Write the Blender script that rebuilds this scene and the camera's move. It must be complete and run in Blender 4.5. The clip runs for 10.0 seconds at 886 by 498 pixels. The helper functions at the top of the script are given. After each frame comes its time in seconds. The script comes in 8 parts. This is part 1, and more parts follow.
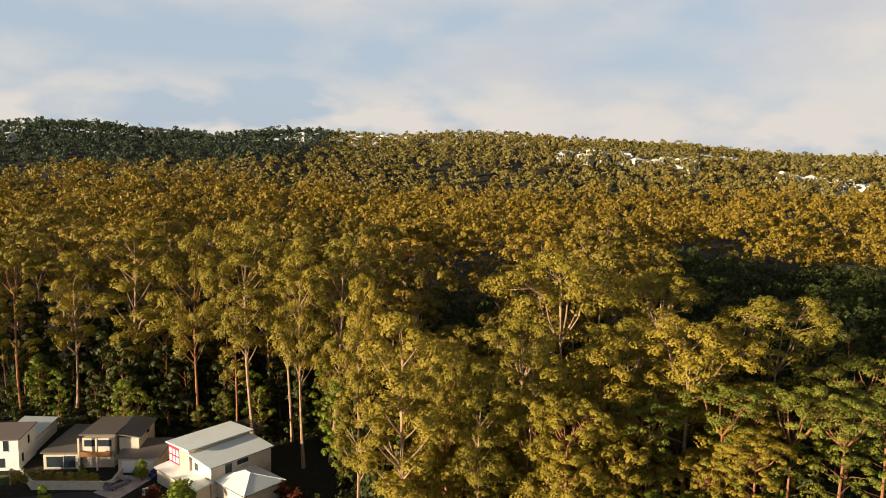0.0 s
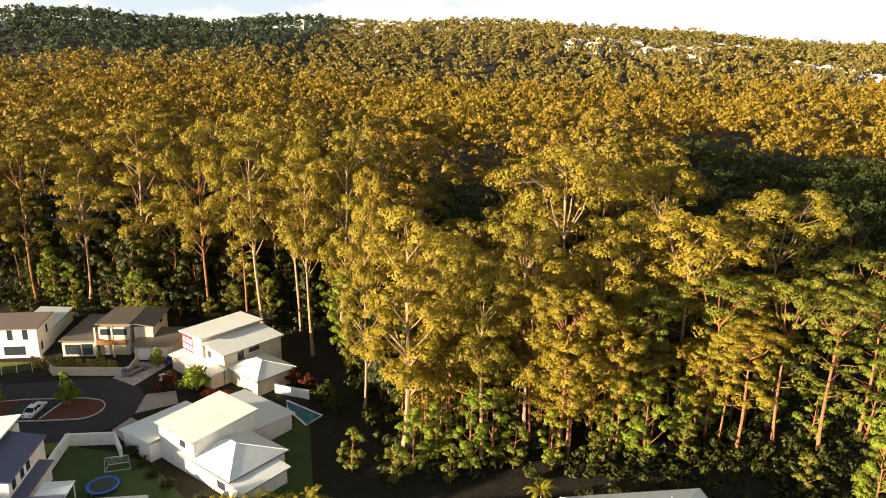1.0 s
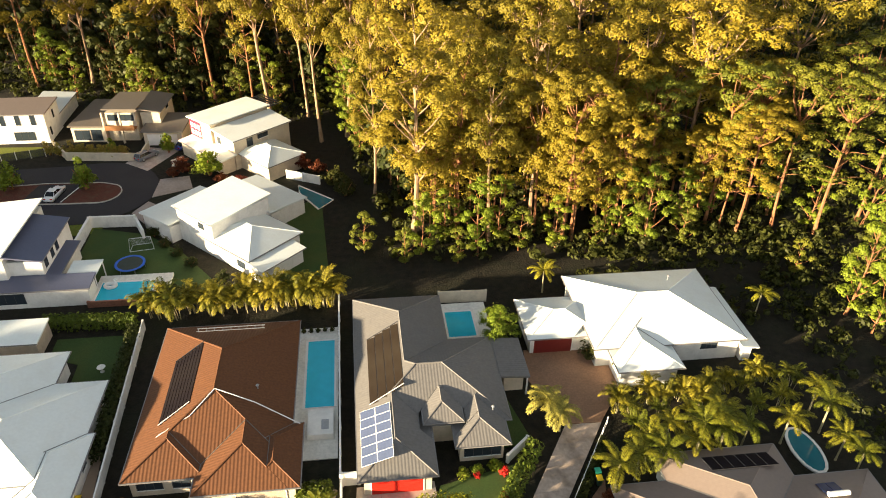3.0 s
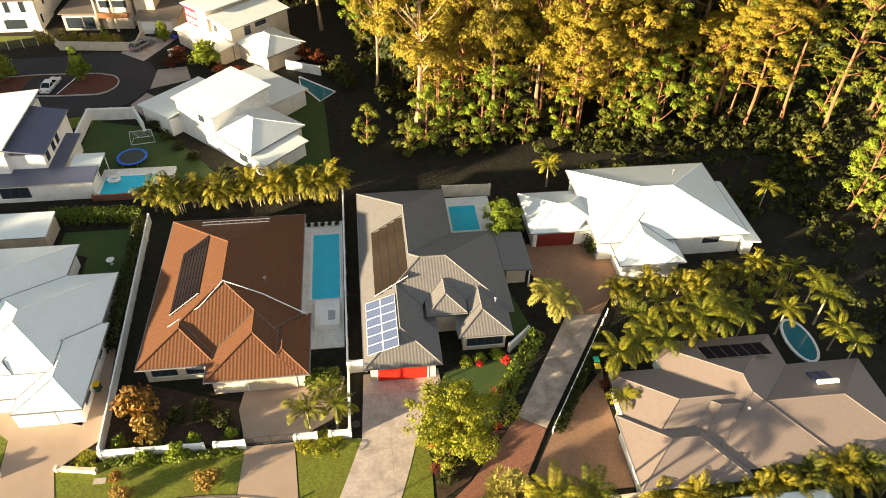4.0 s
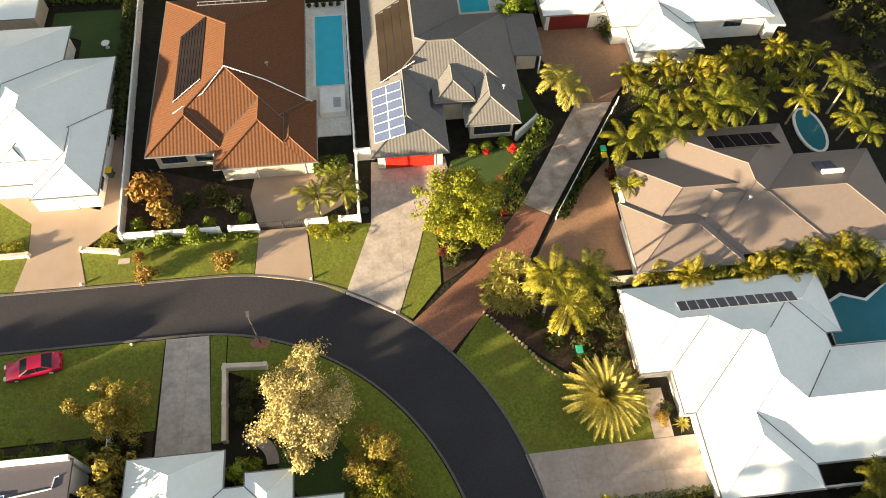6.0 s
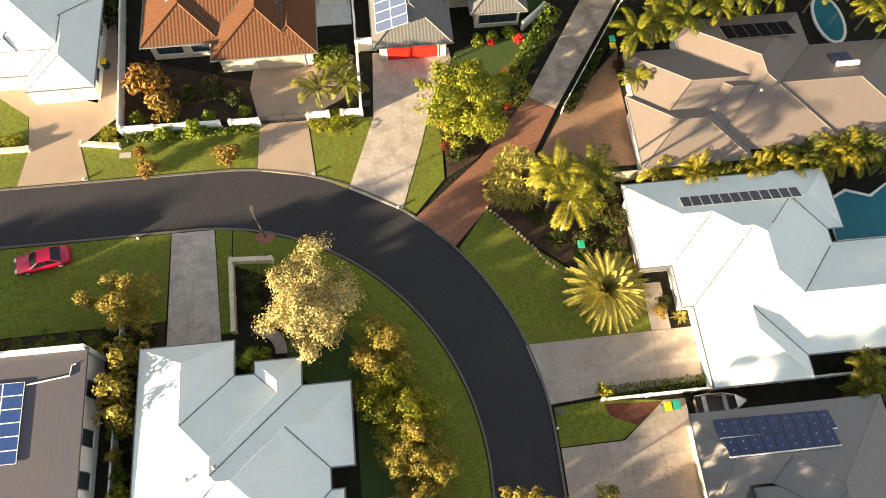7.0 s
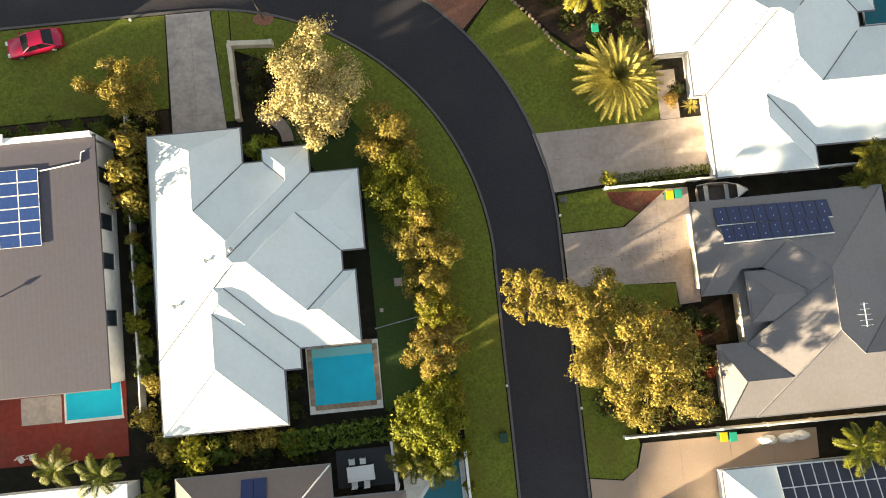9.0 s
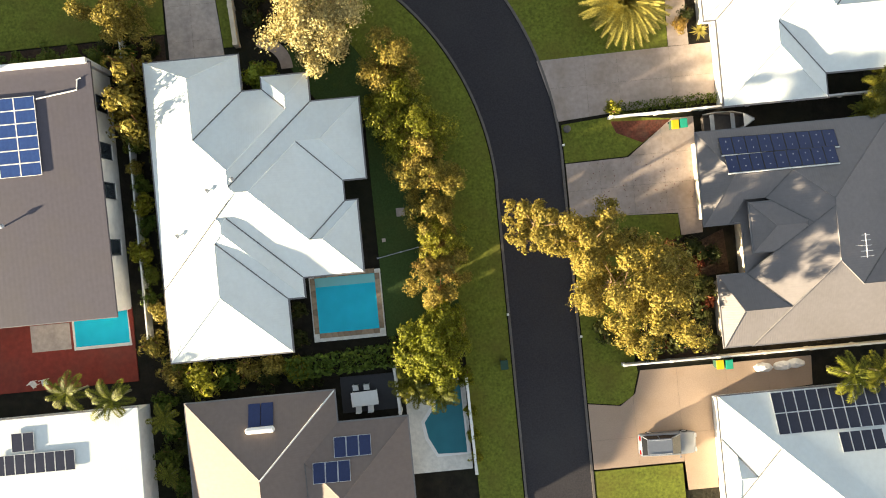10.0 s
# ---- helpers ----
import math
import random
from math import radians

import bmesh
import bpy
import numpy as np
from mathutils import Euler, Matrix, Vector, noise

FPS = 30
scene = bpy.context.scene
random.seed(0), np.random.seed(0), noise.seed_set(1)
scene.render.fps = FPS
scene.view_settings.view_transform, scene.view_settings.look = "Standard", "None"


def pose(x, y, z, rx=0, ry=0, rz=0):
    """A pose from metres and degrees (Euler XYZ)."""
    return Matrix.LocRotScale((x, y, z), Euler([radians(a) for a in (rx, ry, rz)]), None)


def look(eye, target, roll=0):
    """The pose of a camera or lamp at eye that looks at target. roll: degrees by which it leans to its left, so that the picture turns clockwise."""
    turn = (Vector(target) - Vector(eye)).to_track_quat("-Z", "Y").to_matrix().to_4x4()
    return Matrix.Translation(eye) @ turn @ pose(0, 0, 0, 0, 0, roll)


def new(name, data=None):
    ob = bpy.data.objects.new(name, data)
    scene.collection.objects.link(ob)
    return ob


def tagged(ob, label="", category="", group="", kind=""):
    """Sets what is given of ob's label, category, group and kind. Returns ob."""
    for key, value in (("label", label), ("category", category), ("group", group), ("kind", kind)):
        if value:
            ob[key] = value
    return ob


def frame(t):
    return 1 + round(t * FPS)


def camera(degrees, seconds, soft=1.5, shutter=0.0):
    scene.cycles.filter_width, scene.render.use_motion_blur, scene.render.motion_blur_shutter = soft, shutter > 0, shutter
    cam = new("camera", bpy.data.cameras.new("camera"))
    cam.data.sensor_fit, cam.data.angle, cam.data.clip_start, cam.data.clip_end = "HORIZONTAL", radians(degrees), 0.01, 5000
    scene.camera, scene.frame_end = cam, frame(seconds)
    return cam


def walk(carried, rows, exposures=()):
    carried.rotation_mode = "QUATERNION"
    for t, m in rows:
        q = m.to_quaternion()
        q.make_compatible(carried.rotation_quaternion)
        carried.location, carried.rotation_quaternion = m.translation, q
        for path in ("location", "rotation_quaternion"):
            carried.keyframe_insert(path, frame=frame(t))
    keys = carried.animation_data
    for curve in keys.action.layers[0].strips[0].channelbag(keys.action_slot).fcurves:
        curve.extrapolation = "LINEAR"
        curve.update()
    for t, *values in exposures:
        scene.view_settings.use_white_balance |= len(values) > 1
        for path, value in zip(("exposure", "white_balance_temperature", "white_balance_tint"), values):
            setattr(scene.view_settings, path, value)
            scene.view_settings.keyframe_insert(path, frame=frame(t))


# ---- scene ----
# Camera: hovering 59 m up, tilting from the horizon straight down.
EYE = (0.0, 0.0, 59.0)
cam = camera(64.19, 10.0, soft=1.0)
TILTS = [(0.0, -0.73, -7.39, 1.37), (0.5, -0.64, -11.71, 1.36), (1.0, -0.56, -16.02, 1.35), (1.5, -0.47, -20.33, 1.34), (2.0, -0.39, -24.62, 1.34),
         (2.5, -0.32, -28.94, 1.34), (3.0, -0.25, -33.23, 1.34), (3.5, -0.18, -37.52, 1.34), (4.0, -0.12, -41.81, 1.35), (4.5, -0.06, -46.07, 1.36),
         (5.0, 0.0, -50.34, 1.38), (5.5, 0.05, -54.62, 1.40), (6.0, 0.1, -58.87, 1.42), (6.5, 0.15, -63.12, 1.44), (7.0, 0.19, -67.36, 1.47),
         (7.5, 0.23, -71.61, 1.50), (8.0, 0.26, -75.87, 1.53), (8.5, 0.30, -80.14, 1.57), (9.0, 0.32, -84.39, 1.61), (9.5, 0.35, -88.65, 1.65),
         (9.7, 0.36, -89.83, 1.67), (9.8, 0.36, -90.0, 1.67), (10.0, 0.36, -90.05, 1.67)]
walk(cam, [(t, pose(*EYE, 0, 0, yaw) @ pose(0, 0, 0, 90 + pitch) @ pose(0, 0, 0, 0, 0, roll)) for t, yaw, pitch, roll in TILTS],
     exposures=[(0.0, 0.76, 6800, 13), (0.5, 1.19, 6900, 12), (1.0, 1.47, 7120, 12), (2.0, 1.68, 7260, 11), (4.0, 1.87, 7300, 10), (5.5, 1.92, 7290, 10),
                (7.0, 2.04, 7240, 9), (8.5, 2.04, 7040, 8), (10.0, 1.98, 6840, 9)])

# Light: a low warm sun behind the camera to the left, and a partly cloudy sky.
SUN_DIR = Vector((-0.845, -0.50, 0.15)).normalized()
sun = new("sun", bpy.data.lights.new("sun", "SUN"))
sun.data.energy, sun.data.angle, sun.data.color = 7.0, radians(1.2), (1.0, 0.85, 0.61)
sun.matrix_world = look((0, 0, 300), Vector((0, 0, 300)) - SUN_DIR)
world = bpy.data.worlds.new("sky")
scene.world = world
world.use_nodes = True


def build_sky():
    nt = world.node_tree
    N, K = nt.nodes, nt.links
    N.clear()
    out, bg, sky = N.new("ShaderNodeOutputWorld"), N.new("ShaderNodeBackground"), N.new("ShaderNodeTexSky")
    sky.sky_type, sky.sun_disc = "NISHITA", False
    sky.sun_elevation, sky.sun_rotation = math.asin(SUN_DIR.z), math.atan2(SUN_DIR.x, SUN_DIR.y)
    sky.air_density, sky.dust_density, sky.ozone_density = 1.0, 1.2, 1.2
    co, mp = N.new("ShaderNodeTexCoord"), N.new("ShaderNodeMapping")
    mp.inputs["Scale"].default_value = (2.4, 2.4, 5.6)
    mp.inputs["Location"].default_value = (0.6, 0.1, 0.35)
    no, ra = N.new("ShaderNodeTexNoise"), N.new("ShaderNodeValToRGB")
    no.inputs["Scale"].default_value, no.inputs["Detail"].default_value, no.inputs["Roughness"].default_value = 1.0, 6.0, 0.48
    ra.color_ramp.elements[0].position, ra.color_ramp.elements[1].position = 0.42, 0.58
    no2, ra2 = N.new("ShaderNodeTexNoise"), N.new("ShaderNodeValToRGB")
    no2.inputs["Scale"].default_value, no2.inputs["Detail"].default_value = 1.7, 5.0
    ra2.color_ramp.elements[0].color, ra2.color_ramp.elements[1].color = (6.6, 7.1, 7.8, 1), (8.4, 8.3, 8.0, 1)
    ra2.color_ramp.elements[0].position, ra2.color_ramp.elements[1].position = 0.38, 0.62
    mix, low = N.new("ShaderNodeMixRGB"), N.new("ShaderNodeMixRGB")
    # a bank of bright cloud low over the horizon
    sep, mr, no3, mu = N.new("ShaderNodeSeparateXYZ"), N.new("ShaderNodeMapRange"), N.new("ShaderNodeTexNoise"), N.new("ShaderNodeMath")
    mr.inputs["From Min"].default_value, mr.inputs["From Max"].default_value = 0.03, 0.125
    mr.inputs["To Min"].default_value, mr.inputs["To Max"].default_value = 1.5, 0.0
    no3.inputs["Scale"].default_value, no3.inputs["Detail"].default_value = 2.6, 6.0
    mu.operation, mu.use_clamp = "MULTIPLY", True
    ra3 = N.new("ShaderNodeValToRGB")
    ra3.color_ramp.elements[0].position, ra3.color_ramp.elements[1].position = 0.45, 0.58
    low.inputs["Color2"].default_value = (8.6, 8.35, 7.9, 1)
    for a, b in ((co.outputs["Generated"], sep.inputs["Vector"]), (sep.outputs["Z"], mr.inputs["Value"]), (mp.outputs["Vector"], no3.inputs["Vector"]), (no3.outputs["Fac"], ra3.inputs["Fac"]),
                 (ra3.outputs["Color"], mu.inputs[0]), (mr.outputs["Result"], mu.inputs[1]), (mu.outputs["Value"], low.inputs["Fac"]), (mix.outputs["Color"], low.inputs["Color1"])):
        K.new(a, b)
    # the cloud thins out overhead
    thin, mu2 = N.new("ShaderNodeMapRange"), N.new("ShaderNodeMath")
    thin.inputs["From Min"].default_value, thin.inputs["From Max"].default_value = 0.22, 0.62
    thin.inputs["To Min"].default_value, thin.inputs["To Max"].default_value = 1.0, 0.16
    mu2.operation = "MULTIPLY"
    bg.inputs["Strength"].default_value = 0.05
    # thin pale haze before the clear sky
    haze = N.new("ShaderNodeMixRGB")
    haze.inputs["Color2"].default_value = (6.2, 7.8, 9.6, 1)
    faint = N.new("ShaderNodeMath")
    faint.operation, faint.inputs[1].default_value = "MULTIPLY", 0.75
    K.new(thin.outputs["Result"], faint.inputs[0])
    K.new(faint.outputs["Value"], haze.inputs["Fac"])
    K.new(sky.outputs["Color"], haze.inputs["Color1"])
    K.new(haze.outputs["Color"], mix.inputs["Color1"])
    east = N.new("ShaderNodeMath")
    east.operation, east.inputs[1].default_value = "MULTIPLY_ADD", 0.22
    K.new(sep.outputs["X"], east.inputs[0])
    K.new(no.outputs["Fac"], east.inputs[2])
    for a, b in ((co.outputs["Generated"], mp.inputs["Vector"]), (mp.outputs["Vector"], no.inputs["Vector"]), (mp.outputs["Vector"], no2.inputs["Vector"]),
                 (east.outputs["Value"], ra.inputs["Fac"]), (no2.outputs["Fac"], ra2.inputs["Fac"]), (sep.outputs["Z"], thin.inputs["Value"]), (ra.outputs["Color"], mu2.inputs[0]), (thin.outputs["Result"], mu2.inputs[1]), (mu2.outputs["Value"], mix.inputs["Fac"]),
                 (ra2.outputs["Color"], mix.inputs["Color2"]), (low.outputs["Color"], bg.inputs["Color"]),
                 (bg.outputs["Background"], out.inputs["Surface"])):
        K.new(a, b)


build_sky()


# ---- materials ----
def mat(name, color, rough=0.8, metal=0.0, grain=0.15, grain_size=3.0, stain=0.12, stain_size=0.25, bump=0.0, bump_size=20.0,
        rib=0.0, rib_gap=0.2, spread=0.0, spec=0.3, dirt=(0.10, 0.085, 0.06)):
    """A surface with variation at two scales, optional fine relief, ribs along the u of the roof's own map, and a spread between objects."""
    m = bpy.data.materials.new(name)
    m.use_nodes = True
    nt = m.node_tree
    N, K = nt.nodes, nt.links
    b = N["Principled BSDF"]
    b.inputs["Roughness"].default_value, b.inputs["Metallic"].default_value = rough, metal
    b.inputs["Specular IOR Level"].default_value = spec
    co = N.new("ShaderNodeTexCoord")

    def noise_at(scale, detail):
        n = N.new("ShaderNodeTexNoise")
        n.inputs["Scale"].default_value, n.inputs["Detail"].default_value = scale, detail
        K.new(co.outputs["Object"], n.inputs["Vector"])
        return n.outputs["Fac"]

    def mixed(kind, fac, c1, c2):
        x = N.new("ShaderNodeMixRGB")
        x.blend_type = kind
        for sock, v in (("Fac", fac), ("Color1", c1), ("Color2", c2)):
            if isinstance(v, (int, float)):
                x.inputs[sock].default_value = v
            elif isinstance(v, tuple):
                x.inputs[sock].default_value = (*v[:3], 1)
            else:
                K.new(v, x.inputs[sock])
        return x.outputs["Color"]

    def ramp(fac, lo, hi, p0=0.3, p1=0.7):
        r = N.new("ShaderNodeValToRGB")
        r.color_ramp.elements[0].position, r.color_ramp.elements[1].position = p0, p1
        r.color_ramp.elements[0].color, r.color_ramp.elements[1].color = (lo, lo, lo, 1), (hi, hi, hi, 1)
        K.new(fac, r.inputs["Fac"])
        return r.outputs["Color"]

    col = mixed("MULTIPLY", 1.0, tuple(color), ramp(noise_at(grain_size, 6), 1 - grain, 1 + grain))
    col = mixed("MIX", ramp(noise_at(stain_size, 5), 0.0, stain, 0.45, 0.75), col, dirt)
    if spread:
        oi, mr = N.new("ShaderNodeObjectInfo"), N.new("ShaderNodeMapRange")
        mr.inputs["To Min"].default_value, mr.inputs["To Max"].default_value = 1 - spread, 1 + spread
        K.new(oi.outputs["Random"], mr.inputs["Value"])
        col = mixed("MULTIPLY", 1.0, col, mr.outputs["Result"])
    K.new(col, b.inputs["Base Color"])
    height = None
    if bump:
        height, dist = noise_at(bump_size, 4), bump
    if rib:
        uvn, wv = N.new("ShaderNodeUVMap"), N.new("ShaderNodeTexWave")
        wv.wave_type, wv.bands_direction, wv.wave_profile = "BANDS", "X", "SIN"
        wv.inputs["Scale"].default_value = math.pi / (10 * rib_gap) if rib_gap else 1
        wv.inputs["Distortion"].default_value = 0.0
        K.new(uvn.outputs["UV"], wv.inputs["Vector"])
        height, dist = wv.outputs["Fac"], rib
    if height is not None:
        bp = N.new("ShaderNodeBump")
        bp.inputs["Distance"].default_value, bp.inputs["Strength"].default_value = dist, 0.8
        K.new(height, bp.inputs["Height"])
        K.new(bp.outputs["Normal"], b.inputs["Normal"])
    return m


def leaf_mat(name, color, color2, spread=0.13, through_light=0.24, patch=0.35, fine=6.0, low=0.66):
    """Leaves: colour drifts clump by clump and tree by tree, some light comes through."""
    m = bpy.data.materials.new(name)
    m.use_nodes = True
    nt = m.node_tree
    N, K = nt.nodes, nt.links
    b, out = N["Principled BSDF"], N["Material Output"]
    b.inputs["Roughness"].default_value, b.inputs["Specular IOR Level"].default_value = 0.6, 0.2
    co, n1, oi, geo = N.new("ShaderNodeTexCoord"), N.new("ShaderNodeTexNoise"), N.new("ShaderNodeObjectInfo"), N.new("ShaderNodeNewGeometry")
    n1.inputs["Scale"].default_value, n1.inputs["Detail"].default_value = patch, 3.0
    K.new(co.outputs["Object"], n1.inputs["Vector"])
    ad = N.new("ShaderNodeMath")
    ad.operation = "MULTIPLY_ADD"
    ad.inputs[1].default_value, ad.inputs[2].default_value = 0.9, -0.45
    K.new(oi.outputs["Random"], ad.inputs[0])
    ad2 = N.new("ShaderNodeMath")
    ad2.operation, ad2.use_clamp = "ADD", True
    K.new(ad.outputs[0], ad2.inputs[0])
    K.new(n1.outputs["Fac"], ad2.inputs[1])
    mx = N.new("ShaderNodeMixRGB")
    mx.inputs["Color1"].default_value, mx.inputs["Color2"].default_value = (*color, 1), (*color2, 1)
    K.new(ad2.outputs[0], mx.inputs["Fac"])
    mr, ml = N.new("ShaderNodeMapRange"), N.new("ShaderNodeMixRGB")
    mr.inputs["To Min"].default_value, mr.inputs["To Max"].default_value = 1 - spread, 1 + spread
    K.new(geo.outputs["Random Per Island"], mr.inputs["Value"])
    ml.blend_type, ml.inputs["Fac"].default_value = "MULTIPLY", 1.0
    K.new(mx.outputs["Color"], ml.inputs["Color1"])
    K.new(mr.outputs["Result"], ml.inputs["Color2"])
    # single leaves within a spray
    n2, r2, mf = N.new("ShaderNodeTexNoise"), N.new("ShaderNodeValToRGB"), N.new("ShaderNodeMixRGB")
    n2.inputs["Scale"].default_value, n2.inputs["Detail"].default_value, n2.inputs["Roughness"].default_value = fine, 4.0, 0.7
    K.new(co.outputs["Object"], n2.inputs["Vector"])
    r2.color_ramp.elements[0].position, r2.color_ramp.elements[1].position = 0.40, 0.60
    r2.color_ramp.elements[0].color, r2.color_ramp.elements[1].color = (low, low, low, 1), (1.18, 1.18, 1.18, 1)
    K.new(n2.outputs["Fac"], r2.inputs["Fac"])
    mf.blend_type, mf.inputs["Fac"].default_value = "MULTIPLY", 1.0
    K.new(ml.outputs["Color"], mf.inputs["Color1"])
    K.new(r2.outputs["Color"], mf.inputs["Color2"])
    ml = mf
    K.new(ml.outputs["Color"], b.inputs["Base Color"])
    tr, ms = N.new("ShaderNodeBsdfTranslucent"), N.new("ShaderNodeMixShader")
    K.new(ml.outputs["Color"], tr.inputs["Color"])
    ms.inputs["Fac"].default_value = through_light
    K.new(b.outputs["BSDF"], ms.inputs[1])
    K.new(tr.outputs["BSDF"], ms.inputs[2])
    K.new(ms.outputs["Shader"], out.inputs["Surface"])
    return m


def glass_mat(name, color):
    m = mat(name, color, rough=0.08, grain=0.05, stain=0.0, spec=0.6)
    return m


def water_mat(name, deep):
    m = mat(name, deep, rough=0.06, grain=0.06, grain_size=0.8, stain=0.0, bump=0.01, bump_size=2.5, spec=0.25)
    return m


def panel_mat(name, color):
    """Solar cells: a fine grid of pale lines on dark silicon."""
    m = mat(name, color, rough=0.25, grain=0.12, grain_size=6, stain=0.0, spec=0.5)
    return m


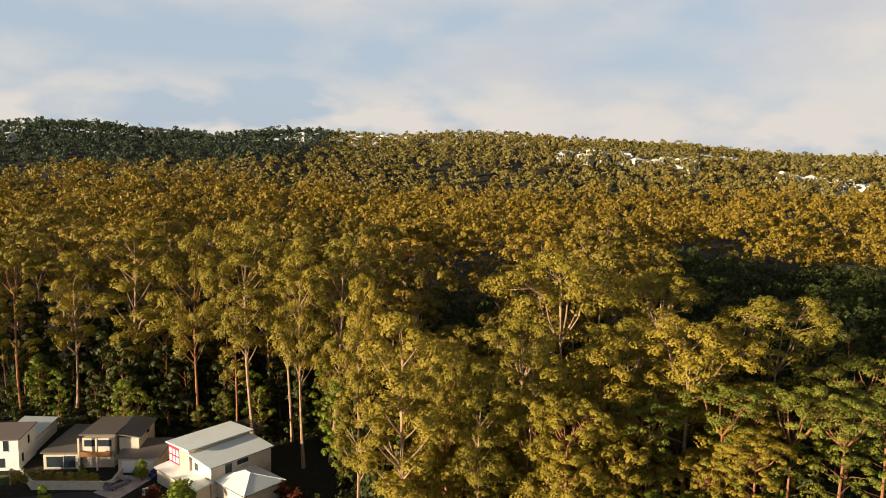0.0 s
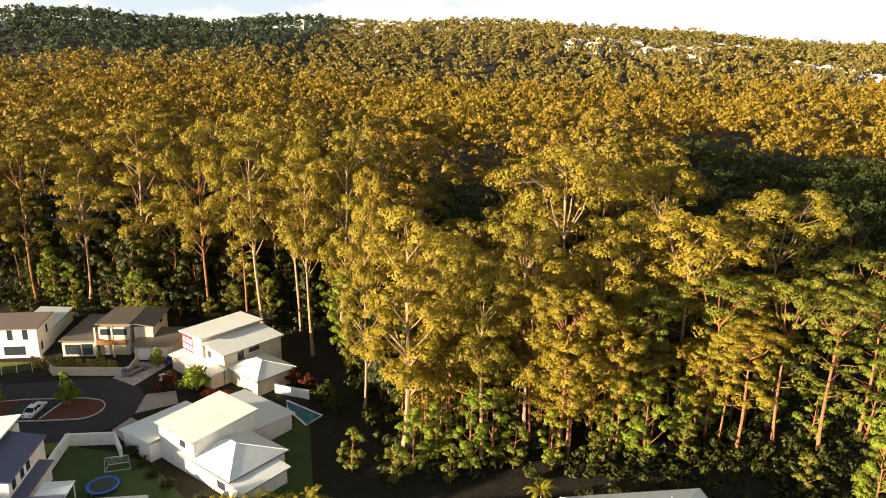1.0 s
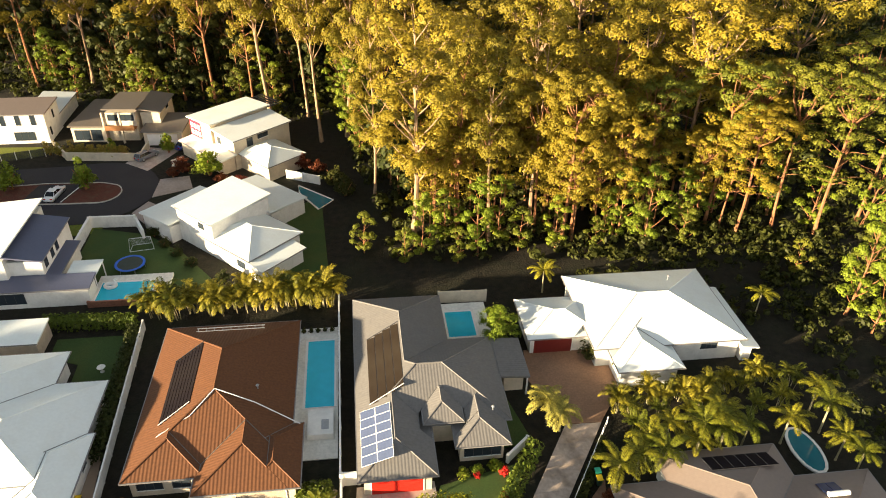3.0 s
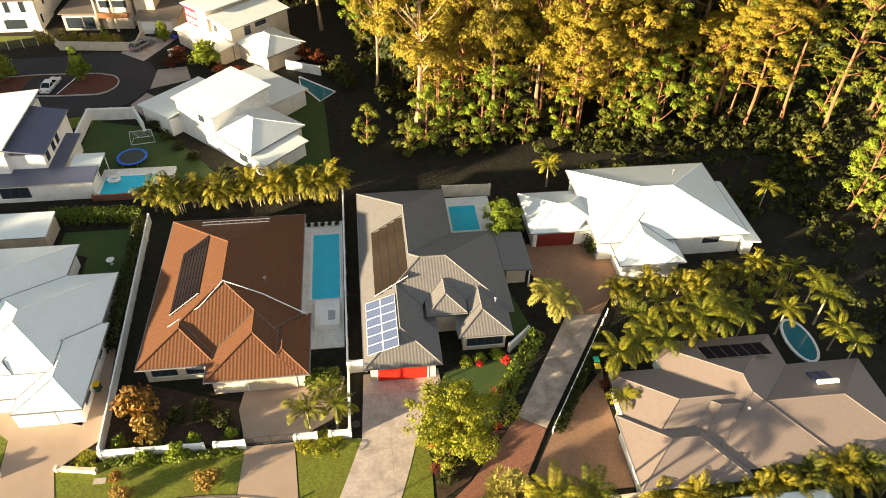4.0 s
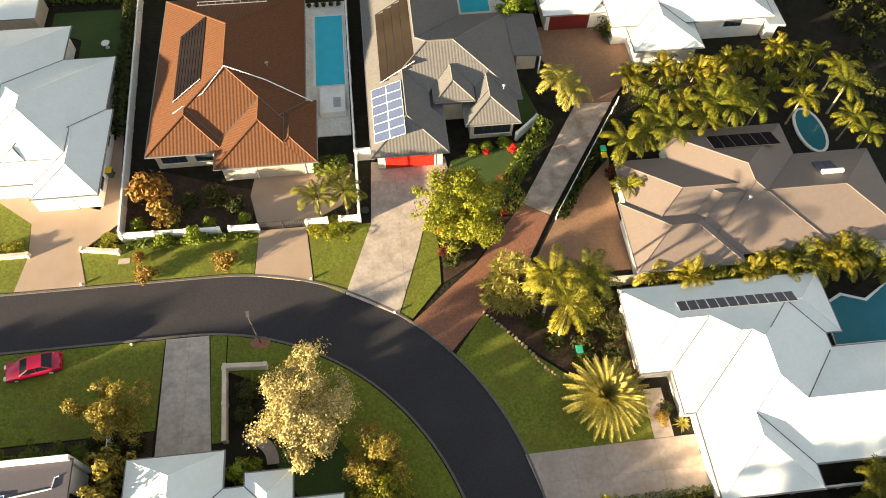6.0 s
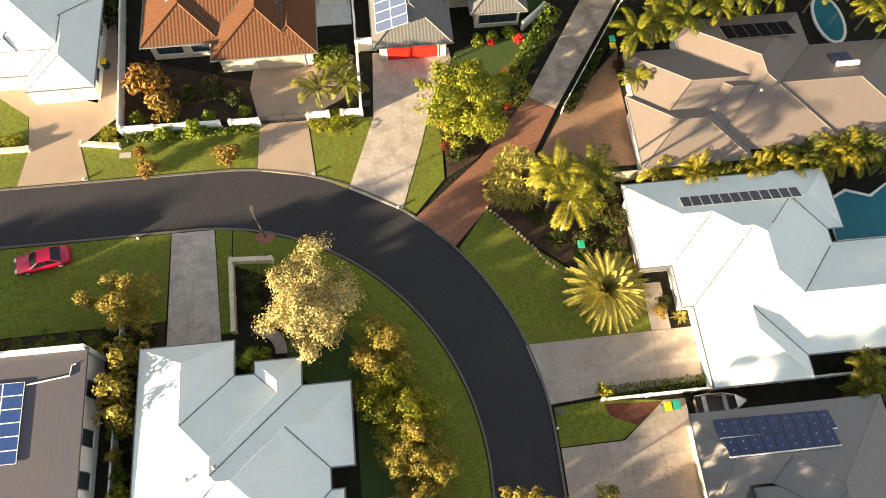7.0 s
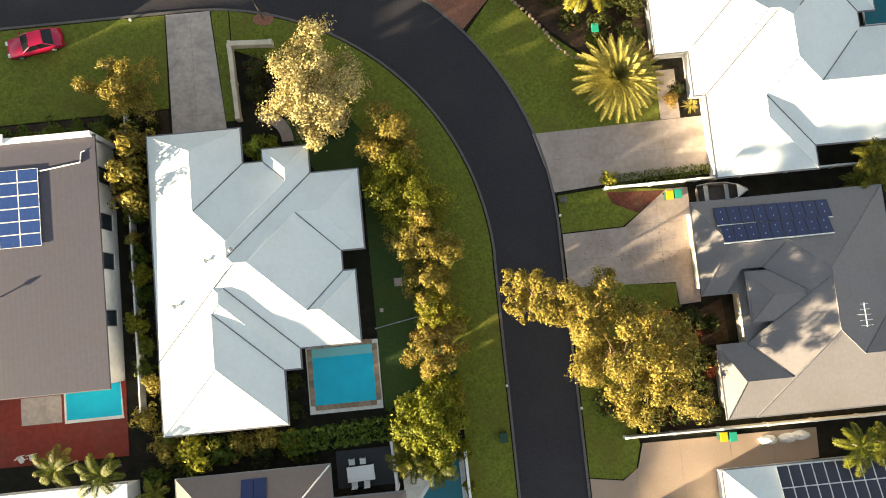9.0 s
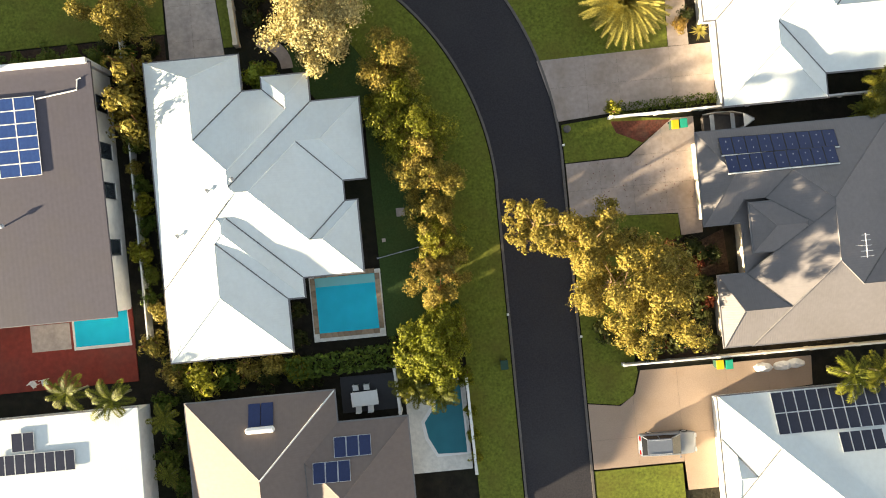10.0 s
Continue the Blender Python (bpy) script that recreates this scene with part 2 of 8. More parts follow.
M = {
    "asphalt": mat("asphalt", (0.034, 0.031, 0.035), 0.9, grain=0.25, grain_size=8, stain=0.35, stain_size=0.15, bump=0.01, bump_size=60, dirt=(0.06, 0.057, 0.055)),
    "kerb": mat("kerb_concrete", (0.13, 0.115, 0.105), 0.9, stain=0.4, stain_size=0.6, bump=0.01),
    "concrete": mat("concrete", (0.372, 0.304, 0.268), 0.85, grain=0.12, stain=0.4, stain_size=0.5, bump=0.004, dirt=(0.20, 0.15, 0.10)),
    "concrete_grey": mat("grey_concrete", (0.455, 0.378, 0.326), 0.85, grain=0.14, stain=0.45, stain_size=0.6, bump=0.004, dirt=(0.16, 0.13, 0.11)),
    "aggregate": mat("exposed_aggregate", (0.365, 0.268, 0.200), 0.85, grain=0.1, grain_size=10, stain=0.35, stain_size=0.4, bump=0.004, dirt=(0.25, 0.17, 0.11)),
    "brick_paving": mat("red_paving", (0.285, 0.125, 0.078), 0.85, grain=0.25, grain_size=6, stain=0.3, spread=0.18, bump=0.006),
    "court": mat("brown_court_paving", (0.2478, 0.1415, 0.0879), 0.85, grain=0.18, grain_size=5, stain=0.35, stain_size=0.4, bump=0.004, dirt=(0.16, 0.10, 0.065)),
    "terracotta": mat("terracotta_deck", (0.22, 0.032, 0.018), 0.7, grain=0.15, stain=0.3, bump=0.004),
    "paver": mat("pale_paver", (0.80, 0.77, 0.70), 0.8, grain=0.12, stain=0.25, spread=0.10, bump=0.003),
    "stone_edge": mat("stone_coping", (0.36, 0.26, 0.17), 0.8, grain=0.35, grain_size=2, stain=0.3, spread=0.3, bump=0.01),
    "grass": mat("lawn", (0.127, 0.147, 0.0180), 0.95, grain=0.36, grain_size=5, stain=0.75, stain_size=0.3, bump=0.02, bump_size=25, dirt=(0.125, 0.112, 0.02)),
    # darker copy of the lawn: shade is put into its colour
    "grass_shaded": mat("shaded_lawn", (0.0421, 0.0748, 0.0187), 0.95, grain=0.2, grain_size=7, stain=0.4, stain_size=0.3, bump=0.02, bump_size=25, dirt=(0.09, 0.09, 0.02)),
    "mulch": mat("garden_mulch", (0.045, 0.028, 0.018), 0.95, grain=0.5, grain_size=6, stain=0.5, stain_size=1.2, bump=0.06, bump_size=12, dirt=(0.09, 0.05, 0.025)),
    # floor darker than its litter: shade below the trees is put in
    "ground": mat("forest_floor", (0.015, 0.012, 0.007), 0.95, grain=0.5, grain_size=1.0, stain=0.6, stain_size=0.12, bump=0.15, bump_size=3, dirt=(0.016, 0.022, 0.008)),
    "roof_white": mat("white_metal_roof", (0.715, 0.752, 0.728), 0.5, grain=0.03, stain=0.16, stain_size=0.4, rib=0.004, rib_gap=0.19, spec=0.4, dirt=(0.45, 0.40, 0.33)),
    "roof_brown": mat("brown_tile_roof", (0.124, 0.0485, 0.0196), 0.75, grain=0.18, grain_size=4, stain=0.3, stain_size=0.5, rib=0.022, rib_gap=0.36, dirt=(0.12, 0.045, 0.022)),
    "roof_grey": mat("grey_tile_roof", (0.1485, 0.1399, 0.134), 0.75, grain=0.1, stain=0.25, stain_size=0.5, rib=0.014, rib_gap=0.34, dirt=(0.2, 0.18, 0.16)),
    "roof_taupe": mat("taupe_metal_roof", (0.1895, 0.1476, 0.127), 0.6, grain=0.06, stain=0.25, stain_size=0.4, rib=0.003, rib_gap=0.19, dirt=(0.2, 0.16, 0.13)),
    "roof_slate": mat("slate_metal_roof", (0.2003, 0.182, 0.1785), 0.55, grain=0.06, stain=0.15, stain_size=0.3, rib=0.005, rib_gap=0.19),
    "roof_flat": mat("flat_grey_roof", (0.086, 0.077, 0.094), 0.7, grain=0.06, stain=0.2, stain_size=0.3, rib=0.0015, rib_gap=0.4),
    "roof_blue": mat("dark_blue_metal_roof", (0.085, 0.095, 0.15), 0.5, grain=0.05, stain=0.1, rib=0.006, rib_gap=0.19),
    "wall_white": mat("white_render", (0.77, 0.748, 0.704), 0.85, grain=0.05, stain=0.2, stain_size=0.7, bump=0.004),
    "wall_cream": mat("cream_render", (0.62, 0.53, 0.41), 0.85, grain=0.06, stain=0.25, stain_size=0.7, bump=0.004),
    "wall_beige": mat("beige_render", (0.50, 0.41, 0.31), 0.85, grain=0.06, stain=0.25, stain_size=0.7, bump=0.004),
    "trim_white": mat("white_trim", (0.816, 0.8058, 0.7752), 0.6, grain=0.03, stain=0.1),
    "trim_dark": mat("dark_trim", (0.04, 0.04, 0.045), 0.5, grain=0.05, stain=0.05),
    "gutter": mat("grey_gutter", (0.22, 0.21, 0.21), 0.5, metal=0.2, grain=0.05, stain=0.1),
    "red_paint": mat("red_paint", (0.55, 0.02, 0.012), 0.55, grain=0.05, stain=0.1),
    "red_panel": mat("red_wall_panel", (0.62, 0.02, 0.05), 0.6, grain=0.05, stain=0.05),
    "maroon": mat("maroon_garage_door", (0.17, 0.018, 0.015), 0.55, grain=0.05, stain=0.1),
    "timber": mat("timber", (0.30, 0.13, 0.05), 0.65, grain=0.25, grain_size=5, stain=0.25, bump=0.004),
    "glass": glass_mat("window_glass", (0.03, 0.04, 0.05)),
    "water": water_mat("pool_water", (0.010, 0.49, 0.66)),
    "water_deep": water_mat("deep_pool_water", (0.02, 0.16, 0.20)),
    "panel_black": panel_mat("black_solar_cells", (0.025, 0.027, 0.045)),
    "mat_black": mat("black_rubber_mat", (0.010, 0.007, 0.009), 0.85, grain=0.2, stain=0.1, spec=0.1),
    "panel_blue": panel_mat("blue_solar_cells", (0.03, 0.065, 0.20)),
    # blue cells paled: the sky's reflection is put into the colour
    "panel_sheen": panel_mat("pale_solar_cells", (0.085, 0.11, 0.19)),
    "panel_brown": mat("brown_solar_mat", (0.018, 0.010, 0.004), 0.7, grain=0.1, stain=0.2),
    "alu": mat("aluminium", (0.65, 0.66, 0.67), 0.35, metal=0.7, grain=0.04, stain=0.05),
    "steel": mat("galvanised_steel", (0.35, 0.36, 0.37), 0.45, metal=0.6, grain=0.1, stain=0.1),
    "rubber": mat("rubber", (0.02, 0.02, 0.02), 0.85, grain=0.2),
    "car_red": mat("red_car_paint", (0.42, 0.008, 0.05), 0.25, grain=0.04, stain=0.03, spec=0.6),
    "car_silver": mat("silver_car_paint", (0.17, 0.185, 0.215), 0.28, metal=0.2, grain=0.04, stain=0.03, spec=0.6),
    "car_white": mat("white_car_paint", (0.72, 0.72, 0.72), 0.28, grain=0.04, stain=0.03, spec=0.6),
    "car_blue": mat("blue_car_paint", (0.03, 0.05, 0.28), 0.28, grain=0.04, stain=0.03, spec=0.6),
    "car_glass": mat("tinted_car_glass", (0.010, 0.011, 0.014), 0.15, grain=0.03, stain=0.0, spec=0.35),
    "lamp_red": mat("red_lamp_lens", (0.45, 0.01, 0.01), 0.2, grain=0.02, stain=0.0),
    "lamp_clear": mat("clear_lamp_lens", (0.7, 0.7, 0.68), 0.15, grain=0.02, stain=0.0),
    "bin_green": mat("green_plastic", (0.02, 0.35, 0.22), 0.5, grain=0.05, stain=0.1),
    "bin_dark": mat("dark_green_plastic", (0.02, 0.06, 0.04), 0.5, grain=0.05, stain=0.1),
    "bin_yellow": mat("yellow_plastic", (0.75, 0.50, 0.02), 0.5, grain=0.05, stain=0.1),
    "blue_pad": mat("blue_vinyl", (0.02, 0.12, 0.55), 0.5, grain=0.06, stain=0.1),
    "net": mat("black_netting", (0.05, 0.06, 0.05), 0.9, grain=0.1),
    "tarp": mat("pale_tarpaulin", (0.55, 0.55, 0.56), 0.6, grain=0.1, stain=0.2, bump=0.05, bump_size=4),
    "bark_pale": mat("pale_gum_bark", (0.31, 0.20, 0.12), 0.85, grain=0.3, grain_size=1.5, stain=0.5, stain_size=0.5, bump=0.03, bump_size=4, dirt=(0.22, 0.10, 0.05)),
    "bark_red": mat("red_brown_bark", (0.26, 0.11, 0.05), 0.9, grain=0.35, grain_size=1.5, stain=0.4, stain_size=0.5, bump=0.04, bump_size=4),
    "bark_palm": mat("palm_stem", (0.30, 0.26, 0.15), 0.85, grain=0.25, grain_size=3, stain=0.3, bump=0.02, bump_size=5),
    "leaf_gum": leaf_mat("gum_leaves", (0.200, 0.162, 0.017), (0.292, 0.212, 0.022)),
    "leaf_green": leaf_mat("green_leaves", (0.130, 0.150, 0.018), (0.190, 0.185, 0.022)),
    "leaf_fresh": leaf_mat("fresh_green_leaves", (0.150, 0.205, 0.018), (0.205, 0.240, 0.022)),
    # dark garden shrubs; in the forest this colour is painted shade
    "leaf_dark_shade": leaf_mat("dark_green_leaves", (0.036, 0.046, 0.009), (0.060, 0.063, 0.011)),
    "leaf_gold": leaf_mat("golden_leaves", (0.290, 0.232, 0.040), (0.40, 0.295, 0.060), 0.3, low=0.45),
    "leaf_lemon": leaf_mat("lemon_green_leaves", (0.218, 0.230, 0.017), (0.305, 0.278, 0.025), 0.3, low=0.45),
    "leaf_cream": leaf_mat("cream_golden_leaves", (0.570, 0.470, 0.200), (0.500, 0.395, 0.115), 0.3, low=0.42),
    "leaf_orange": leaf_mat("orange_leaves", (0.285, 0.140, 0.028), (0.262, 0.190, 0.040), 0.3, low=0.5),
    "leaf_red": leaf_mat("red_leaves", (0.176, 0.028, 0.012), (0.096, 0.032, 0.012)),
    "leaf_palm": leaf_mat("palm_fronds", (0.10, 0.115, 0.010), (0.25, 0.215, 0.018), 0.35, 0.2),
    "leaf_palm_gold": leaf_mat("golden_palm_fronds", (0.085, 0.095, 0.010), (0.30, 0.235, 0.022), 0.4, 0.2),
    "leaf_far": leaf_mat("far_gum_leaves", (0.178, 0.138, 0.017), (0.290, 0.180, 0.021), patch=0.06, fine=3.0, low=0.68),
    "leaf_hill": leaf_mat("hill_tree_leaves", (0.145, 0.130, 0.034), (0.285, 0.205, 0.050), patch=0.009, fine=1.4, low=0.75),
    # copy of the hill leaves with hill shade and haze put into the colour
    "leaf_hill_shade": leaf_mat("moist_hill_leaves", (0.045, 0.065, 0.035), (0.085, 0.095, 0.045), patch=0.012, fine=1.4, low=0.75),
    "leaf_green2": leaf_mat("hedge_leaves", (0.075, 0.12, 0.0135), (0.1275, 0.15, 0.0188)),
    "leaf_pale_palm": leaf_mat("pale_palm_fronds", (0.2604, 0.2356, 0.0465), (0.3348, 0.279, 0.0682), 0.2, 0.2),
    "panel_navy": panel_mat("navy_solar_cells", (0.018, 0.03, 0.095)),
    "kerb_white": mat("white_kerb", (0.5, 0.47, 0.42), 0.85, stain=0.35, stain_size=0.8),
    "flower_red": mat("red_flowers", (0.55, 0.02, 0.015), 0.7, grain=0.2),
    "red_mulch": mat("red_bark_mulch", (0.11, 0.035, 0.022), 0.95, grain=0.4, grain_size=6, stain=0.4, stain_size=1.0, bump=0.03, bump_size=15),
    "concrete_stained": mat("stained_concrete", (0.4658, 0.3637, 0.2922), 0.85, grain=0.14, stain=0.85, stain_size=0.55, bump=0.004, dirt=(0.15, 0.11, 0.08)),
    "roof_umber": mat("umber_metal_roof", (0.148, 0.124, 0.104), 0.6, grain=0.06, stain=0.2, stain_size=0.4, rib=0.002, rib_gap=0.19),
    "tan_panel": mat("tan_wall_panel", (0.62, 0.40, 0.26), 0.7, grain=0.08, stain=0.2),
    "lamp_pole": mat("weathered_pole", (0.10, 0.085, 0.075), 0.7, grain=0.15, stain=0.2),
    "far_white": mat("far_pale_wall", (0.464, 0.44, 0.4), 0.8, grain=0.05),
}

# ---- builders ----
TURN = 7.5                                   # the estate's streets lie turned by this much
EST = pose(0, 0, 0, 0, 0, TURN)


def thing(name, label, category, u=0.0, v=0.0, z=0.0, turn=0.0, group="", kind="", frame_of=EST):
    """An Empty at the base of a thing, at (u, v) of the estate's own axes."""
    ob = new(name)
    ob.empty_display_size = 0.2
    ob.matrix_world = frame_of @ pose(u, v, z, 0, 0, turn)
    return tagged(ob, label, category, group, kind)


def mesh_of(name, bm, material):
    me = bpy.data.meshes.new(name)
    bm.to_mesh(me)
    bm.free()
    me.materials.append(material)
    return me


def part(name, bm, material, parent, label=""):
    ob = new(name, mesh_of(name, bm, material))
    ob.parent = parent
    return tagged(ob, label)


def again(name, me, parent, m=None, label=""):
    ob = new(name, me)
    ob.parent = parent
    if m is not None:
        ob.matrix_basis = m
    return tagged(ob, label)


def solo(name, bm, material, label, category, kind="", group="", m=EST):
    ob = new(name, mesh_of(name, bm, material))
    ob.matrix_world = m
    return tagged(ob, label, category, group, kind)


def box(bm, x0, x1, y0, y1, z0, z1):
    v = [bm.verts.new(p) for p in ((x0, y0, z0), (x1, y0, z0), (x1, y1, z0), (x0, y1, z0), (x0, y0, z1), (x1, y0, z1), (x1, y1, z1), (x0, y1, z1))]
    for f in ((3, 2, 1, 0), (4, 5, 6, 7), (0, 1, 5, 4), (1, 2, 6, 5), (2, 3, 7, 6), (3, 0, 4, 7)):
        bm.faces.new([v[i] for i in f])
    return v


def soft_box(x0, x1, y0, y1, z0, z1, r=0.03):
    bm = bmesh.new()
    box(bm, x0, x1, y0, y1, z0, z1)
    bmesh.ops.bevel(bm, geom=bm.edges[:], offset=r, segments=2, affect="EDGES")
    return bm


def slab(bm, pts, z0, z1):
    """A prism over a polygon."""
    a = sum(p[0] * q[1] - q[0] * p[1] for p, q in zip(pts, pts[1:] + pts[:1]))
    if a < 0:
        pts = pts[::-1]
    lo, hi = [bm.verts.new((*p[:2], z0)) for p in pts], [bm.verts.new((*p[:2], z1)) for p in pts]
    bm.faces.new(hi)
    bm.faces.new(lo[::-1])
    for i in range(len(pts)):
        j = (i + 1) % len(pts)
        bm.faces.new((lo[i], lo[j], hi[j], hi[i]))
    bmesh.ops.triangulate(bm, faces=[f for f in bm.faces if len(f.verts) > 4])
    return bm


def rounded(x0, x1, y0, y1, r, n=5):
    out = []
    for cx, cy, a in ((x1 - r, y1 - r, 0), (x0 + r, y1 - r, 90), (x0 + r, y0 + r, 180), (x1 - r, y0 + r, 270)):
        out += [(cx + r * math.cos(radians(a + 90 * k / n)), cy + r * math.sin(radians(a + 90 * k / n))) for k in range(n + 1)]
    return out


def arc(cx, cy, r, a0, a1, n=24):
    return [(cx + r * math.cos(radians(a0 + (a1 - a0) * k / n)), cy + r * math.sin(radians(a0 + (a1 - a0) * k / n))) for k in range(n + 1)]


def tube(bm, pts, radii, sides=6):
    rings = []
    for i, p in enumerate(pts):
        d = (Vector(pts[min(i + 1, len(pts) - 1)]) - Vector(pts[max(i - 1, 0)])).normalized()
        q = d.to_track_quat("Z", "Y")
        rings.append([bm.verts.new(Vector(p) + q @ Vector((radii[i] * math.cos(2 * math.pi * k / sides), radii[i] * math.sin(2 * math.pi * k / sides), 0))) for k in range(sides)])
    for a, b in zip(rings, rings[1:]):
        for k in range(sides):
            bm.faces.new((a[k], a[(k + 1) % sides], b[(k + 1) % sides], b[k]))
    bm.faces.new(rings[-1])
    bm.faces.new(rings[0][::-1])
    return bm


def roof_face(bm, pts, uv_layer):
    """One roof plane whose first two points are its eave; u runs along the eave, in metres."""
    f = bm.faces.new([bm.verts.new(p) for p in pts])
    o, e = Vector(pts[0]), (Vector(pts[1]) - Vector(pts[0])).normalized()
    f.normal_update()
    s = f.normal.cross(e)
    for loop in f.loops:
        d = loop.vert.co - o
        loop[uv_layer].uv = (d.dot(e), d.dot(s))
    return f


def hip_faces(u0, u1, v0, v1, z, slope, gables="", run=1.0):
    """The planes of a hipped roof over a rectangle with its eave at z: (corners, eave's direction) of each, and the ridge's ends.
    gables: sides (n, s, e, w) that end upright; run: how far in the hipped ends reach, as a share of the usual."""
    w, d = u1 - u0, v1 - v0
    half = min(w, d) / 2
    end = min(half * run, max(w, d) / 2)
    top = z + half * math.tan(radians(slope))
    if w >= d:
        a = Vector((u0 + (0 if "w" in gables else end), (v0 + v1) / 2, top))
        b = Vector((u1 - (0 if "e" in gables else end), (v0 + v1) / 2, top))
    else:
        a = Vector(((u0 + u1) / 2, v0 + (0 if "s" in gables else end), top))
        b = Vector(((u0 + u1) / 2, v1 - (0 if "n" in gables else end), top))
    sw, se, ne, nw = Vector((u0, v0, z)), Vector((u1, v0, z)), Vector((u1, v1, z)), Vector((u0, v1, z))
    if w >= d:
        faces = [[sw, se, b, a], [ne, nw, a, b], [nw, sw, a], [se, ne, b]]
    else:
        faces = [[sw, se, a], [ne, nw, b], [nw, sw, a, b], [se, ne, b, a]]
    out = []
    for f in faces:
        g = [p for i, p in enumerate(f) if (p - f[i - 1]).length > 0.01]
        n = (g[1] - g[0]).cross(g[2] - g[0]).normalized()
        out.append((g, (g[1] - g[0]).normalized(), n, n.dot(g[0])))
    return out, a, b, (sw, se, ne, nw)


def cut(poly, n, d, eps=1e-4):
    """A convex polygon's parts before and behind a plane."""
    front, back = [], []
    for i, p in enumerate(poly):
        q = poly[(i + 1) % len(poly)]
        a, b = n.dot(p) - d, n.dot(q) - d
        if a >= -eps:
            front.append(p)
        if a <= eps:
            back.append(p)
        if (a > eps and b < -eps) or (a < -eps and b > eps):
            m = p + (q - p) * (a / (a - b))
            front.append(m)
            back.append(m)
    return front, back


def outside(poly, planes, keep_flush):
    """The convex parts of a polygon that lie outside a convex solid."""
    out, rest = [], poly
    for n, d in planes:
        dist = [n.dot(p) - d for p in rest]
        if max(dist) <= 1e-4:
            if min(dist) > -1e-4 and keep_flush:
                return [poly]
            continue
        front, rest = cut(rest, n, d)
        if len(front) > 2:
            out.append(front)
        if len(rest) < 3:
            return out
        area = sum(((rest[k] - rest[0]).cross(rest[k + 1] - rest[0]).length for k in range(1, len(rest) - 1)), 0.0)
        if area < 1e-5:
            return out
    return out


def islands(bm):
    """The connected pieces of a mesh, each as a mesh of its own."""
    out, left = [], set(bm.faces)
    while left:
        todo, piece = [next(f for f in bm.faces if f in left)], []
        left.discard(todo[0])
        while todo:
            f = todo.pop()
            piece.append(f)
            for e in f.edges:
                for g in e.link_faces:
                    if g in left:
                        left.discard(g)
                        todo.append(g)
        one = bmesh.new()
        src, dst = bm.loops.layers.uv.verify(), one.loops.layers.uv.verify()
        made = {}
        for f in piece:
            for v in f.verts:
                if v not in made:
                    made[v] = one.verts.new(v.co)
            g = one.faces.new([made[v] for v in f.verts])
            for a, b in zip(f.loops, g.loops):
                b[dst].uv = a[src].uv
        out.append(one)
    bm.free()
    return out


def hip_union(rects):
    """The roof over several rectangles: hips that meet in true valleys. Returns one bmesh for each, the valleys, and the ridge and hip lines."""
    solids = [hip_faces(*r) for r in rects]
    planes = [[(f[2], f[3]) for f in s[0]] for s in solids]
    valleys, crests, sheets = [], [], []
    for i, (faces, a, b, corners) in enumerate(solids):
        bm = bmesh.new()
        uvl = bm.loops.layers.uv.verify()
        sheets.append(bm)
        others = [(j, p) for j, p in enumerate(planes) if j != i]
        for poly, eave, n, d in faces:
            pieces = [poly]
            for j, p in others:
                pieces = [q for piece in pieces for q in outside(piece, p, j > i)]
            side = n.cross(eave)
            for piece in pieces:
                piece = [p for k, p in enumerate(piece) if (p - piece[k - 1]).length > 1e-3]
                if len(piece) < 3:
                    continue
                f = bm.faces.new([bm.verts.new(p) for p in piece])
                for loop in f.loops:
                    r = loop.vert.co - poly[0]
                    loop[uvl].uv = (r.dot(eave), r.dot(side))
                for k, p in enumerate(piece):
                    q = piece[(k + 1) % len(piece)]
                    m = (p + q) / 2
                    if (q - p).length > 0.15 and any(j > i and max(h.dot(m) - e for h, e in pl) < 2e-3 and any(abs(h.dot(p) - e) < 2e-3 and abs(h.dot(q) - e) < 2e-3 and h.dot(n) < 0.999 for h, e in pl) for j, pl in others):
                        if m.z > rects[i][4] + 0.1:
                            valleys.append((p, q))
        bmesh.ops.remove_doubles(bm, verts=bm.verts[:], dist=0.002)
        lines = [(a, b)] if (a - b).length > 0.1 else []
        lines += [(c, min((a, b), key=lambda p: (p - c).length)) for c in corners]
        for p, q in lines:
            spans = [(0.0, 1.0)]
            for j, pl in others:
                lo, hi = 0.0, 1.0
                for n, d in pl:
                    x, y = n.dot(p) - d - 0.01, n.dot(q) - d - 0.01
                    if x > 0 and y > 0:
                        lo, hi = 1.0, 0.0
                    elif x > 0:
                        lo = max(lo, x / (x - y))
                    elif y > 0:
                        hi = min(hi, x / (x - y))
                if hi > lo:
                    spans = [g for s, e in spans for g in ((s, min(e, lo)), (max(s, hi), e)) if g[1] - g[0] > 0.02]
            crests += [(p + (q - p) * s, p + (q - p) * e) for s, e in spans]
    return [one for bm in sheets for one in islands(bm)], valleys, crests


def hip(u0, u1, v0, v1, z, slope, gables="", depth=0.22):
    """A single hipped roof with its eave board."""
    bm = hip_union([(u0, u1, v0, v1, z, slope, gables)])[0][0]
    box(bm, u0 + 0.004, u1 - 0.004, v0 + 0.004, v1 - 0.004, z - depth, z - 0.002)
    return bm


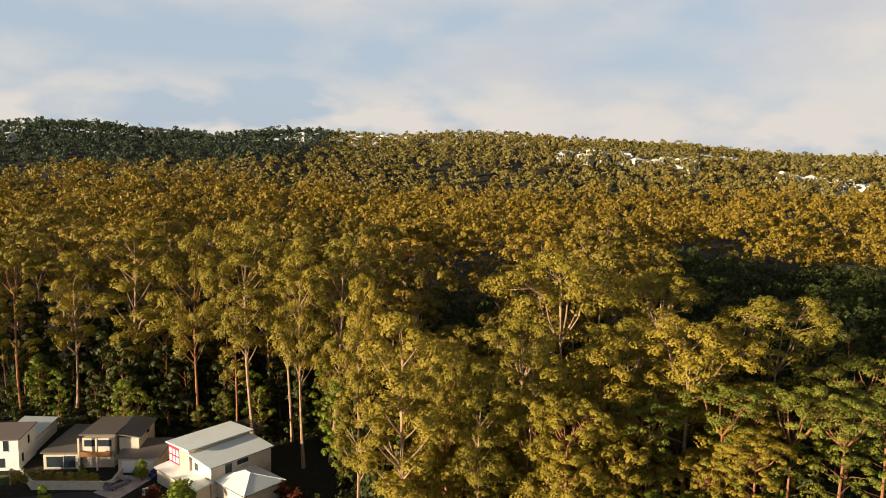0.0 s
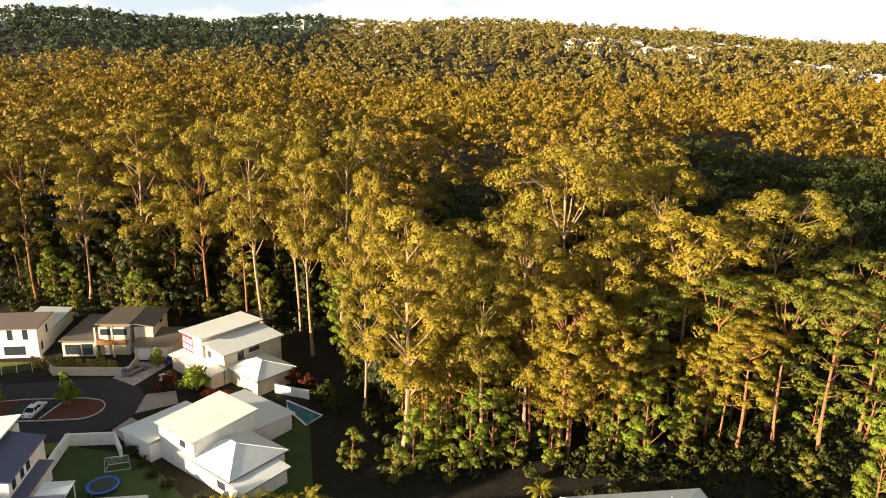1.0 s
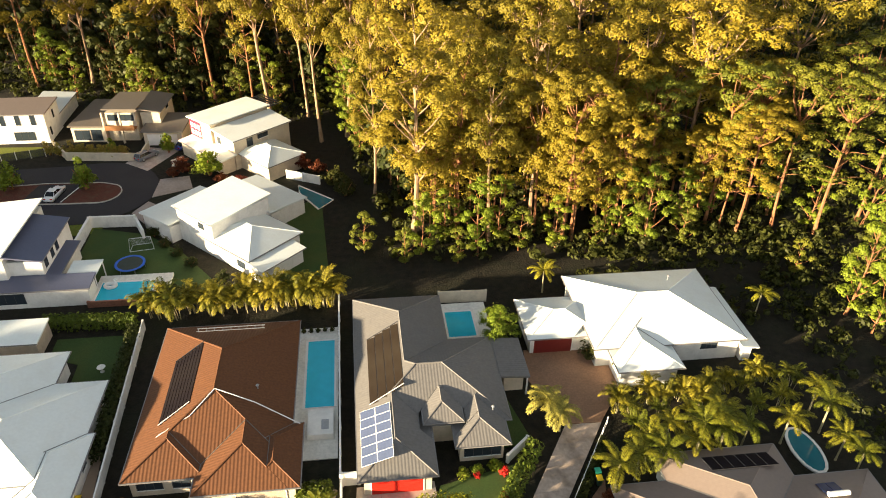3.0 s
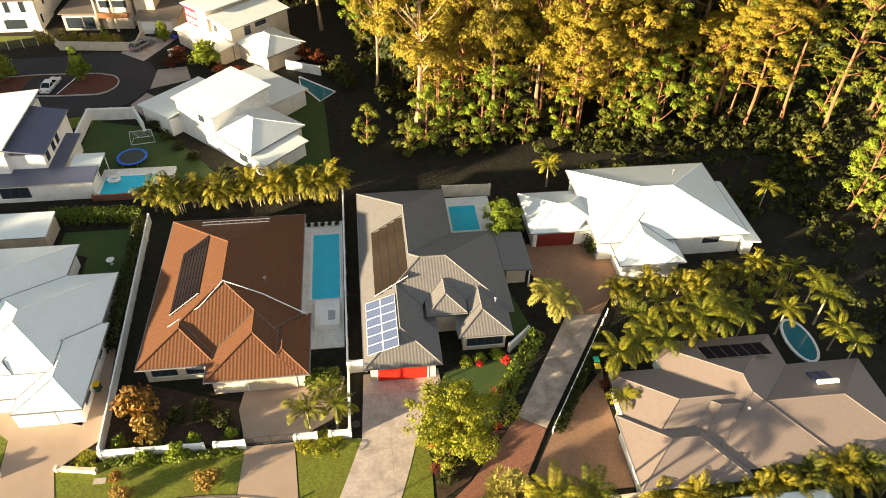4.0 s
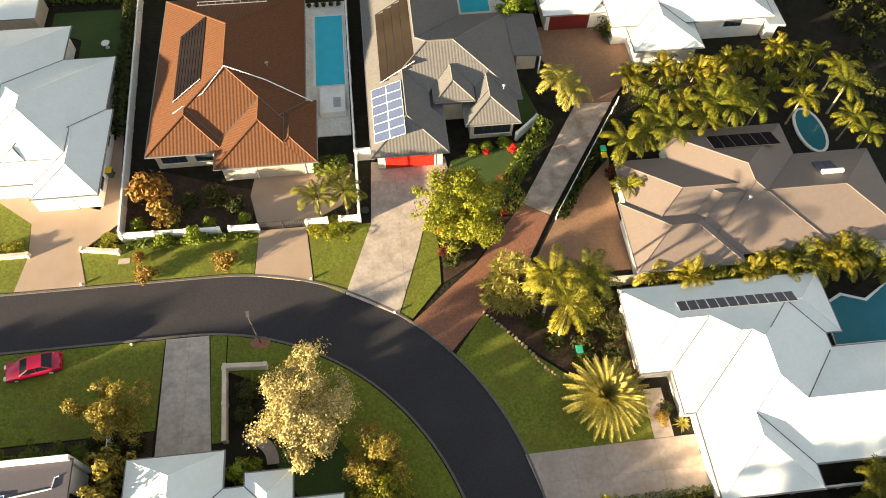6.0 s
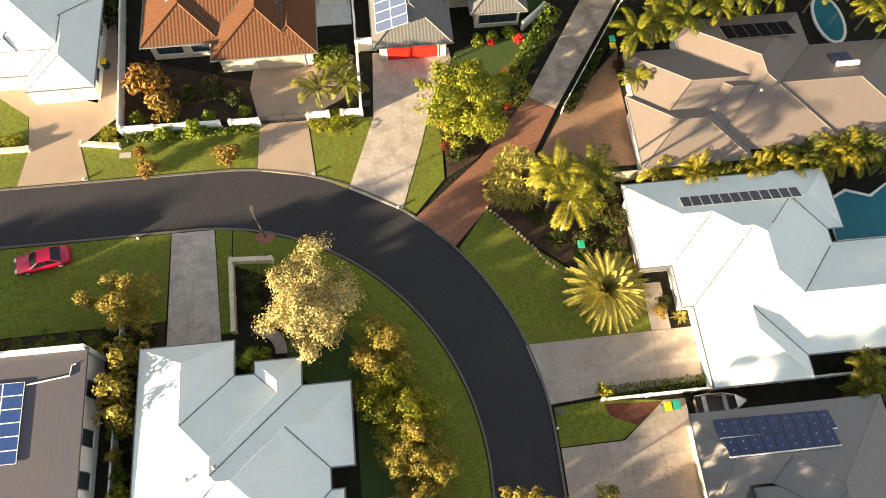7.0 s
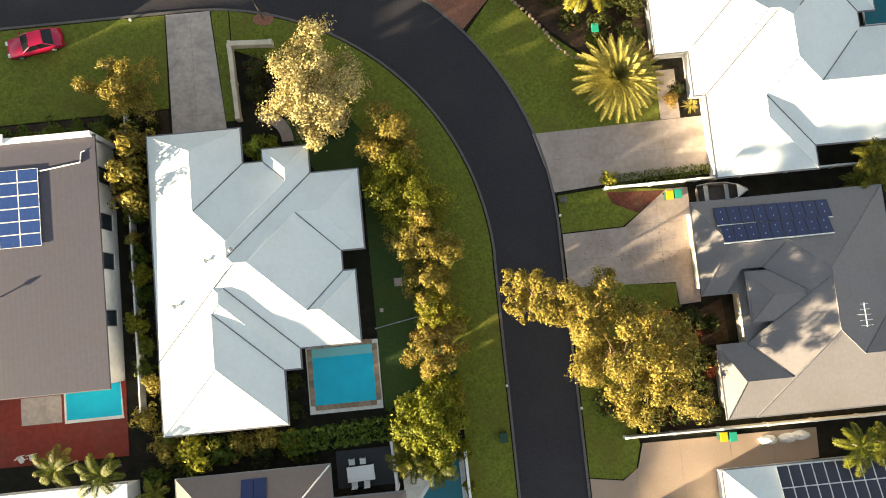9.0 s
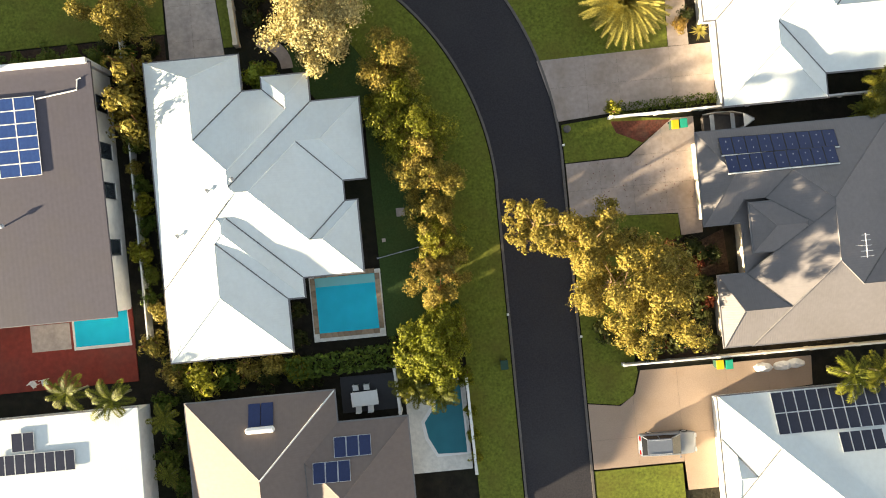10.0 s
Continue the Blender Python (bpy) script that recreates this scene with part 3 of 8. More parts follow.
def skillion(bm, u0, u1, v0, v1, zs, zn, zw=None, ze=None, depth=0.22):
    """A single slope: heights at its south and north eaves, or west and east."""
    uvl = bm.loops.layers.uv.verify()
    if zw is None:
        c = [(u0, v0, zs), (u1, v0, zs), (u1, v1, zn), (u0, v1, zn)]
    else:
        c = [(u0, v1, zw), (u0, v0, zw), (u1, v0, ze), (u1, v1, ze)]
    f = roof_face(bm, c, uvl)
    hi = list(f.verts)
    lo = [bm.verts.new((x, y, z - depth)) for x, y, z in c]
    bm.faces.new(lo[::-1])
    for i in range(4):
        j = (i + 1) % 4
        bm.faces.new((lo[i], lo[j], hi[j], hi[i]))


def window_on(house, side, s0, s1, at, z0, z1, panes=2, frame="trim_dark"):
    """A window with frame, panes and sill on a wall that faces n, s, e or w at the coordinate given."""
    def bx(bm, p0, p1, o0, o1, za, zb):
        sign = 1 if side in "ne" else -1
        q0, q1 = sorted((at + sign * o0, at + sign * o1))
        if side in "ns":
            box(bm, p0, p1, q0, q1, za, zb)
        else:
            box(bm, q0, q1, p0, p1, za, zb)
    bm = bmesh.new()
    bx(bm, s0 - 0.06, s1 + 0.06, 0.004, 0.05, z1, z1 + 0.06)
    bx(bm, s0 - 0.06, s0, 0.004, 0.05, z0, z1)
    bx(bm, s1, s1 + 0.06, 0.004, 0.05, z0, z1)
    for k in range(1, panes):
        x = s0 + (s1 - s0) * k / panes
        bx(bm, x - 0.025, x + 0.025, 0.004, 0.045, z0, z1)
    win = part("window", bm, M[frame], house)
    for k in range(panes):
        bm = bmesh.new()
        a, b = s0 + (s1 - s0) * k / panes, s0 + (s1 - s0) * (k + 1) / panes
        bx(bm, a + 0.01, b - 0.01, 0.004, 0.022, z0, z1)
        part("pane", bm, M["glass"], win)
    bm = bmesh.new()
    bx(bm, s0 - 0.1, s1 + 0.1, 0.004, 0.1, z0 - 0.07, z0)
    part("sill", bm, M["trim_white"], win)


def garage_on(house, side, s0, s1, at, material, h=2.2):
    """A sectional garage door with its frame; slats proud of the leaf."""
    bm = bmesh.new()
    sign = 1 if side in "ne" else -1

    def bx(bm, p0, p1, o0, o1, za, zb):
        q0, q1 = sorted((at + sign * o0, at + sign * o1))
        box(bm, *((p0, p1, q0, q1) if side in "ns" else (q0, q1, p0, p1)), za, zb)
    bx(bm, s0, s1, 0.004, 0.03, 0.02, h)
    door = part("garage_door", bm, M[material], house)
    bm = bmesh.new()
    for k in range(8):
        bx(bm, s0 + 0.03, s1 - 0.03, 0.028, 0.045, 0.06 + k * (h - 0.05) / 8, 0.02 + (k + 1) * (h - 0.05) / 8)
    part("slat_panel", bm, M[material], door)
    bm = bmesh.new()
    bx(bm, s0 - 0.1, s0, 0.004, 0.06, 0.0, h + 0.1)
    bx(bm, s1, s1 + 0.1, 0.004, 0.06, 0.0, h + 0.1)
    bx(bm, s0, s1, 0.004, 0.06, h, h + 0.1)
    part("door_frame", bm, M["trim_white"], door)


def house(label, u, v, roof, wall, blocks, turn=0.0, slope=22.0, frame_of=EST, inset=0.55, gutter="gutter", cap=0.05):
    """A house of overlapping blocks. Each block: u0, u1, v0, v1, eave height, and optionally gables, slope and hip run; all from the house's base.
    Gables that begin with + make a single slope, high on the side named, with its rise in place of the slope."""
    h = thing("house", label, "house", u, v, 0, turn, "houses of the estate", frame_of=frame_of)
    hips = []
    for n, b in enumerate(blocks):
        u0, u1, v0, v1, z = b[:5]
        gables = b[5] if len(b) > 5 else ""
        sl = b[6] if len(b) > 6 else slope
        e = 0.004 * n
        bm = bmesh.new()
        if gables[:1] == "+":
            hi = z + sl
            if gables[1] in "sn":
                skillion(bm, u0, u1, v0, v1, *((hi, z) if gables[1] == "s" else (z, hi)))
            else:
                skillion(bm, u0, u1, v0, v1, 0, 0, *((hi, z) if gables[1] == "w" else (z, hi)))
            r = part("roof", bm, M[roof], h)
            bm = bmesh.new()
            if gables[1] in "sn":
                at = v1 if gables[1] == "s" else v0
                box(bm, u0, u1, at - 0.06, at + 0.06, z - 0.16, z - 0.01)
            else:
                at = u1 if gables[1] == "w" else u0
                box(bm, at - 0.06, at + 0.06, v0, v1, z - 0.16, z - 0.01)
            part("gutter", bm, M[gutter], r)
        else:
            hips.append((u0, u1, v0, v1, z, sl, gables, b[7] if len(b) > 7 else 1.0))
            box(bm, u0 + 0.02 + e, u1 - 0.02 - e, v0 + 0.02 + e, v1 - 0.02 - e, z - 0.22 + e, z - 0.01 - e)
            r = part("eave", bm, M[roof], h)
            bm = bmesh.new()
            for p, q, s, t in ((u0 - 0.1, u1 + 0.1, v0 - 0.1, v0), (u0 - 0.1, u1 + 0.1, v1, v1 + 0.1), (u0 - 0.1, u0, v0, v1), (u1, u1 + 0.1, v0, v1)):
                box(bm, p - e, q + e, s - e, t + e, z - 0.14 - e, z - 0.025 - e)
            part("gutter", bm, M[gutter], r)
        bm = bmesh.new()
        i = inset + 0.003 * n
        box(bm, u0 + i, u1 - i, v0 + i, v1 - i, 0, z - 0.2 if z > 1 else z)
        part("wall", bm, M[wall], h)
    if hips:
        sheets, valleys, crests = hip_union(hips)
        r = [part("roof", bm, M[roof], h) for bm in sheets][0]
        up = Vector((0, 0, 0.012))
        for lines, name, material, w in ((valleys, "valley_gutter", "valley", 0.045), (crests, "ridge_cap", roof, cap)):
            for p, q in lines:
                bm = bmesh.new()
                tube(bm, [p + up, q + up], [w, w], 5)
                part(name, bm, M[material], r)
    return h


def solar_array(label, u, v, z, turn, pitch_u, pitch_v, cols, rows, w, d, cells="panel_black", frame_col="alu", skip=0, group="rooftop solar arrays"):
    """Panels in a grid, tilted with the roof: pitch_u lifts towards +u, pitch_v towards +v."""
    s = new("solar_array")
    s.matrix_world = EST @ pose(u, v, z, pitch_v, -pitch_u, turn)
    tagged(s, label, "solar panels", group)
    bm = bmesh.new()
    box(bm, 0, w - 0.03, 0, d - 0.03, 0.06, 0.095)
    me_cell = mesh_of("panel", bm, M[cells])
    bm = bmesh.new()
    t = 0.028
    for a, b, c, e in ((-0.004, w - 0.026, -0.004, t), (-0.004, w - 0.026, d - 0.03 - t, d - 0.026), (-0.004, t, t, d - 0.03 - t), (w - 0.03 - t, w - 0.026, t, d - 0.03 - t)):
        box(bm, a, b, c, e, 0.05, 0.103)
    me_frame = mesh_of("panel_frame", bm, M[frame_col])
    for i in range(cols):
        for j in range(rows):
            if j == rows - 1 and i < skip:
                continue
            p = again("panel", me_cell, s, pose(i * w, j * d, 0))
            again("panel_frame", me_frame, p)
    bm = bmesh.new()
    for j in range(rows):
        box(bm, 0.0, cols * w, j * d + 0.25 * d, j * d + 0.25 * d + 0.05, -0.02, 0.05)
        box(bm, 0.0, cols * w, j * d + 0.72 * d, j * d + 0.72 * d + 0.05, -0.02, 0.05)
    part("mounting_rail", bm, M["alu"], s)
    if cells == "panel_navy" and cols > 3:
        bm = bmesh.new()
        box(bm, -0.02, cols * w, -0.10, -0.03, -0.02, 0.11)
        part("edge_rail", bm, M["trim_white"], s, "white rail along the lower edge")
        bm = bmesh.new()
        for i in range(cols):
            for q in (0.3, 0.72):
                box(bm, (i + 0.5) * w - 0.035, (i + 0.5) * w + 0.035, q * d - 0.035, q * d + 0.035, 0.095, 0.108)
        part("clamps", bm, M["alu"], s, "small bright clamps")
    return s


# ---- ground, hills, road ----
def ridge(x):
    """Height of the far ridge's ground over x at a kilometre."""
    return 72 - 0.022 * max(x, 0) - 0.00003 * max(x, 0) ** 2 + 2.5 * math.sin(x / 110.0 + 1.0) + 2 * math.sin(x / 47.0) + 5 * max(0.0, min(1.0, (-250 - x) / 150)) + 16 * math.exp(-((x - 340) / 190) ** 2) + 11 * math.exp(-((x + 200) / 110) ** 2) + 7 * max(0.0, min(1.0, (x - 450) / 200))


def terrain(x, y):
    r = math.hypot(x, y)
    if y < 300:
        far = max(0.0, min(1.0, (r - 1200) / 800))
        return -8 * far
    s = max(0.0, min(1.0, (y - 520) / 520))
    s = s * s * (3 - 2 * s)
    roll = 4 * math.sin(x / 90.0 + y / 140.0) * max(0.0, min(1.0, (y - 330) / 200))
    back = max(0.0, min(1.0, (y - 1120) / 500))
    return s * ridge(x) * (1 - 0.75 * back) + roll


def grown(n, near, far):
    k = (far / near) ** (1 / n)
    return [near * k ** i for i in range(n + 1)]


def build_ground():
    xs = [-x for x in grown(26, 60, 3600)][::-1] + [-30, 0, 30] + grown(26, 60, 3600)
    ys = [-y for y in grown(14, 60, 3600)][::-1] + [0, 60, 120, 180, 240, 300] + [340 + 40 * k for k in range(24)] + grown(8, 1330, 3800)
    bm = bmesh.new()
    grid = [[bm.verts.new((x, y, terrain(x, y))) for x in xs] for y in ys]
    for a, b in zip(grid, grid[1:]):
        for i in range(len(xs) - 1):
            bm.faces.new((a[i], a[i + 1], b[i + 1], b[i]))
    for f in bm.faces:
        f.smooth = True
    solo("ground", bm, M["ground"], "forest floor of leaf litter and soil with shade in its dark colour", "ground", "structure", m=Matrix())


build_ground()


def sheet(name, pts, z0, z1, material, label, category, m=EST, kind="structure"):
    return solo(name, slab(bmesh.new(), pts, z0, z1), M[material], label, category, kind, m=m)


def clipped(pts, u0, u1, v0, v1):
    """A polygon cut down to a rectangle."""
    for axis, lim, sign in ((0, u0, 1), (0, u1, -1), (1, v0, 1), (1, v1, -1)):
        out = []
        for p, q in zip(pts, pts[1:] + pts[:1]):
            a, b = sign * (p[axis] - lim), sign * (q[axis] - lim)
            if a >= 0:
                out.append(p)
            if a * b < 0:
                f = a / (a - b)
                out.append((p[0] + (q[0] - p[0]) * f, p[1] + (q[1] - p[1]) * f))
        pts = out
        if len(pts) < 3:
            return []
    return pts


def jointed(name, pts, z1, material, label, category, us, vs, gap=0.009):
    """Poured concrete in slabs with recessed joints: us and vs are the joints' places."""
    base = sheet(name, pts, 0, z1 - 0.025, "joint", label, category)
    for a, b in zip(us, us[1:]):
        for c, d in zip(vs, vs[1:]):
            q = clipped(pts, a + gap, b - gap, c + gap, d - gap)
            if len(q) > 2 and abs(sum(p[0] * r[1] - r[0] * p[1] for p, r in zip(q, q[1:] + q[:1]))) > 0.2:
                part("slab", slab(bmesh.new(), q, z1 - 0.024, z1), M[material], base)
    return base


M["valley"] = mat("weathered_valley_metal", (0.16, 0.155, 0.15), 0.6, metal=0.2, grain=0.2, stain=0.3)
M["joint"] = mat("concrete_joint", (0.17, 0.145, 0.12), 0.9, grain=0.2, stain=0.2)
OUTER = [(-75.0, 33.6), (-40.0, 34.3), (-17.0, 34.3)] + arc(-17.0, 6.8, 27.5, 88, 2, 28) + [(10.5, 6.8), (10.5, -45.0)]
INNER = [(-75.0, 27.9), (-40.0, 28.5), (-19.2, 28.6)] + arc(-19.2, 4.3, 24.3, 88, 2, 28) + [(5.05, 4.3), (5.05, -45.0)]


def strip(side_a, side_b, z0, z1, material, name, label):
    bm = bmesh.new()
    for k in range(len(side_a) - 1):
        slab(bm, [side_a[k], side_a[k + 1], side_b[k + 1], side_b[k]], z0, z1)
    bmesh.ops.remove_doubles(bm, verts=bm.verts[:], dist=0.001)
    return solo(name, bm, M[material], label, name, "structure")


def offset_line(pts, d):
    out = []
    for i, p in enumerate(pts):
        a, b = pts[max(i - 1, 0)], pts[min(i + 1, len(pts) - 1)]
        t = Vector((b[0] - a[0], b[1] - a[1])).normalized()
        out.append((p[0] - t.y * d, p[1] + t.x * d))
    return out


strip(OUTER, INNER, 0.0, 0.03, "asphalt", "road", "dark grey asphalt street curving through the estate")
strip(OUTER, offset_line(OUTER, 0.2), 0.0, 0.13, "kerb", "kerb", "pale concrete kerb along the street")
strip(offset_line(INNER, -0.2), INNER, 0.0, 0.13, "kerb", "kerb", "pale concrete kerb along the street")

# verges and lawns
G1, G2, G3 = 0.09, 0.10, 0.115
sheet("lawn", [(-60, 34.2), (-35.3, 34.6), (-35.2, 38.4), (-60, 38.0)], 0, G1, "grass", "mown green front lawn beside a driveway", "lawn")
sheet("lawn", [(-60, 38.6), (-35.2, 38.7), (-35.6, 42.3), (-38.5, 46.0), (-60, 46)], 0, G1, "grass", "mown green front lawn behind a low wall", "lawn")
sheet("lawn", [(-29.3, 34.6), (-17.0, 34.6), (-13.6, 34.2), (-13.2, 39.0), (-26.0, 39.0), (-30.2, 38.3)], 0, G1, "grass", "mown green verge lawn before a white wall", "lawn")
sheet("lawn", [(-8.5, 39.1), (-7.9, 32.9), (-5.1, 31.4), (-2.4, 36.5), (-2.1, 39.0)], 0, G1, "grass", "mown green verge lawn between two driveways", "lawn")
sheet("lawn", [(-0.1, 28.7), (1.0, 28.1), (4.0, 31.5), (4.2, 36.0), (3.6, 40.5), (2.2, 35.5)], 0, G1, "grass", "narrow green lawn beside a driveway", "lawn")
sheet("lawn", [(4.6, 24.3), (7.8, 19.1), (9.5, 14.5), (20.25, 14.6), (20.3, 19.6), (15.0, 20.6), (11.3, 23.7), (7.6, 28.0)], 0, G1, "grass", "mown olive lawn inside the bend", "lawn")
sheet("lawn", [(10.8, 9.3), (14.8, 9.6), (20.1, 9.0), (16.0, 6.2), (10.8, 6.1)], 0, G1, "grass", "small green verge lawn between driveways", "lawn")
sheet("garden_bed", [(14.9, 9.2), (20.0, 8.9), (17.4, 7.2), (15.3, 8.2)], 0, G1 + 0.008, "red_mulch", "bare red-brown soil patch beside a fence", "garden bed")
sheet("lawn", [(10.85, 1.6), (19.8, 1.0), (19.8, -0.8), (17.5, -2.5), (15.0, -10.8), (15.2, -11.8), (14.6, -13.8), (13.4, -14.4), (10.8, -14.0)], 0, G1, "grass", "green verge lawn under a golden tree", "lawn")
sheet("lawn", [(10.8, -19.75), (18.2, -19.75), (18.2, -30), (18.2, -45), (10.8, -45), (10.8, -30)], 0, G1 + 0.01, "grass", "green front lawn", "lawn")
sheet("lawn", [(-70, 28.0), (-40, 28.2), (-21.3, 28.3), (-21.4, 20.0), (-70, 19.5)], 0, G1, "grass", "mown green front lawn beside the street", "lawn")
sheet("lawn", [(-17.3, 28.3), (-15.8, 28.2), (-15.8, 18.4), (-16.6, 18.4)], 0, G1, "grass", "strip of green lawn beside a driveway", "lawn")
arc_in = arc(-19.2, 4.3, 24.0, 76, 2, 24)
sheet("lawn", [(-15.7, 28.2)] + arc_in + [(4.75, 4.3), (4.75, -40.0), (1.2, -40.0), (1.0, -8.0), (0.6, 4.0), (-2.0, 12.0), (-7.0, 19.0), (-12.0, 23.0), (-15.7, 24.7)], 0, G1,
      "grass", "curved green verge lawn along the street", "lawn")
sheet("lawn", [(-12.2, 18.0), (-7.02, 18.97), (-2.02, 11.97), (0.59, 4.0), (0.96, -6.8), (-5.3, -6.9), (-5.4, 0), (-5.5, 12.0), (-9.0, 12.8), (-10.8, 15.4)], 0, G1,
      "grass_shaded", "green side lawn between house and shrubs", "lawn")
sheet("lawn", [(-38.5, 73.0), (-29.2, 73.0), (-28.6, 55.0), (-29.3, 62.0), (-34.4, 62.6), (-34.6, 68.0), (-38.4, 69.6)], 0, G1, "grass_shaded", "shaded green back lawn", "lawn")
sheet("lawn", [(9.2, 49.6), (17.2, 50.5), (15.6, 57.2), (14.2, 57.0), (14.0, 50.0)], 0, G1, "grass_shaded", "shaded green side lawn", "lawn")
sheet("lawn", [(6.6, 46.0), (16.2, 48.2), (12.0, 41.4), (10.2, 38.8), (4.2, 36.5), (3.8, 41.0), (6.0, 44.6)], 0, G1, "grass_shaded", "green front garden lawn", "lawn")
sheet("lawn", [(-41.5, 84.8), (-27.0, 84.6), (-24.0, 81.3), (-19.6, 82.0), (-22.2, 85.6), (-26.4, 91.4), (-33.0, 97.4), (-41.5, 100.0)], 0, G1, "grass_shaded", "shaded green back lawn with a trampoline", "lawn")
sheet("lawn", [(-11.5, 82.0), (-5.0, 84.0), (-6.5, 106.0), (-14.0, 104.0)], 0, G1, "grass_shaded", "shaded green back lawn beside the forest", "lawn")
sheet("garden_bed", [(-26.4, 40.0), (-13.9, 39.8), (-14.0, 44.3), (-17.0, 45.2), (-23.6, 47.6), (-26.8, 47.0)], 0, 0.07, "mulch", "dark mulched front garden bed", "garden bed")
sheet("garden_bed", [(7.8, 28.2), (11.6, 23.9), (15.2, 20.8), (20.4, 19.9), (20.0, 29.4), (14.0, 33.2), (12.2, 32.2)], 0, 0.07, "mulch", "dark mulched garden bed with palms", "garden bed")
sheet("garden_bed", [(4.3, 31.6), (7.4, 33.4), (11.8, 38.4), (10.0, 38.6), (4.4, 36.2)], 0, 0.07, "mulch", "mulched garden bed with red flowers", "garden bed")
sheet("garden_bed", [(17.8, -2.8), (23.4, -0.6), (23.6, -4.2), (21.5, -4.4), (21.6, -11.0), (15.4, -10.9)], 0, 0.07, "mulch", "dark mulched front garden bed", "garden bed")

sheet("garden_bed", [(-60, 17.3), (-21.5, 17.4), (-21.5, 19.9), (-60, 19.4)], 0, 0.07, "mulch", "dark planted bed along a house front", "garden bed")
def edging(label, pts, gap=0.42):
    """A row of rough stones along a bed's edge."""
    rng = random.Random(8)
    t = thing("garden_edging", label, "stone edging")
    bm = bmesh.new()
    bmesh.ops.create_icosphere(bm, subdivisions=1, radius=0.19)
    for q in bm.verts:
        q.co = Vector((q.co.x * 1.1, q.co.y * 0.8, q.co.z * 0.7)) * (1 + 0.3 * noise.noise(q.co * 6))
    me = mesh_of("stone", bm, M["stone_edge"])
    for a, b in zip(pts, pts[1:]):
        d = Vector((b[0] - a[0], b[1] - a[1]))
        n = max(1, round(d.length / gap))
        for k in range(n):
            p = Vector(a) + d * (k / n)
            again("stone", me, t, pose(p.x + rng.uniform(-0.05, 0.05), p.y + rng.uniform(-0.05, 0.05), 0.12, 0, 0, rng.uniform(0, 360)) @ Matrix.Scale(rng.uniform(0.75, 1.2), 4))


edging("rough brown stones edging a garden bed", [(7.7, 28.1), (9.6, 25.9), (11.2, 23.9), (12.3, 22.2), (13.4, 21.2), (15.1, 20.7), (17.4, 20.3), (20.2, 19.8)])
# driveways and paths
sheet("driveway", [(-35.7, 34.6), (-29.2, 34.6), (-30.3, 38.4), (-27.0, 41.4), (-28.0, 54.0), (-29.0, 54.0), (-29.0, 43.2), (-39.5, 47.0), (-41.5, 47.0), (-35.5, 42.2), (-35.1, 38.4)], 0, G3,
      "aggregate", "wide exposed-aggregate driveway in sunlight", "driveway")
sheet("driveway", [(-13.5, 34.1), (-8.0, 32.9), (-8.6, 39.2), (-13.2, 39.2)], 0, G3, "aggregate", "pale driveway crossing the verge", "driveway")
sheet("courtyard", [(-13.3, 39.6), (-8.4, 39.6), (-5.0, 41.5), (-3.7, 46.5), (-6.2, 48.0), (-13.8, 46.0), (-14.2, 43.5)], 0, G3, "aggregate", "paved garage court behind a gate", "courtyard")
jointed("driveway", [(-5.0, 31.3), (-0.2, 28.6), (2.2, 35.5), (3.7, 40.5), (6.1, 44.9), (6.0, 46.6), (-1.8, 46.6), (-2.2, 38.9)], G3, "concrete_grey", "long pale concrete driveway to a red garage", "driveway", (-6, 0.6, 8), (28, 31.2, 34.4, 37.6, 40.8, 44, 47))
sheet("driveway", [(1.0, 27.8), (4.3, 24.6), (8.0, 28.4), (12.4, 32.7), (15.7, 38.1), (13.1, 39.8), (7.6, 33.3)], 0, G3, "brick_paving", "red-brown paved shared driveway", "driveway")
jointed("driveway", [(13.15, 39.8), (15.75, 38.2), (25.4, 52.5), (21.3, 52.6)], G3 + 0.004, "concrete_stained", "long pale weathered concrete driveway", "driveway", (12, 30), (38, 41, 44, 47, 50, 53))
sheet("courtyard", [(21.2, 52.7), (25.4, 52.6), (31.5, 60.5), (31.5, 64.3), (19.3, 65.2), (18.7, 60.0), (20.3, 56.0)], 0, G3, "court", "brown paved court before a white house", "courtyard")
sheet("courtyard", [(16.2, 37.6), (23.4, 45.0), (22.6, 42.0), (22.6, 31.2), (15.4, 31.3), (13.4, 33.3)], 0, G3, "court", "brown weathered paved court", "courtyard")
jointed("driveway", [(9.25, 14.8), (10.6, 9.6), (15.0, 9.9), (24.4, 10.4), (24.3, 15.0)], G3, "concrete", "pale jointed concrete driveway", "driveway", (9, 13.2, 15.9, 20.3, 25), (9, 12.4, 16))
sheet("path", [(20.3, 15.0), (22.0, 15.0), (22.0, 19.3), (20.4, 19.3)], 0, G3 - 0.01, "concrete", "short pale concrete path to a house", "path")
jointed("driveway", [(10.85, 6.0), (16.1, 6.1), (20.0, 9.0), (21.8, 9.0), (21.7, -0.7), (19.9, -0.8), (19.8, 1.1), (10.85, 1.5)], G3, "concrete", "pale stained concrete driveway with fallen leaves", "driveway", (10, 13.6, 16.3, 19.0, 22), (-1, 1.4, 3.7, 6.2, 9.2))
jointed("driveway", [(10.8, -14.1), (13.5, -14.5), (14.8, -13.6), (15.4, -11.7), (29.7, -11.8), (29.6, -14.2), (21.3, -14.8), (21.0, -22.0), (18.5, -22.0), (18.4, -19.6), (10.8, -19.6)], G3, "aggregate", "warm brown paved driveway with a parked car", "driveway", (10, 14.6, 18.4, 22.5, 26, 30), (-23, -17.2, -11))
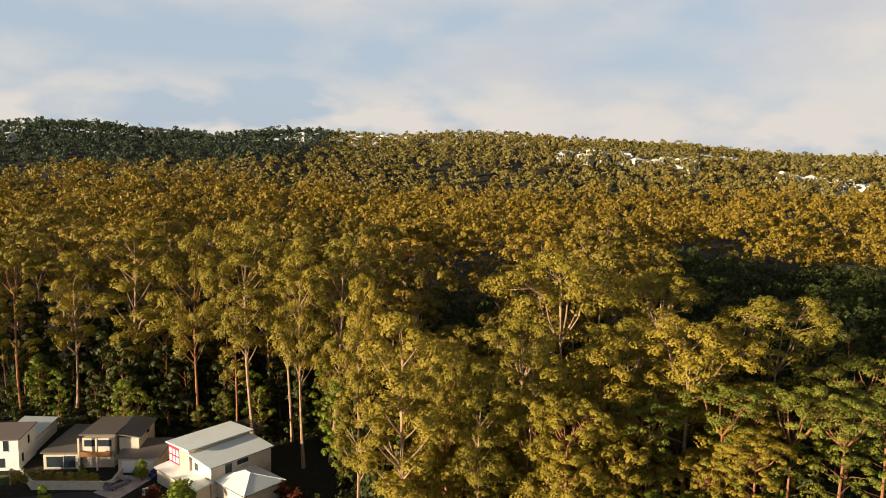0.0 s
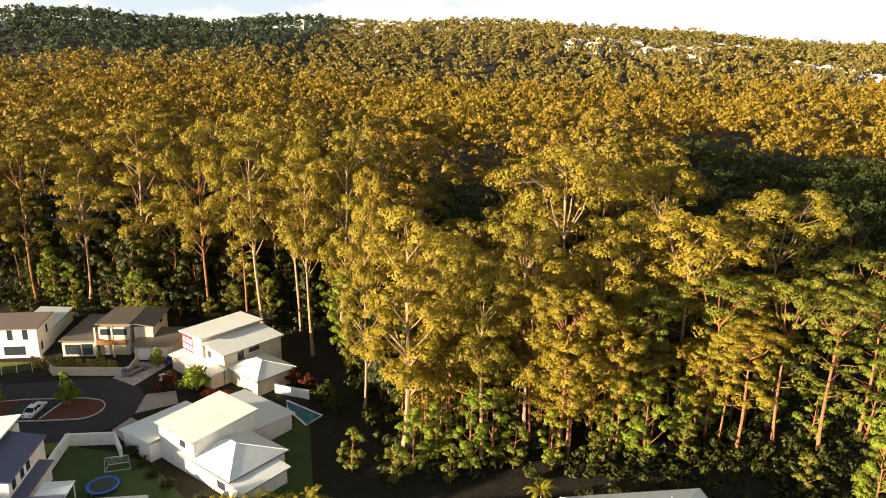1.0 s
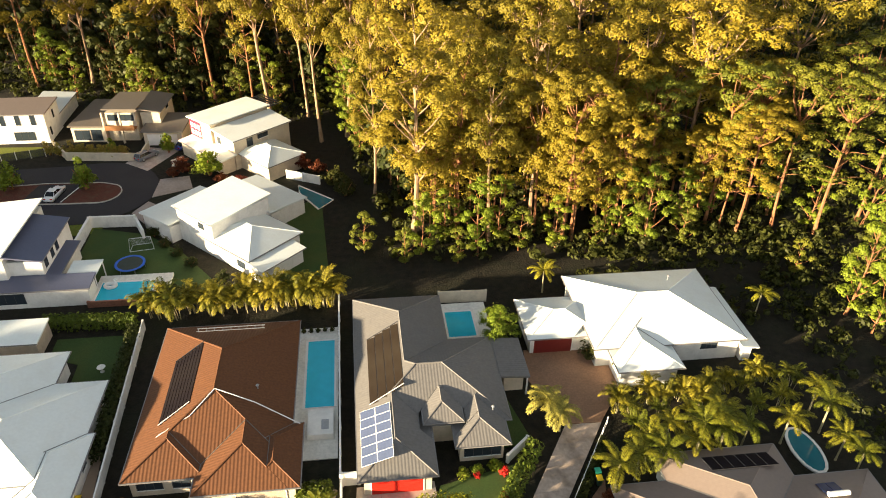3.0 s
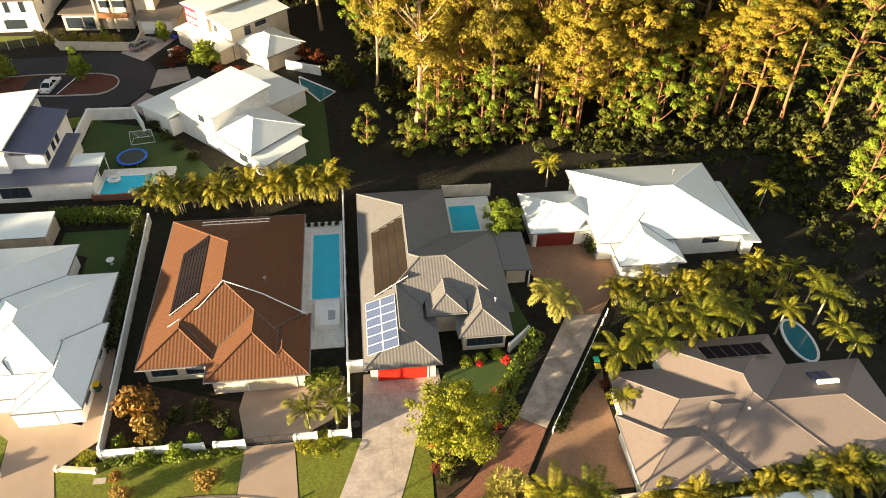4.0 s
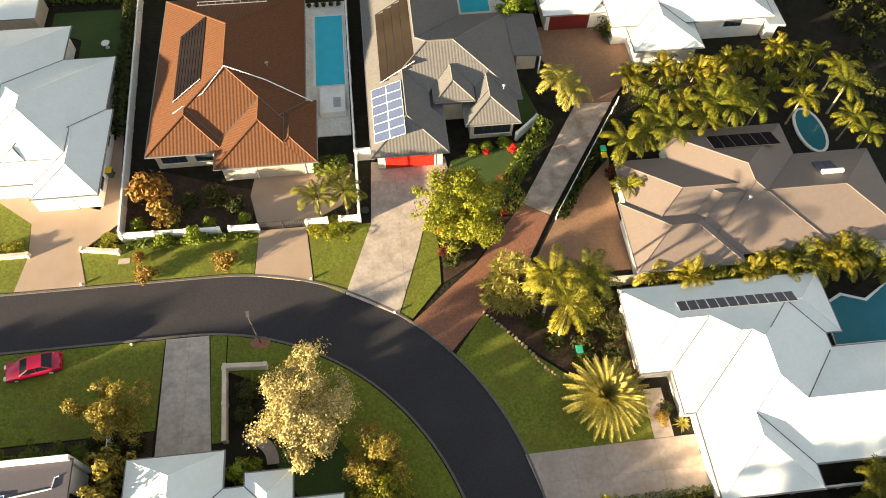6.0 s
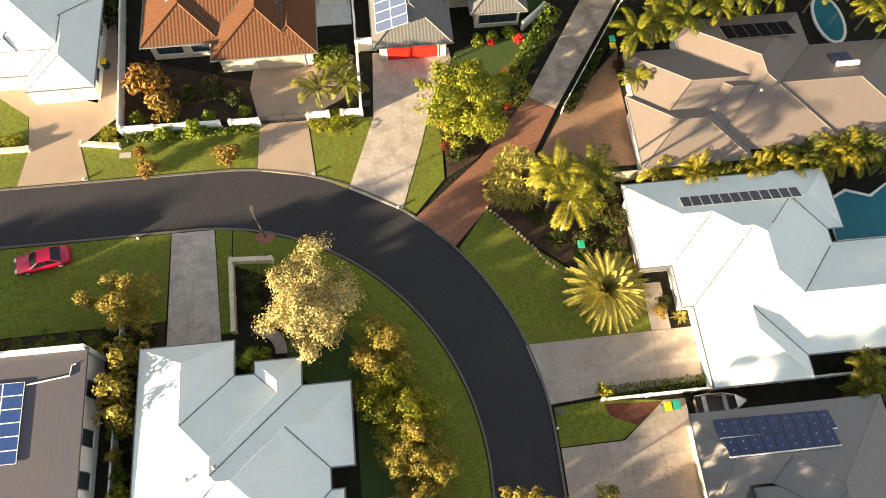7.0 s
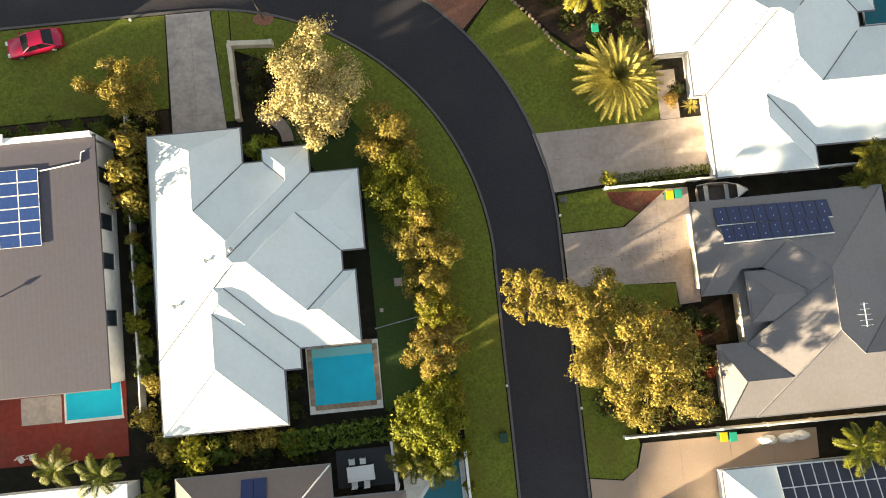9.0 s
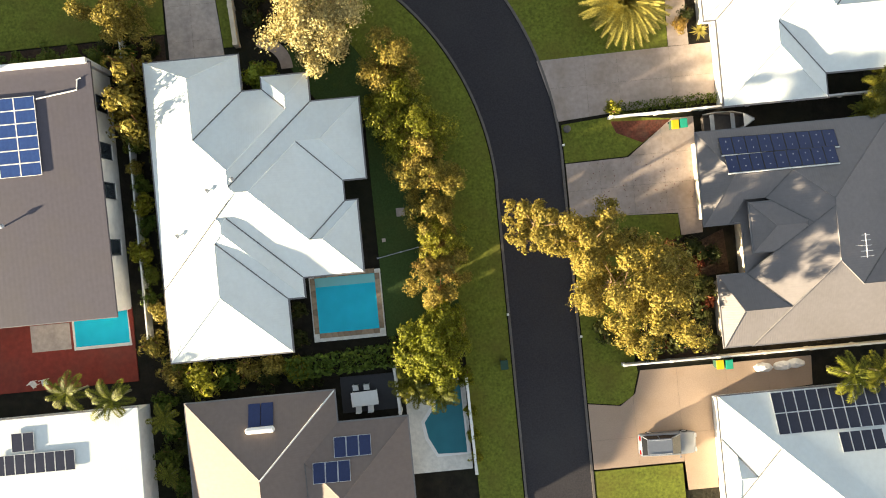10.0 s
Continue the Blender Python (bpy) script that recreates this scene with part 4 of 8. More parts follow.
jointed("driveway", [(-21.2, 28.3), (-17.4, 28.3), (-16.5, 16.5), (-21.2, 16.5)], G3, "concrete_grey", "straight pale grey concrete driveway", "driveway", (-22, -19.1, -16), (16, 19.2, 22.2, 25.2, 28.5))
sheet("path", [(-13.9, 18.3)] + arc(-13.9, 16.2, 2.9, 80, 0, 8) + [(-11.9, 16.2)] + arc(-13.9, 16.2, 1.9, 0, 80, 8), 0, G3 - 0.02, "concrete", "curved pale concrete garden path", "path")


# ---- houses of the street ----
def hse(label, cu, cv, roof, wall, blocks, **kw):
    return house(label, cu, cv, roof, wall, [(b[0] - cu, b[1] - cu, b[2] - cv, b[3] - cv, *b[4:]) for b in blocks], **kw)


hse("low white house with a many-hipped white metal roof", -14, 5, "roof_white", "wall_white",
              [(-22.3, -7.45, -1.2, 12.6, 2.9), (-22.3, -9.45, -1.2, 13.9, 2.9), (-22.3, -14.8, -1.2, 16.85, 2.9, "", 20, 0.5), (-13.1, -9.45, 8.0, 14.9, 2.9), (-16.0, -5.58, 6.2, 12.6, 2.9),
               (-16.0, -6.47, -1.2, 4.48, 2.9), (-22.3, -11.3, -2.78, 9.0, 2.9), (-22.3, -12.65, -7.0, 12.0, 2.9)], slope=20)
house_b = hse("low house with a flat grey roof and white walls", -36, 7, "roof_flat", "wall_white",
              [(-46.0, -26.0, -2.9, 17.2, 3.5, "+n", 0.5)], inset=0.35)
hse("house with a plain white skillion roof", -35, -16, "roof_white", "wall_white", [(-45.0, -25.2, -24.0, -10.2, 3.3, "+s", 0.7)], inset=0.4)
hse("house with a taupe hipped roof and white ridge caps", -12, -17, "roof_taupe", "wall_cream",
              [(-21.6, -9.7, -26.0, -10.4, 2.9), (-15.0, -4.1, -26.0, -13.0, 2.9)], slope=20)
hse("large white house with a hipped white metal roof", 29, 19, "roof_white", "wall_white",
              [(19.6, 38.05, 21.8, 27.7, 3.0), (19.6, 30.0, 19.75, 27.7, 3.0), (22.33, 36.6, 16.0, 27.7, 3.0), (23.3, 36.6, 11.0, 27.7, 3.0), (25.0, 48.0, 11.0, 20.4, 3.0),
               (23.3, 31.5, 9.1, 20.0, 3.0)], slope=20)
hse("house with a grey hipped roof and cream walls", 28, -1, "roof_slate", "wall_cream",
              [(23.85, 36.3, -10.0, 7.2, 2.9), (20.85, 34.0, -0.2, 7.2, 2.9, "", 21, 0.6), (21.56, 31.0, -9.95, -4.3, 2.9, "", 21, 0.5), (27.0, 47.0, -10.0, -1.6, 2.9), (24.2, 29.5, -2.6, 1.2, 3.75, "", 27, 0.8)], slope=21)
hse("white house with a hipped white metal roof", 30, -22, "roof_white", "wall_white",
              [(20.55, 40.0, -32.0, -13.8, 3.0), (21.5, 30.0, -23.0, -17.4, 3.05, "w", 14)], slope=18)
house_h = hse("house with a large brown tiled hip roof", -16, 58, "roof_brown", "wall_cream",
              [(-24.2, -8.2, 48.3, 70.6, 2.7), (-17.3, -8.22, 45.2, 60.0, 2.7), (-12.4, -7.1, 45.22, 53.4, 2.7), (-24.2, -16.4, 47.4, 58.0, 2.7)], slope=21, cap=0.09)
house_i = hse("house with a grey tiled hip roof and a red garage door", 6, 60, "roof_grey", "wall_cream",
              [(-1.6, 9.6, 52.0, 74.0, 2.8), (-1.6, 14.8, 51.6, 65.05, 2.8), (-1.6, 6.2, 45.1, 60.0, 2.8), (8.4, 14.1, 48.3, 58.0, 2.8), (14.9, 18.3, 58.0, 64.8, 2.55, "+w", 0.3),
               (5.4, 9.6, 51.2, 57.5, 3.5, "", 24)], slope=21, cap=0.09)
house_j = hse("white L-shaped house with a white metal roof and maroon garage", 33, 67, "roof_white", "wall_white",
              [(26.8, 46.0, 60.9, 76.0, 3.3), (19.4, 29.0, 64.0, 72.1, 2.8), (28.6, 36.6, 57.2, 70.0, 2.9), (45.2, 47.5, 60.2, 72.6, 2.5, "+w", 0.3)], slope=17)
hse("house with a taupe metal hip roof amid palms", 35, 37, "roof_taupe", "wall_white",
              [(28.2, 41.0, 30.4, 45.3, 2.9), (22.65, 41.0, 32.0, 42.0, 2.9), (21.9, 32.0, 29.4, 37.0, 2.9), (26.0, 48.8, 30.6, 41.2, 2.9)], slope=20)
house_l = hse("white house with a pale hipped metal roof", -36, 55, "roof_white", "wall_white",
              [(-48.0, -34.5, 48.0, 67.2, 2.9), (-44.0, -28.9, 45.0, 61.8, 2.9), (-34.5, -28.2, 43.1, 54.0, 2.9), (-38.6, -34.6, 46.4, 51.4, 3.3, "", 24)], slope=19)
hse("small white shed with a flat pale roof", -43, 72, "roof_white", "wall_beige", [(-47.0, -39.2, 69.6, 74.2, 2.4, "+n", 0.3)], inset=0.2)
house_n = hse("two-storey white house with dark blue skillion roofs", -45, 87, "roof_blue", "wall_white",
              [(-47.3, -42.2, 83.0, 94.5, 5.4, "+w", 0.9), (-49.5, -36.0, 79.8, 83.2, 2.9, "+n", 0.25), (-43.0, -40.6, 83.0, 92.0, 2.9, "+w", 0.2)], inset=0.3)
hse("tall white wing with a pale skillion roof", -52, 90, "roof_white", "wall_white", [(-58.0, -46.4, 82.0, 97.5, 6.2, "+e", 1.0)], inset=0.4)

CUL = Matrix()
house_o = house("two-storey white house with stepped white metal roofs", -33.0, 94.0, "roof_white", "wall_white",
                [(-4.2, 5.0, -6.5, 4.8, 5.9, "+n", 0.5), (-11.2, -3.4, -8.2, 3.2, 2.9, "+e", 0.7), (-7.0, 5.4, 4.0, 11.6, 3.0, "+s", 0.6), (1.0, 12.8, -6.5, 3.7, 3.05, "", 17), (11.8, 15.7, -6.6, 1.6, 2.55, "+w", 0.3)],
                turn=-37, frame_of=CUL, inset=0.4)
house_p = house("two-storey pale house with a red panel and white roof", -38.2, 123.8, "roof_white", "wall_cream",
                [(-7.0, 0.5, -6.8, 6.8, 6.75, "+e", 0.35), (0.4, 7.0, -6.6, 6.6, 5.75, "+w", 0.55), (5.0, 15.0, -5.5, 3.0, 3.0, "", 18), (-6.5, 7.0, -9.5, -6.0, 2.9, "+n", 0.3)], turn=-40, frame_of=CUL, inset=0.4)
house_q = house("modern house with curved brown roofs and timber balcony", -61.0, 130.0, "roof_umber", "wall_cream",
                [(-11.0, -3.8, -4.6, 10.5, 3.0, "+s", 0.4), (-4.2, 2.2, -4.0, 7.0, 5.9, "+s", 0.7), (2.0, 6.4, -2.8, 7.0, 5.5, "+w", 0.7), (3.0, 11.0, -6.4, 2.4, 3.0, "+n", 0.3)], turn=4, frame_of=CUL, inset=0.4)
house_r = house("two-storey white house with narrow dark windows", -85.0, 127.0, "roof_taupe", "wall_white",
                [(-14.0, 9.4, -4.0, 4.2, 6.0, "+n", 0.3)], turn=8, frame_of=CUL, inset=0.3)
house("low pale garage with a white skillion roof", -80.5, 137.0, "roof_white", "wall_white", [(-3.4, 3.2, -5.6, 6.2, 3.0, "+w", 0.4)], turn=8, frame_of=CUL, inset=0.3)


# ---- vegetation ----
RNG = np.random.default_rng(7)


def fast_mesh(name, verts, faces, material):
    """A mesh from arrays of vertices and quads."""
    me = bpy.data.meshes.new(name)
    n, k = len(faces), faces.shape[1]
    me.vertices.add(len(verts))
    me.vertices.foreach_set("co", np.ascontiguousarray(verts, np.float32).ravel())
    me.loops.add(n * k)
    me.loops.foreach_set("vertex_index", np.ascontiguousarray(faces, np.int32).ravel())
    me.polygons.add(n)
    me.polygons.foreach_set("loop_start", np.arange(0, n * k, k, dtype=np.int32))
    me.update(calc_edges=True)
    me.materials.append(material)
    return me


def leaves(centres, outward, size, rng, lean=0.42, wide=0.5):
    """Kite-shaped leaf sprays at the centres, facing roughly outward."""
    n = len(centres)
    nrm = outward + lean * rng.normal(size=(n, 3))
    nrm /= np.linalg.norm(nrm, axis=1)[:, None] + 1e-9
    ref = rng.normal(size=(n, 3))
    a = np.cross(nrm, ref)
    a /= np.linalg.norm(a, axis=1)[:, None] + 1e-9
    b = np.cross(nrm, a)
    s = (size * rng.uniform(0.6, 1.4, n))[:, None]
    v = np.stack([centres - a * s, centres - b * s * wide + nrm * s * 0.15, centres + a * s, centres + b * s * wide + nrm * s * 0.15], 1)
    return v.reshape(-1, 3), np.arange(4 * n).reshape(n, 4)


def clumps(centres, radii, per, size, rng, flat=0.7):
    """Leaf sprays over the upper shells of many clumps."""
    n = len(centres)
    d = rng.normal(size=(n, per, 3))
    d[..., 2] = d[..., 2] * 0.8 + 0.35
    d /= np.linalg.norm(d, axis=2)[..., None]
    r = radii[:, None, None] * rng.uniform(0.55, 1.08, (n, per, 1))
    p = centres[:, None] + d * r * np.array([1, 1, flat])
    return leaves(p.reshape(-1, 3), d.reshape(-1, 3), size, rng, 0.24)


def gum_tree(seed, height, spread, per, n_lobe, leaf, leaf_m, bark_m, base=0.45, sides=6, top_wide=0.75, inner=9, clump=0.15, twigs=4, loose=0.0, fuzz=0.68, lean=0.17):
    """Trunk and limbs, and a crown of billowing lobes, each a dome of leaf clumps: two meshes."""
    rng = np.random.default_rng(seed)
    bm = bmesh.new()
    tilt = rng.normal(0, 0.02, 2)
    top = height * 0.84
    trunk = [(tilt[0] * h + 0.012 * height * math.sin(5 * h / height + seed), tilt[1] * h + 0.012 * height * math.cos(4 * h / height + seed), h) for h in np.linspace(0, top, 9)]
    r0 = height * 0.009 + 0.05
    tube(bm, trunk, [r0 * (1.3 if k == 0 else 1 - 0.095 * k) for k in range(9)], sides)
    C, R, D = [], [], []
    for k in range(n_lobe):
        f = base + (1 - base) * ((k + rng.uniform(0.1, 0.9)) / n_lobe)
        prof = max(0.25, 1 - abs(f - top_wide) / 0.55) if f < top_wide else max(0.2, 1 - ((f - top_wide) / (1.02 - top_wide)) ** 2)
        ang = 2.399 * k + rng.uniform(-0.5, 0.5)
        rad = spread * prof * rng.uniform(0.45, 0.8 + loose)
        lr = spread * rng.uniform(0.26 - 0.4 * loose, 0.42 - 0.3 * loose)
        tz = f * height - lr * 0.45
        tr = np.array([np.interp(tz * 0.86, np.linspace(0, top, 9), [q[i] for q in trunk]) for i in range(2)])
        c = np.array([tr[0] + math.cos(ang) * rad, tr[1] + math.sin(ang) * rad, tz])
        a = np.array([tr[0], tr[1], max(tz - rad * rng.uniform(0.6, 1.0) - 0.05 * height, base * height * 0.8)])
        mid = (a + c) / 2 + np.array([0, 0, -0.06 * rad])
        r = r0 * 0.38 * (1.15 - 0.6 * f)
        tube(bm, [tuple(a), tuple(mid), tuple(c)], [r * 1.2, r * 0.85, r * 0.35], 5)
        d = rng.normal(size=(inner, 3))
        d[:, 2] = np.abs(d[:, 2]) * 1.1 - 0.25
        d /= np.linalg.norm(d, axis=1)[:, None]
        tips = c + d * lr * rng.uniform(0.75, 1.05, (inner, 1)) * np.array([1, 1, 0.72])
        for q in tips[:twigs]:
            tube(bm, [tuple(c), tuple((c + q) / 2 + np.array([0, 0, -0.1])), tuple(q)], [r * 0.4, r * 0.25, r * 0.12], 4)
        C.append(tips)
        D.append(d)
        R.append(rng.uniform(0.75, 1.35, inner) * spread * clump)
    C, R, D = np.concatenate(C), np.concatenate(R), np.concatenate(D)
    n = len(C)
    w = rng.normal(size=(n, per, 3))
    w[..., 2] = w[..., 2] * 0.75 + 0.45
    w /= np.linalg.norm(w, axis=2)[..., None]
    p = C[:, None] + w * R[:, None, None] * rng.uniform(fuzz, 1.05, (n, per, 1)) * np.array([1, 1, 0.75])
    out = w + 0.5 * D[:, None]
    v, f = leaves(p.reshape(-1, 3), out.reshape(-1, 3), leaf, rng, lean, 0.55)
    return mesh_of("trunk", bm, bark_m), fast_mesh("crown", v, f, leaf_m)


def shrub(seed, width, height, per, n_clump, leaf, leaf_m, bark_m, stem=0.25):
    rng = np.random.default_rng(seed)
    bm = bmesh.new()
    n = 3
    for k in range(n):
        a = 2 * math.pi * k / n + seed
        tube(bm, [(0.06 * math.cos(a), 0.06 * math.sin(a), 0), (0.2 * width * math.cos(a), 0.2 * width * math.sin(a), height * 0.45), (0.32 * width * math.cos(a + 0.4), 0.32 * width * math.sin(a + 0.4), height * 0.75)],
             [0.03 * height, 0.02 * height, 0.01 * height], 5)
    d = rng.normal(size=(n_clump, 3))
    d[:, 2] = np.abs(d[:, 2])
    d /= np.linalg.norm(d, axis=1)[:, None]
    c = d * rng.uniform(0.35, 0.85, (n_clump, 1)) * np.array([width / 2, width / 2, height * (1 - stem)]) + np.array([0, 0, height * stem])
    c *= 1 + 0.15 * rng.normal(size=(n_clump, 1))
    c[:, 2] = np.abs(c[:, 2])
    v, f = clumps(c, rng.uniform(0.12, 0.22, n_clump) * width, per, leaf, rng, 0.8)
    return mesh_of("stem", bm, bark_m), fast_mesh("crown", v, f, leaf_m)


def palm(seed, height, n_frond, length, leaf_m, bark_m, stems=1, droop=1.0, arch=0.6):
    """A feather palm: ringed stems and arching fronds with rows of leaflets."""
    rng = np.random.default_rng(seed)
    bm = bmesh.new()
    V, F = [], []
    for s in range(stems):
        a0 = rng.uniform(0, 6.28)
        off = np.array([math.cos(a0), math.sin(a0), 0]) * (0.0 if stems == 1 else rng.uniform(0.2, 0.7))
        h = height * (1 if stems == 1 else rng.uniform(0.6, 1.0))
        lean = np.array([math.cos(a0), math.sin(a0), 0]) * (0.03 if stems == 1 else 0.14) * h
        pts = [tuple(off + lean * t ** 1.5 + np.array([0, 0, h * t])) for t in np.linspace(0, 1, 7)]
        r = 0.11 if stems == 1 else 0.06
        tube(bm, pts, [r * 1.35, r, r * 0.95, r * 0.9, r * 0.9, r * 0.95, r * 0.6], 7)
        top = np.array(pts[-1])
        for k in range(n_frond):
            az = 2.4 * k + rng.uniform(-0.3, 0.3)
            up = arch + 0.75 * rng.uniform(-0.6, 0.8)
            L = length * rng.uniform(0.75, 1.1)
            d0 = np.array([math.cos(az) * math.cos(up), math.sin(az) * math.cos(up), math.sin(up)])
            p, mids = top.copy(), []
            d = d0.copy()
            for j in range(9):
                mids.append(p.copy())
                p = p + d * L / 9
                d = d + np.array([0, 0, -0.17 * droop * (0.6 + 0.12 * j)])
                d /= np.linalg.norm(d)
            mids.append(p)
            for j in range(9):
                a, b = mids[j], mids[j + 1]
                t = (b - a) / (np.linalg.norm(b - a) + 1e-9)
                side = np.cross(t, [0, 0, 1.0])
                side /= np.linalg.norm(side) + 1e-9
                w = L * 0.21 * (1 - 0.07 * abs(j - 3)) * (0.45 if j == 0 else 1) * (0.6 if j == 8 else 1)
                up_v = np.cross(side, t)
                for sg in (-1, 1):
                    for q in (0.1, 0.43, 0.77):
                        base = a + (b - a) * q
                        tip = base + side * sg * w + t * w * 0.55 - up_v * w * 0.28 * rng.uniform(0.5, 1.3)
                        mid = (base + tip) / 2 + up_v * w * 0.06
                        wd = t * L * 0.019
                        n0 = len(V)
                        V += [base, mid - wd, tip, mid + wd]
                        F.append([n0, n0 + 1, n0 + 2, n0 + 3])
                n0 = len(V)
                th = side * 0.018
                V += [a - th, a + th, b + th, b - th]
                F.append([n0, n0 + 1, n0 + 2, n0 + 3])
    return mesh_of("stem", bm, bark_m), fast_mesh("fronds", np.array(V), np.array(F), leaf_m)


def plant(meshes, name, label, category, u, v, scale=1.0, turn=0.0, group="", part_names=("trunk", "crown"), frame_of=EST, z=0.0, squash=1.0):
    t = new(name)
    t.empty_display_size = 0.2
    t.matrix_world = frame_of @ pose(u, v, z, 0, 0, turn) @ Matrix.Diagonal((scale, scale, scale * squash, 1))
    tagged(t, label, category, group)
    for n, me in zip(part_names, meshes):
        again(n, me, t)
    return t


# the forest: near trees one by one, the far woods as one mass
def dome_tree(seed, height, spread, n, per, leaf, leaf_m, bark_m, flat=0.62, sides=6, clump=0.19, twigs=True, skirt=0):
    """A broad gum: a forked trunk under a billowing dome of leaf clumps, open below."""
    rng = np.random.default_rng(seed)
    bm = bmesh.new()
    fork = height - spread * 1.35
    lean = rng.normal(0, 0.025, 2)
    trunk = [(lean[0] * h + 0.01 * height * math.sin(5 * h / height + seed), lean[1] * h + 0.01 * height * math.cos(4 * h / height + seed), h) for h in np.linspace(0, fork, 7)]
    r0 = height * 0.008 + 0.06
    tube(bm, trunk, [r0 * (1.3 if k == 0 else 1 - 0.08 * k) for k in range(7)], sides)
    top = np.array(trunk[-1])
    m = max(9, n // 6)
    k = np.arange(m)
    cz = 1 - 1.18 * (k + 0.5) / m
    az = 2.39996 * k + rng.uniform(-0.4, 0.4, m)
    rr = np.sqrt(np.maximum(0, 1 - cz ** 2))
    way = np.stack([np.cos(az) * rr, np.sin(az) * rr, cz], 1)
    base = np.array([top[0], top[1], height - spread * flat])
    lobe = base + way * (spread * rng.uniform(0.52, 0.86, m))[:, None] * np.array([1, 1, flat])
    own = k.repeat(n // m)
    n = len(own)
    d = rng.normal(size=(n, 3)) + 0.75 * way[own] + np.array([0, 0, 0.45])
    d /= np.linalg.norm(d, axis=1)[:, None]
    c = lobe[own] + d * (spread * rng.uniform(0.24, 0.36, m))[own, None] * np.array([1, 1, 0.62])
    limbs = []
    for j in range(8):
        a = 2.4 * j + rng.uniform(-0.4, 0.4)
        e = base + np.array([math.cos(a), math.sin(a), 0]) * spread * rng.uniform(0.3, 0.62) + np.array([0, 0, spread * flat * rng.uniform(0.1, 0.5)])
        m = top + (e - top) * 0.55 + np.array([math.cos(a), math.sin(a), -0.5]) * 0.06 * spread
        tube(bm, [tuple(top), tuple(m), tuple(e)], [r0 * 0.48, r0 * 0.36, r0 * 0.22], 5)
        limbs.append(e)
    limbs = np.array(limbs)
    if twigs:
        for q in c[::2]:
            e = limbs[np.argmin(((limbs - q) ** 2).sum(1))]
            tube(bm, [tuple(e), tuple((e + q) / 2 + np.array([0, 0, -0.15])), tuple(q)], [r0 * 0.2, r0 * 0.13, r0 * 0.06], 4)
    if skirt:
        g = rng.uniform(0.36, 0.82, skirt) * height
        a = rng.uniform(0, 6.283, skirt)
        q = spread * rng.uniform(0.25, 0.72, skirt)
        low = np.stack([top[0] + np.cos(a) * q, top[1] + np.sin(a) * q, g], 1)
        for e in low[::3]:
            tube(bm, [(top[0], top[1], e[2] - 1.5), tuple((e + np.array([top[0], top[1], e[2] - 1.0])) / 2), tuple(e)], [r0 * 0.22, r0 * 0.15, r0 * 0.07], 4)
        c, d = np.concatenate([c, low]), np.concatenate([d, np.stack([np.cos(a), np.sin(a), 0.3 + 0 * a], 1)])
        n += skirt
    R = rng.uniform(0.62, 1.15, n) * spread * clump
    w = rng.normal(size=(n, per, 3))
    w[..., 2] = w[..., 2] * 0.8 + 0.42
    w /= np.linalg.norm(w, axis=2)[..., None]
    p = c[:, None] + w * R[:, None, None] * rng.uniform(0.78, 1.05, (n, per, 1)) * np.array([1, 1, 0.62])
    out = w + 0.35 * d[:, None]
    v, f = leaves(p.reshape(-1, 3), out.reshape(-1, 3), leaf, rng, 0.17, 0.55)
    return mesh_of("trunk", bm, bark_m), fast_mesh("crown", v, f, leaf_m)


GUMS = [gum_tree(11 + k, h, s, 68, n + 3, 0.20, M["leaf_gum"], M[b], base, 6, tw, 12, 0.13, 4, 0.14, 0.74) for k, (h, s, n, b, base, tw) in enumerate(
    [(40, 8.0, 16, "bark_pale", 0.46, 0.78), (36, 8.5, 15, "bark_red", 0.42, 0.7), (42, 7.0, 18, "bark_pale", 0.34, 0.66)])]
GUMS += [dome_tree(31 + k, h, s, 96, 96, 0.205, M["leaf_gum"], M[b], clump=0.158, skirt=54) for k, (h, s, b) in enumerate([(34, 9.5, "bark_pale"), (38, 7.5, "bark_red"), (36, 8.5, "bark_pale")])]
GREENS = [gum_tree(41 + k, h, s, 38, n, 0.155, M[lm], M["bark_red"], base, 5, 0.5, 10, 0.15, 0, 0.24, 0.4) for k, (h, s, n, base, lm) in enumerate(
    [(13, 3.4, 15, 0.1, "leaf_fresh"), (10, 3.2, 13, 0.08, "leaf_green"), (17, 3.6, 16, 0.14, "leaf_fresh")])]
MIDS = [dome_tree(71 + k, h, s, 66, 36, 0.38, M["leaf_far"], M["bark_pale"], 0.6, 5, 0.17, True, 22) for k, (h, s) in enumerate([(34, 8.0), (31, 9.0), (36, 7.0), (29, 8.5)])]
# gums for the forest's right side; darker green stands in for shade there
OPEN = [dome_tree(35 + k, h, s, 72, 80, 0.19, M["leaf_green"], M["bark_red"], clump=0.15, skirt=46) for k, (h, s) in enumerate([(32, 8.5), (35, 7.5)])]
HALF = [dome_tree(61 + k, h, s, 56, 52, 0.30, M["leaf_gum"], M["bark_red"], clump=0.18, skirt=30) for k, (h, s) in enumerate([(33, 9.0), (37, 8.0)])]
# understorey crowns: the shade between tall trees is put into dark leaves
DARKS = [gum_tree(91 + k, h, s, 11, n, 0.62, M["leaf_dark_shade"], M["bark_red"], 0.25, 5, 0.65, 8, 0.2, 0, 0.2) for k, (h, s, n) in enumerate([(20, 4.5, 12), (24, 5.0, 13)])]


def forest_edge(x):
    """Where the forest begins, in y, for an x."""
    if x < -75:
        return 150 - 0.15 * (x + 75)
    if x < -22:
        return 143
    if x < -8:
        return 143 - (x + 22) / 14 * 46
    if x < 20:
        return 92
    return 92 + (x - 20) * 0.22


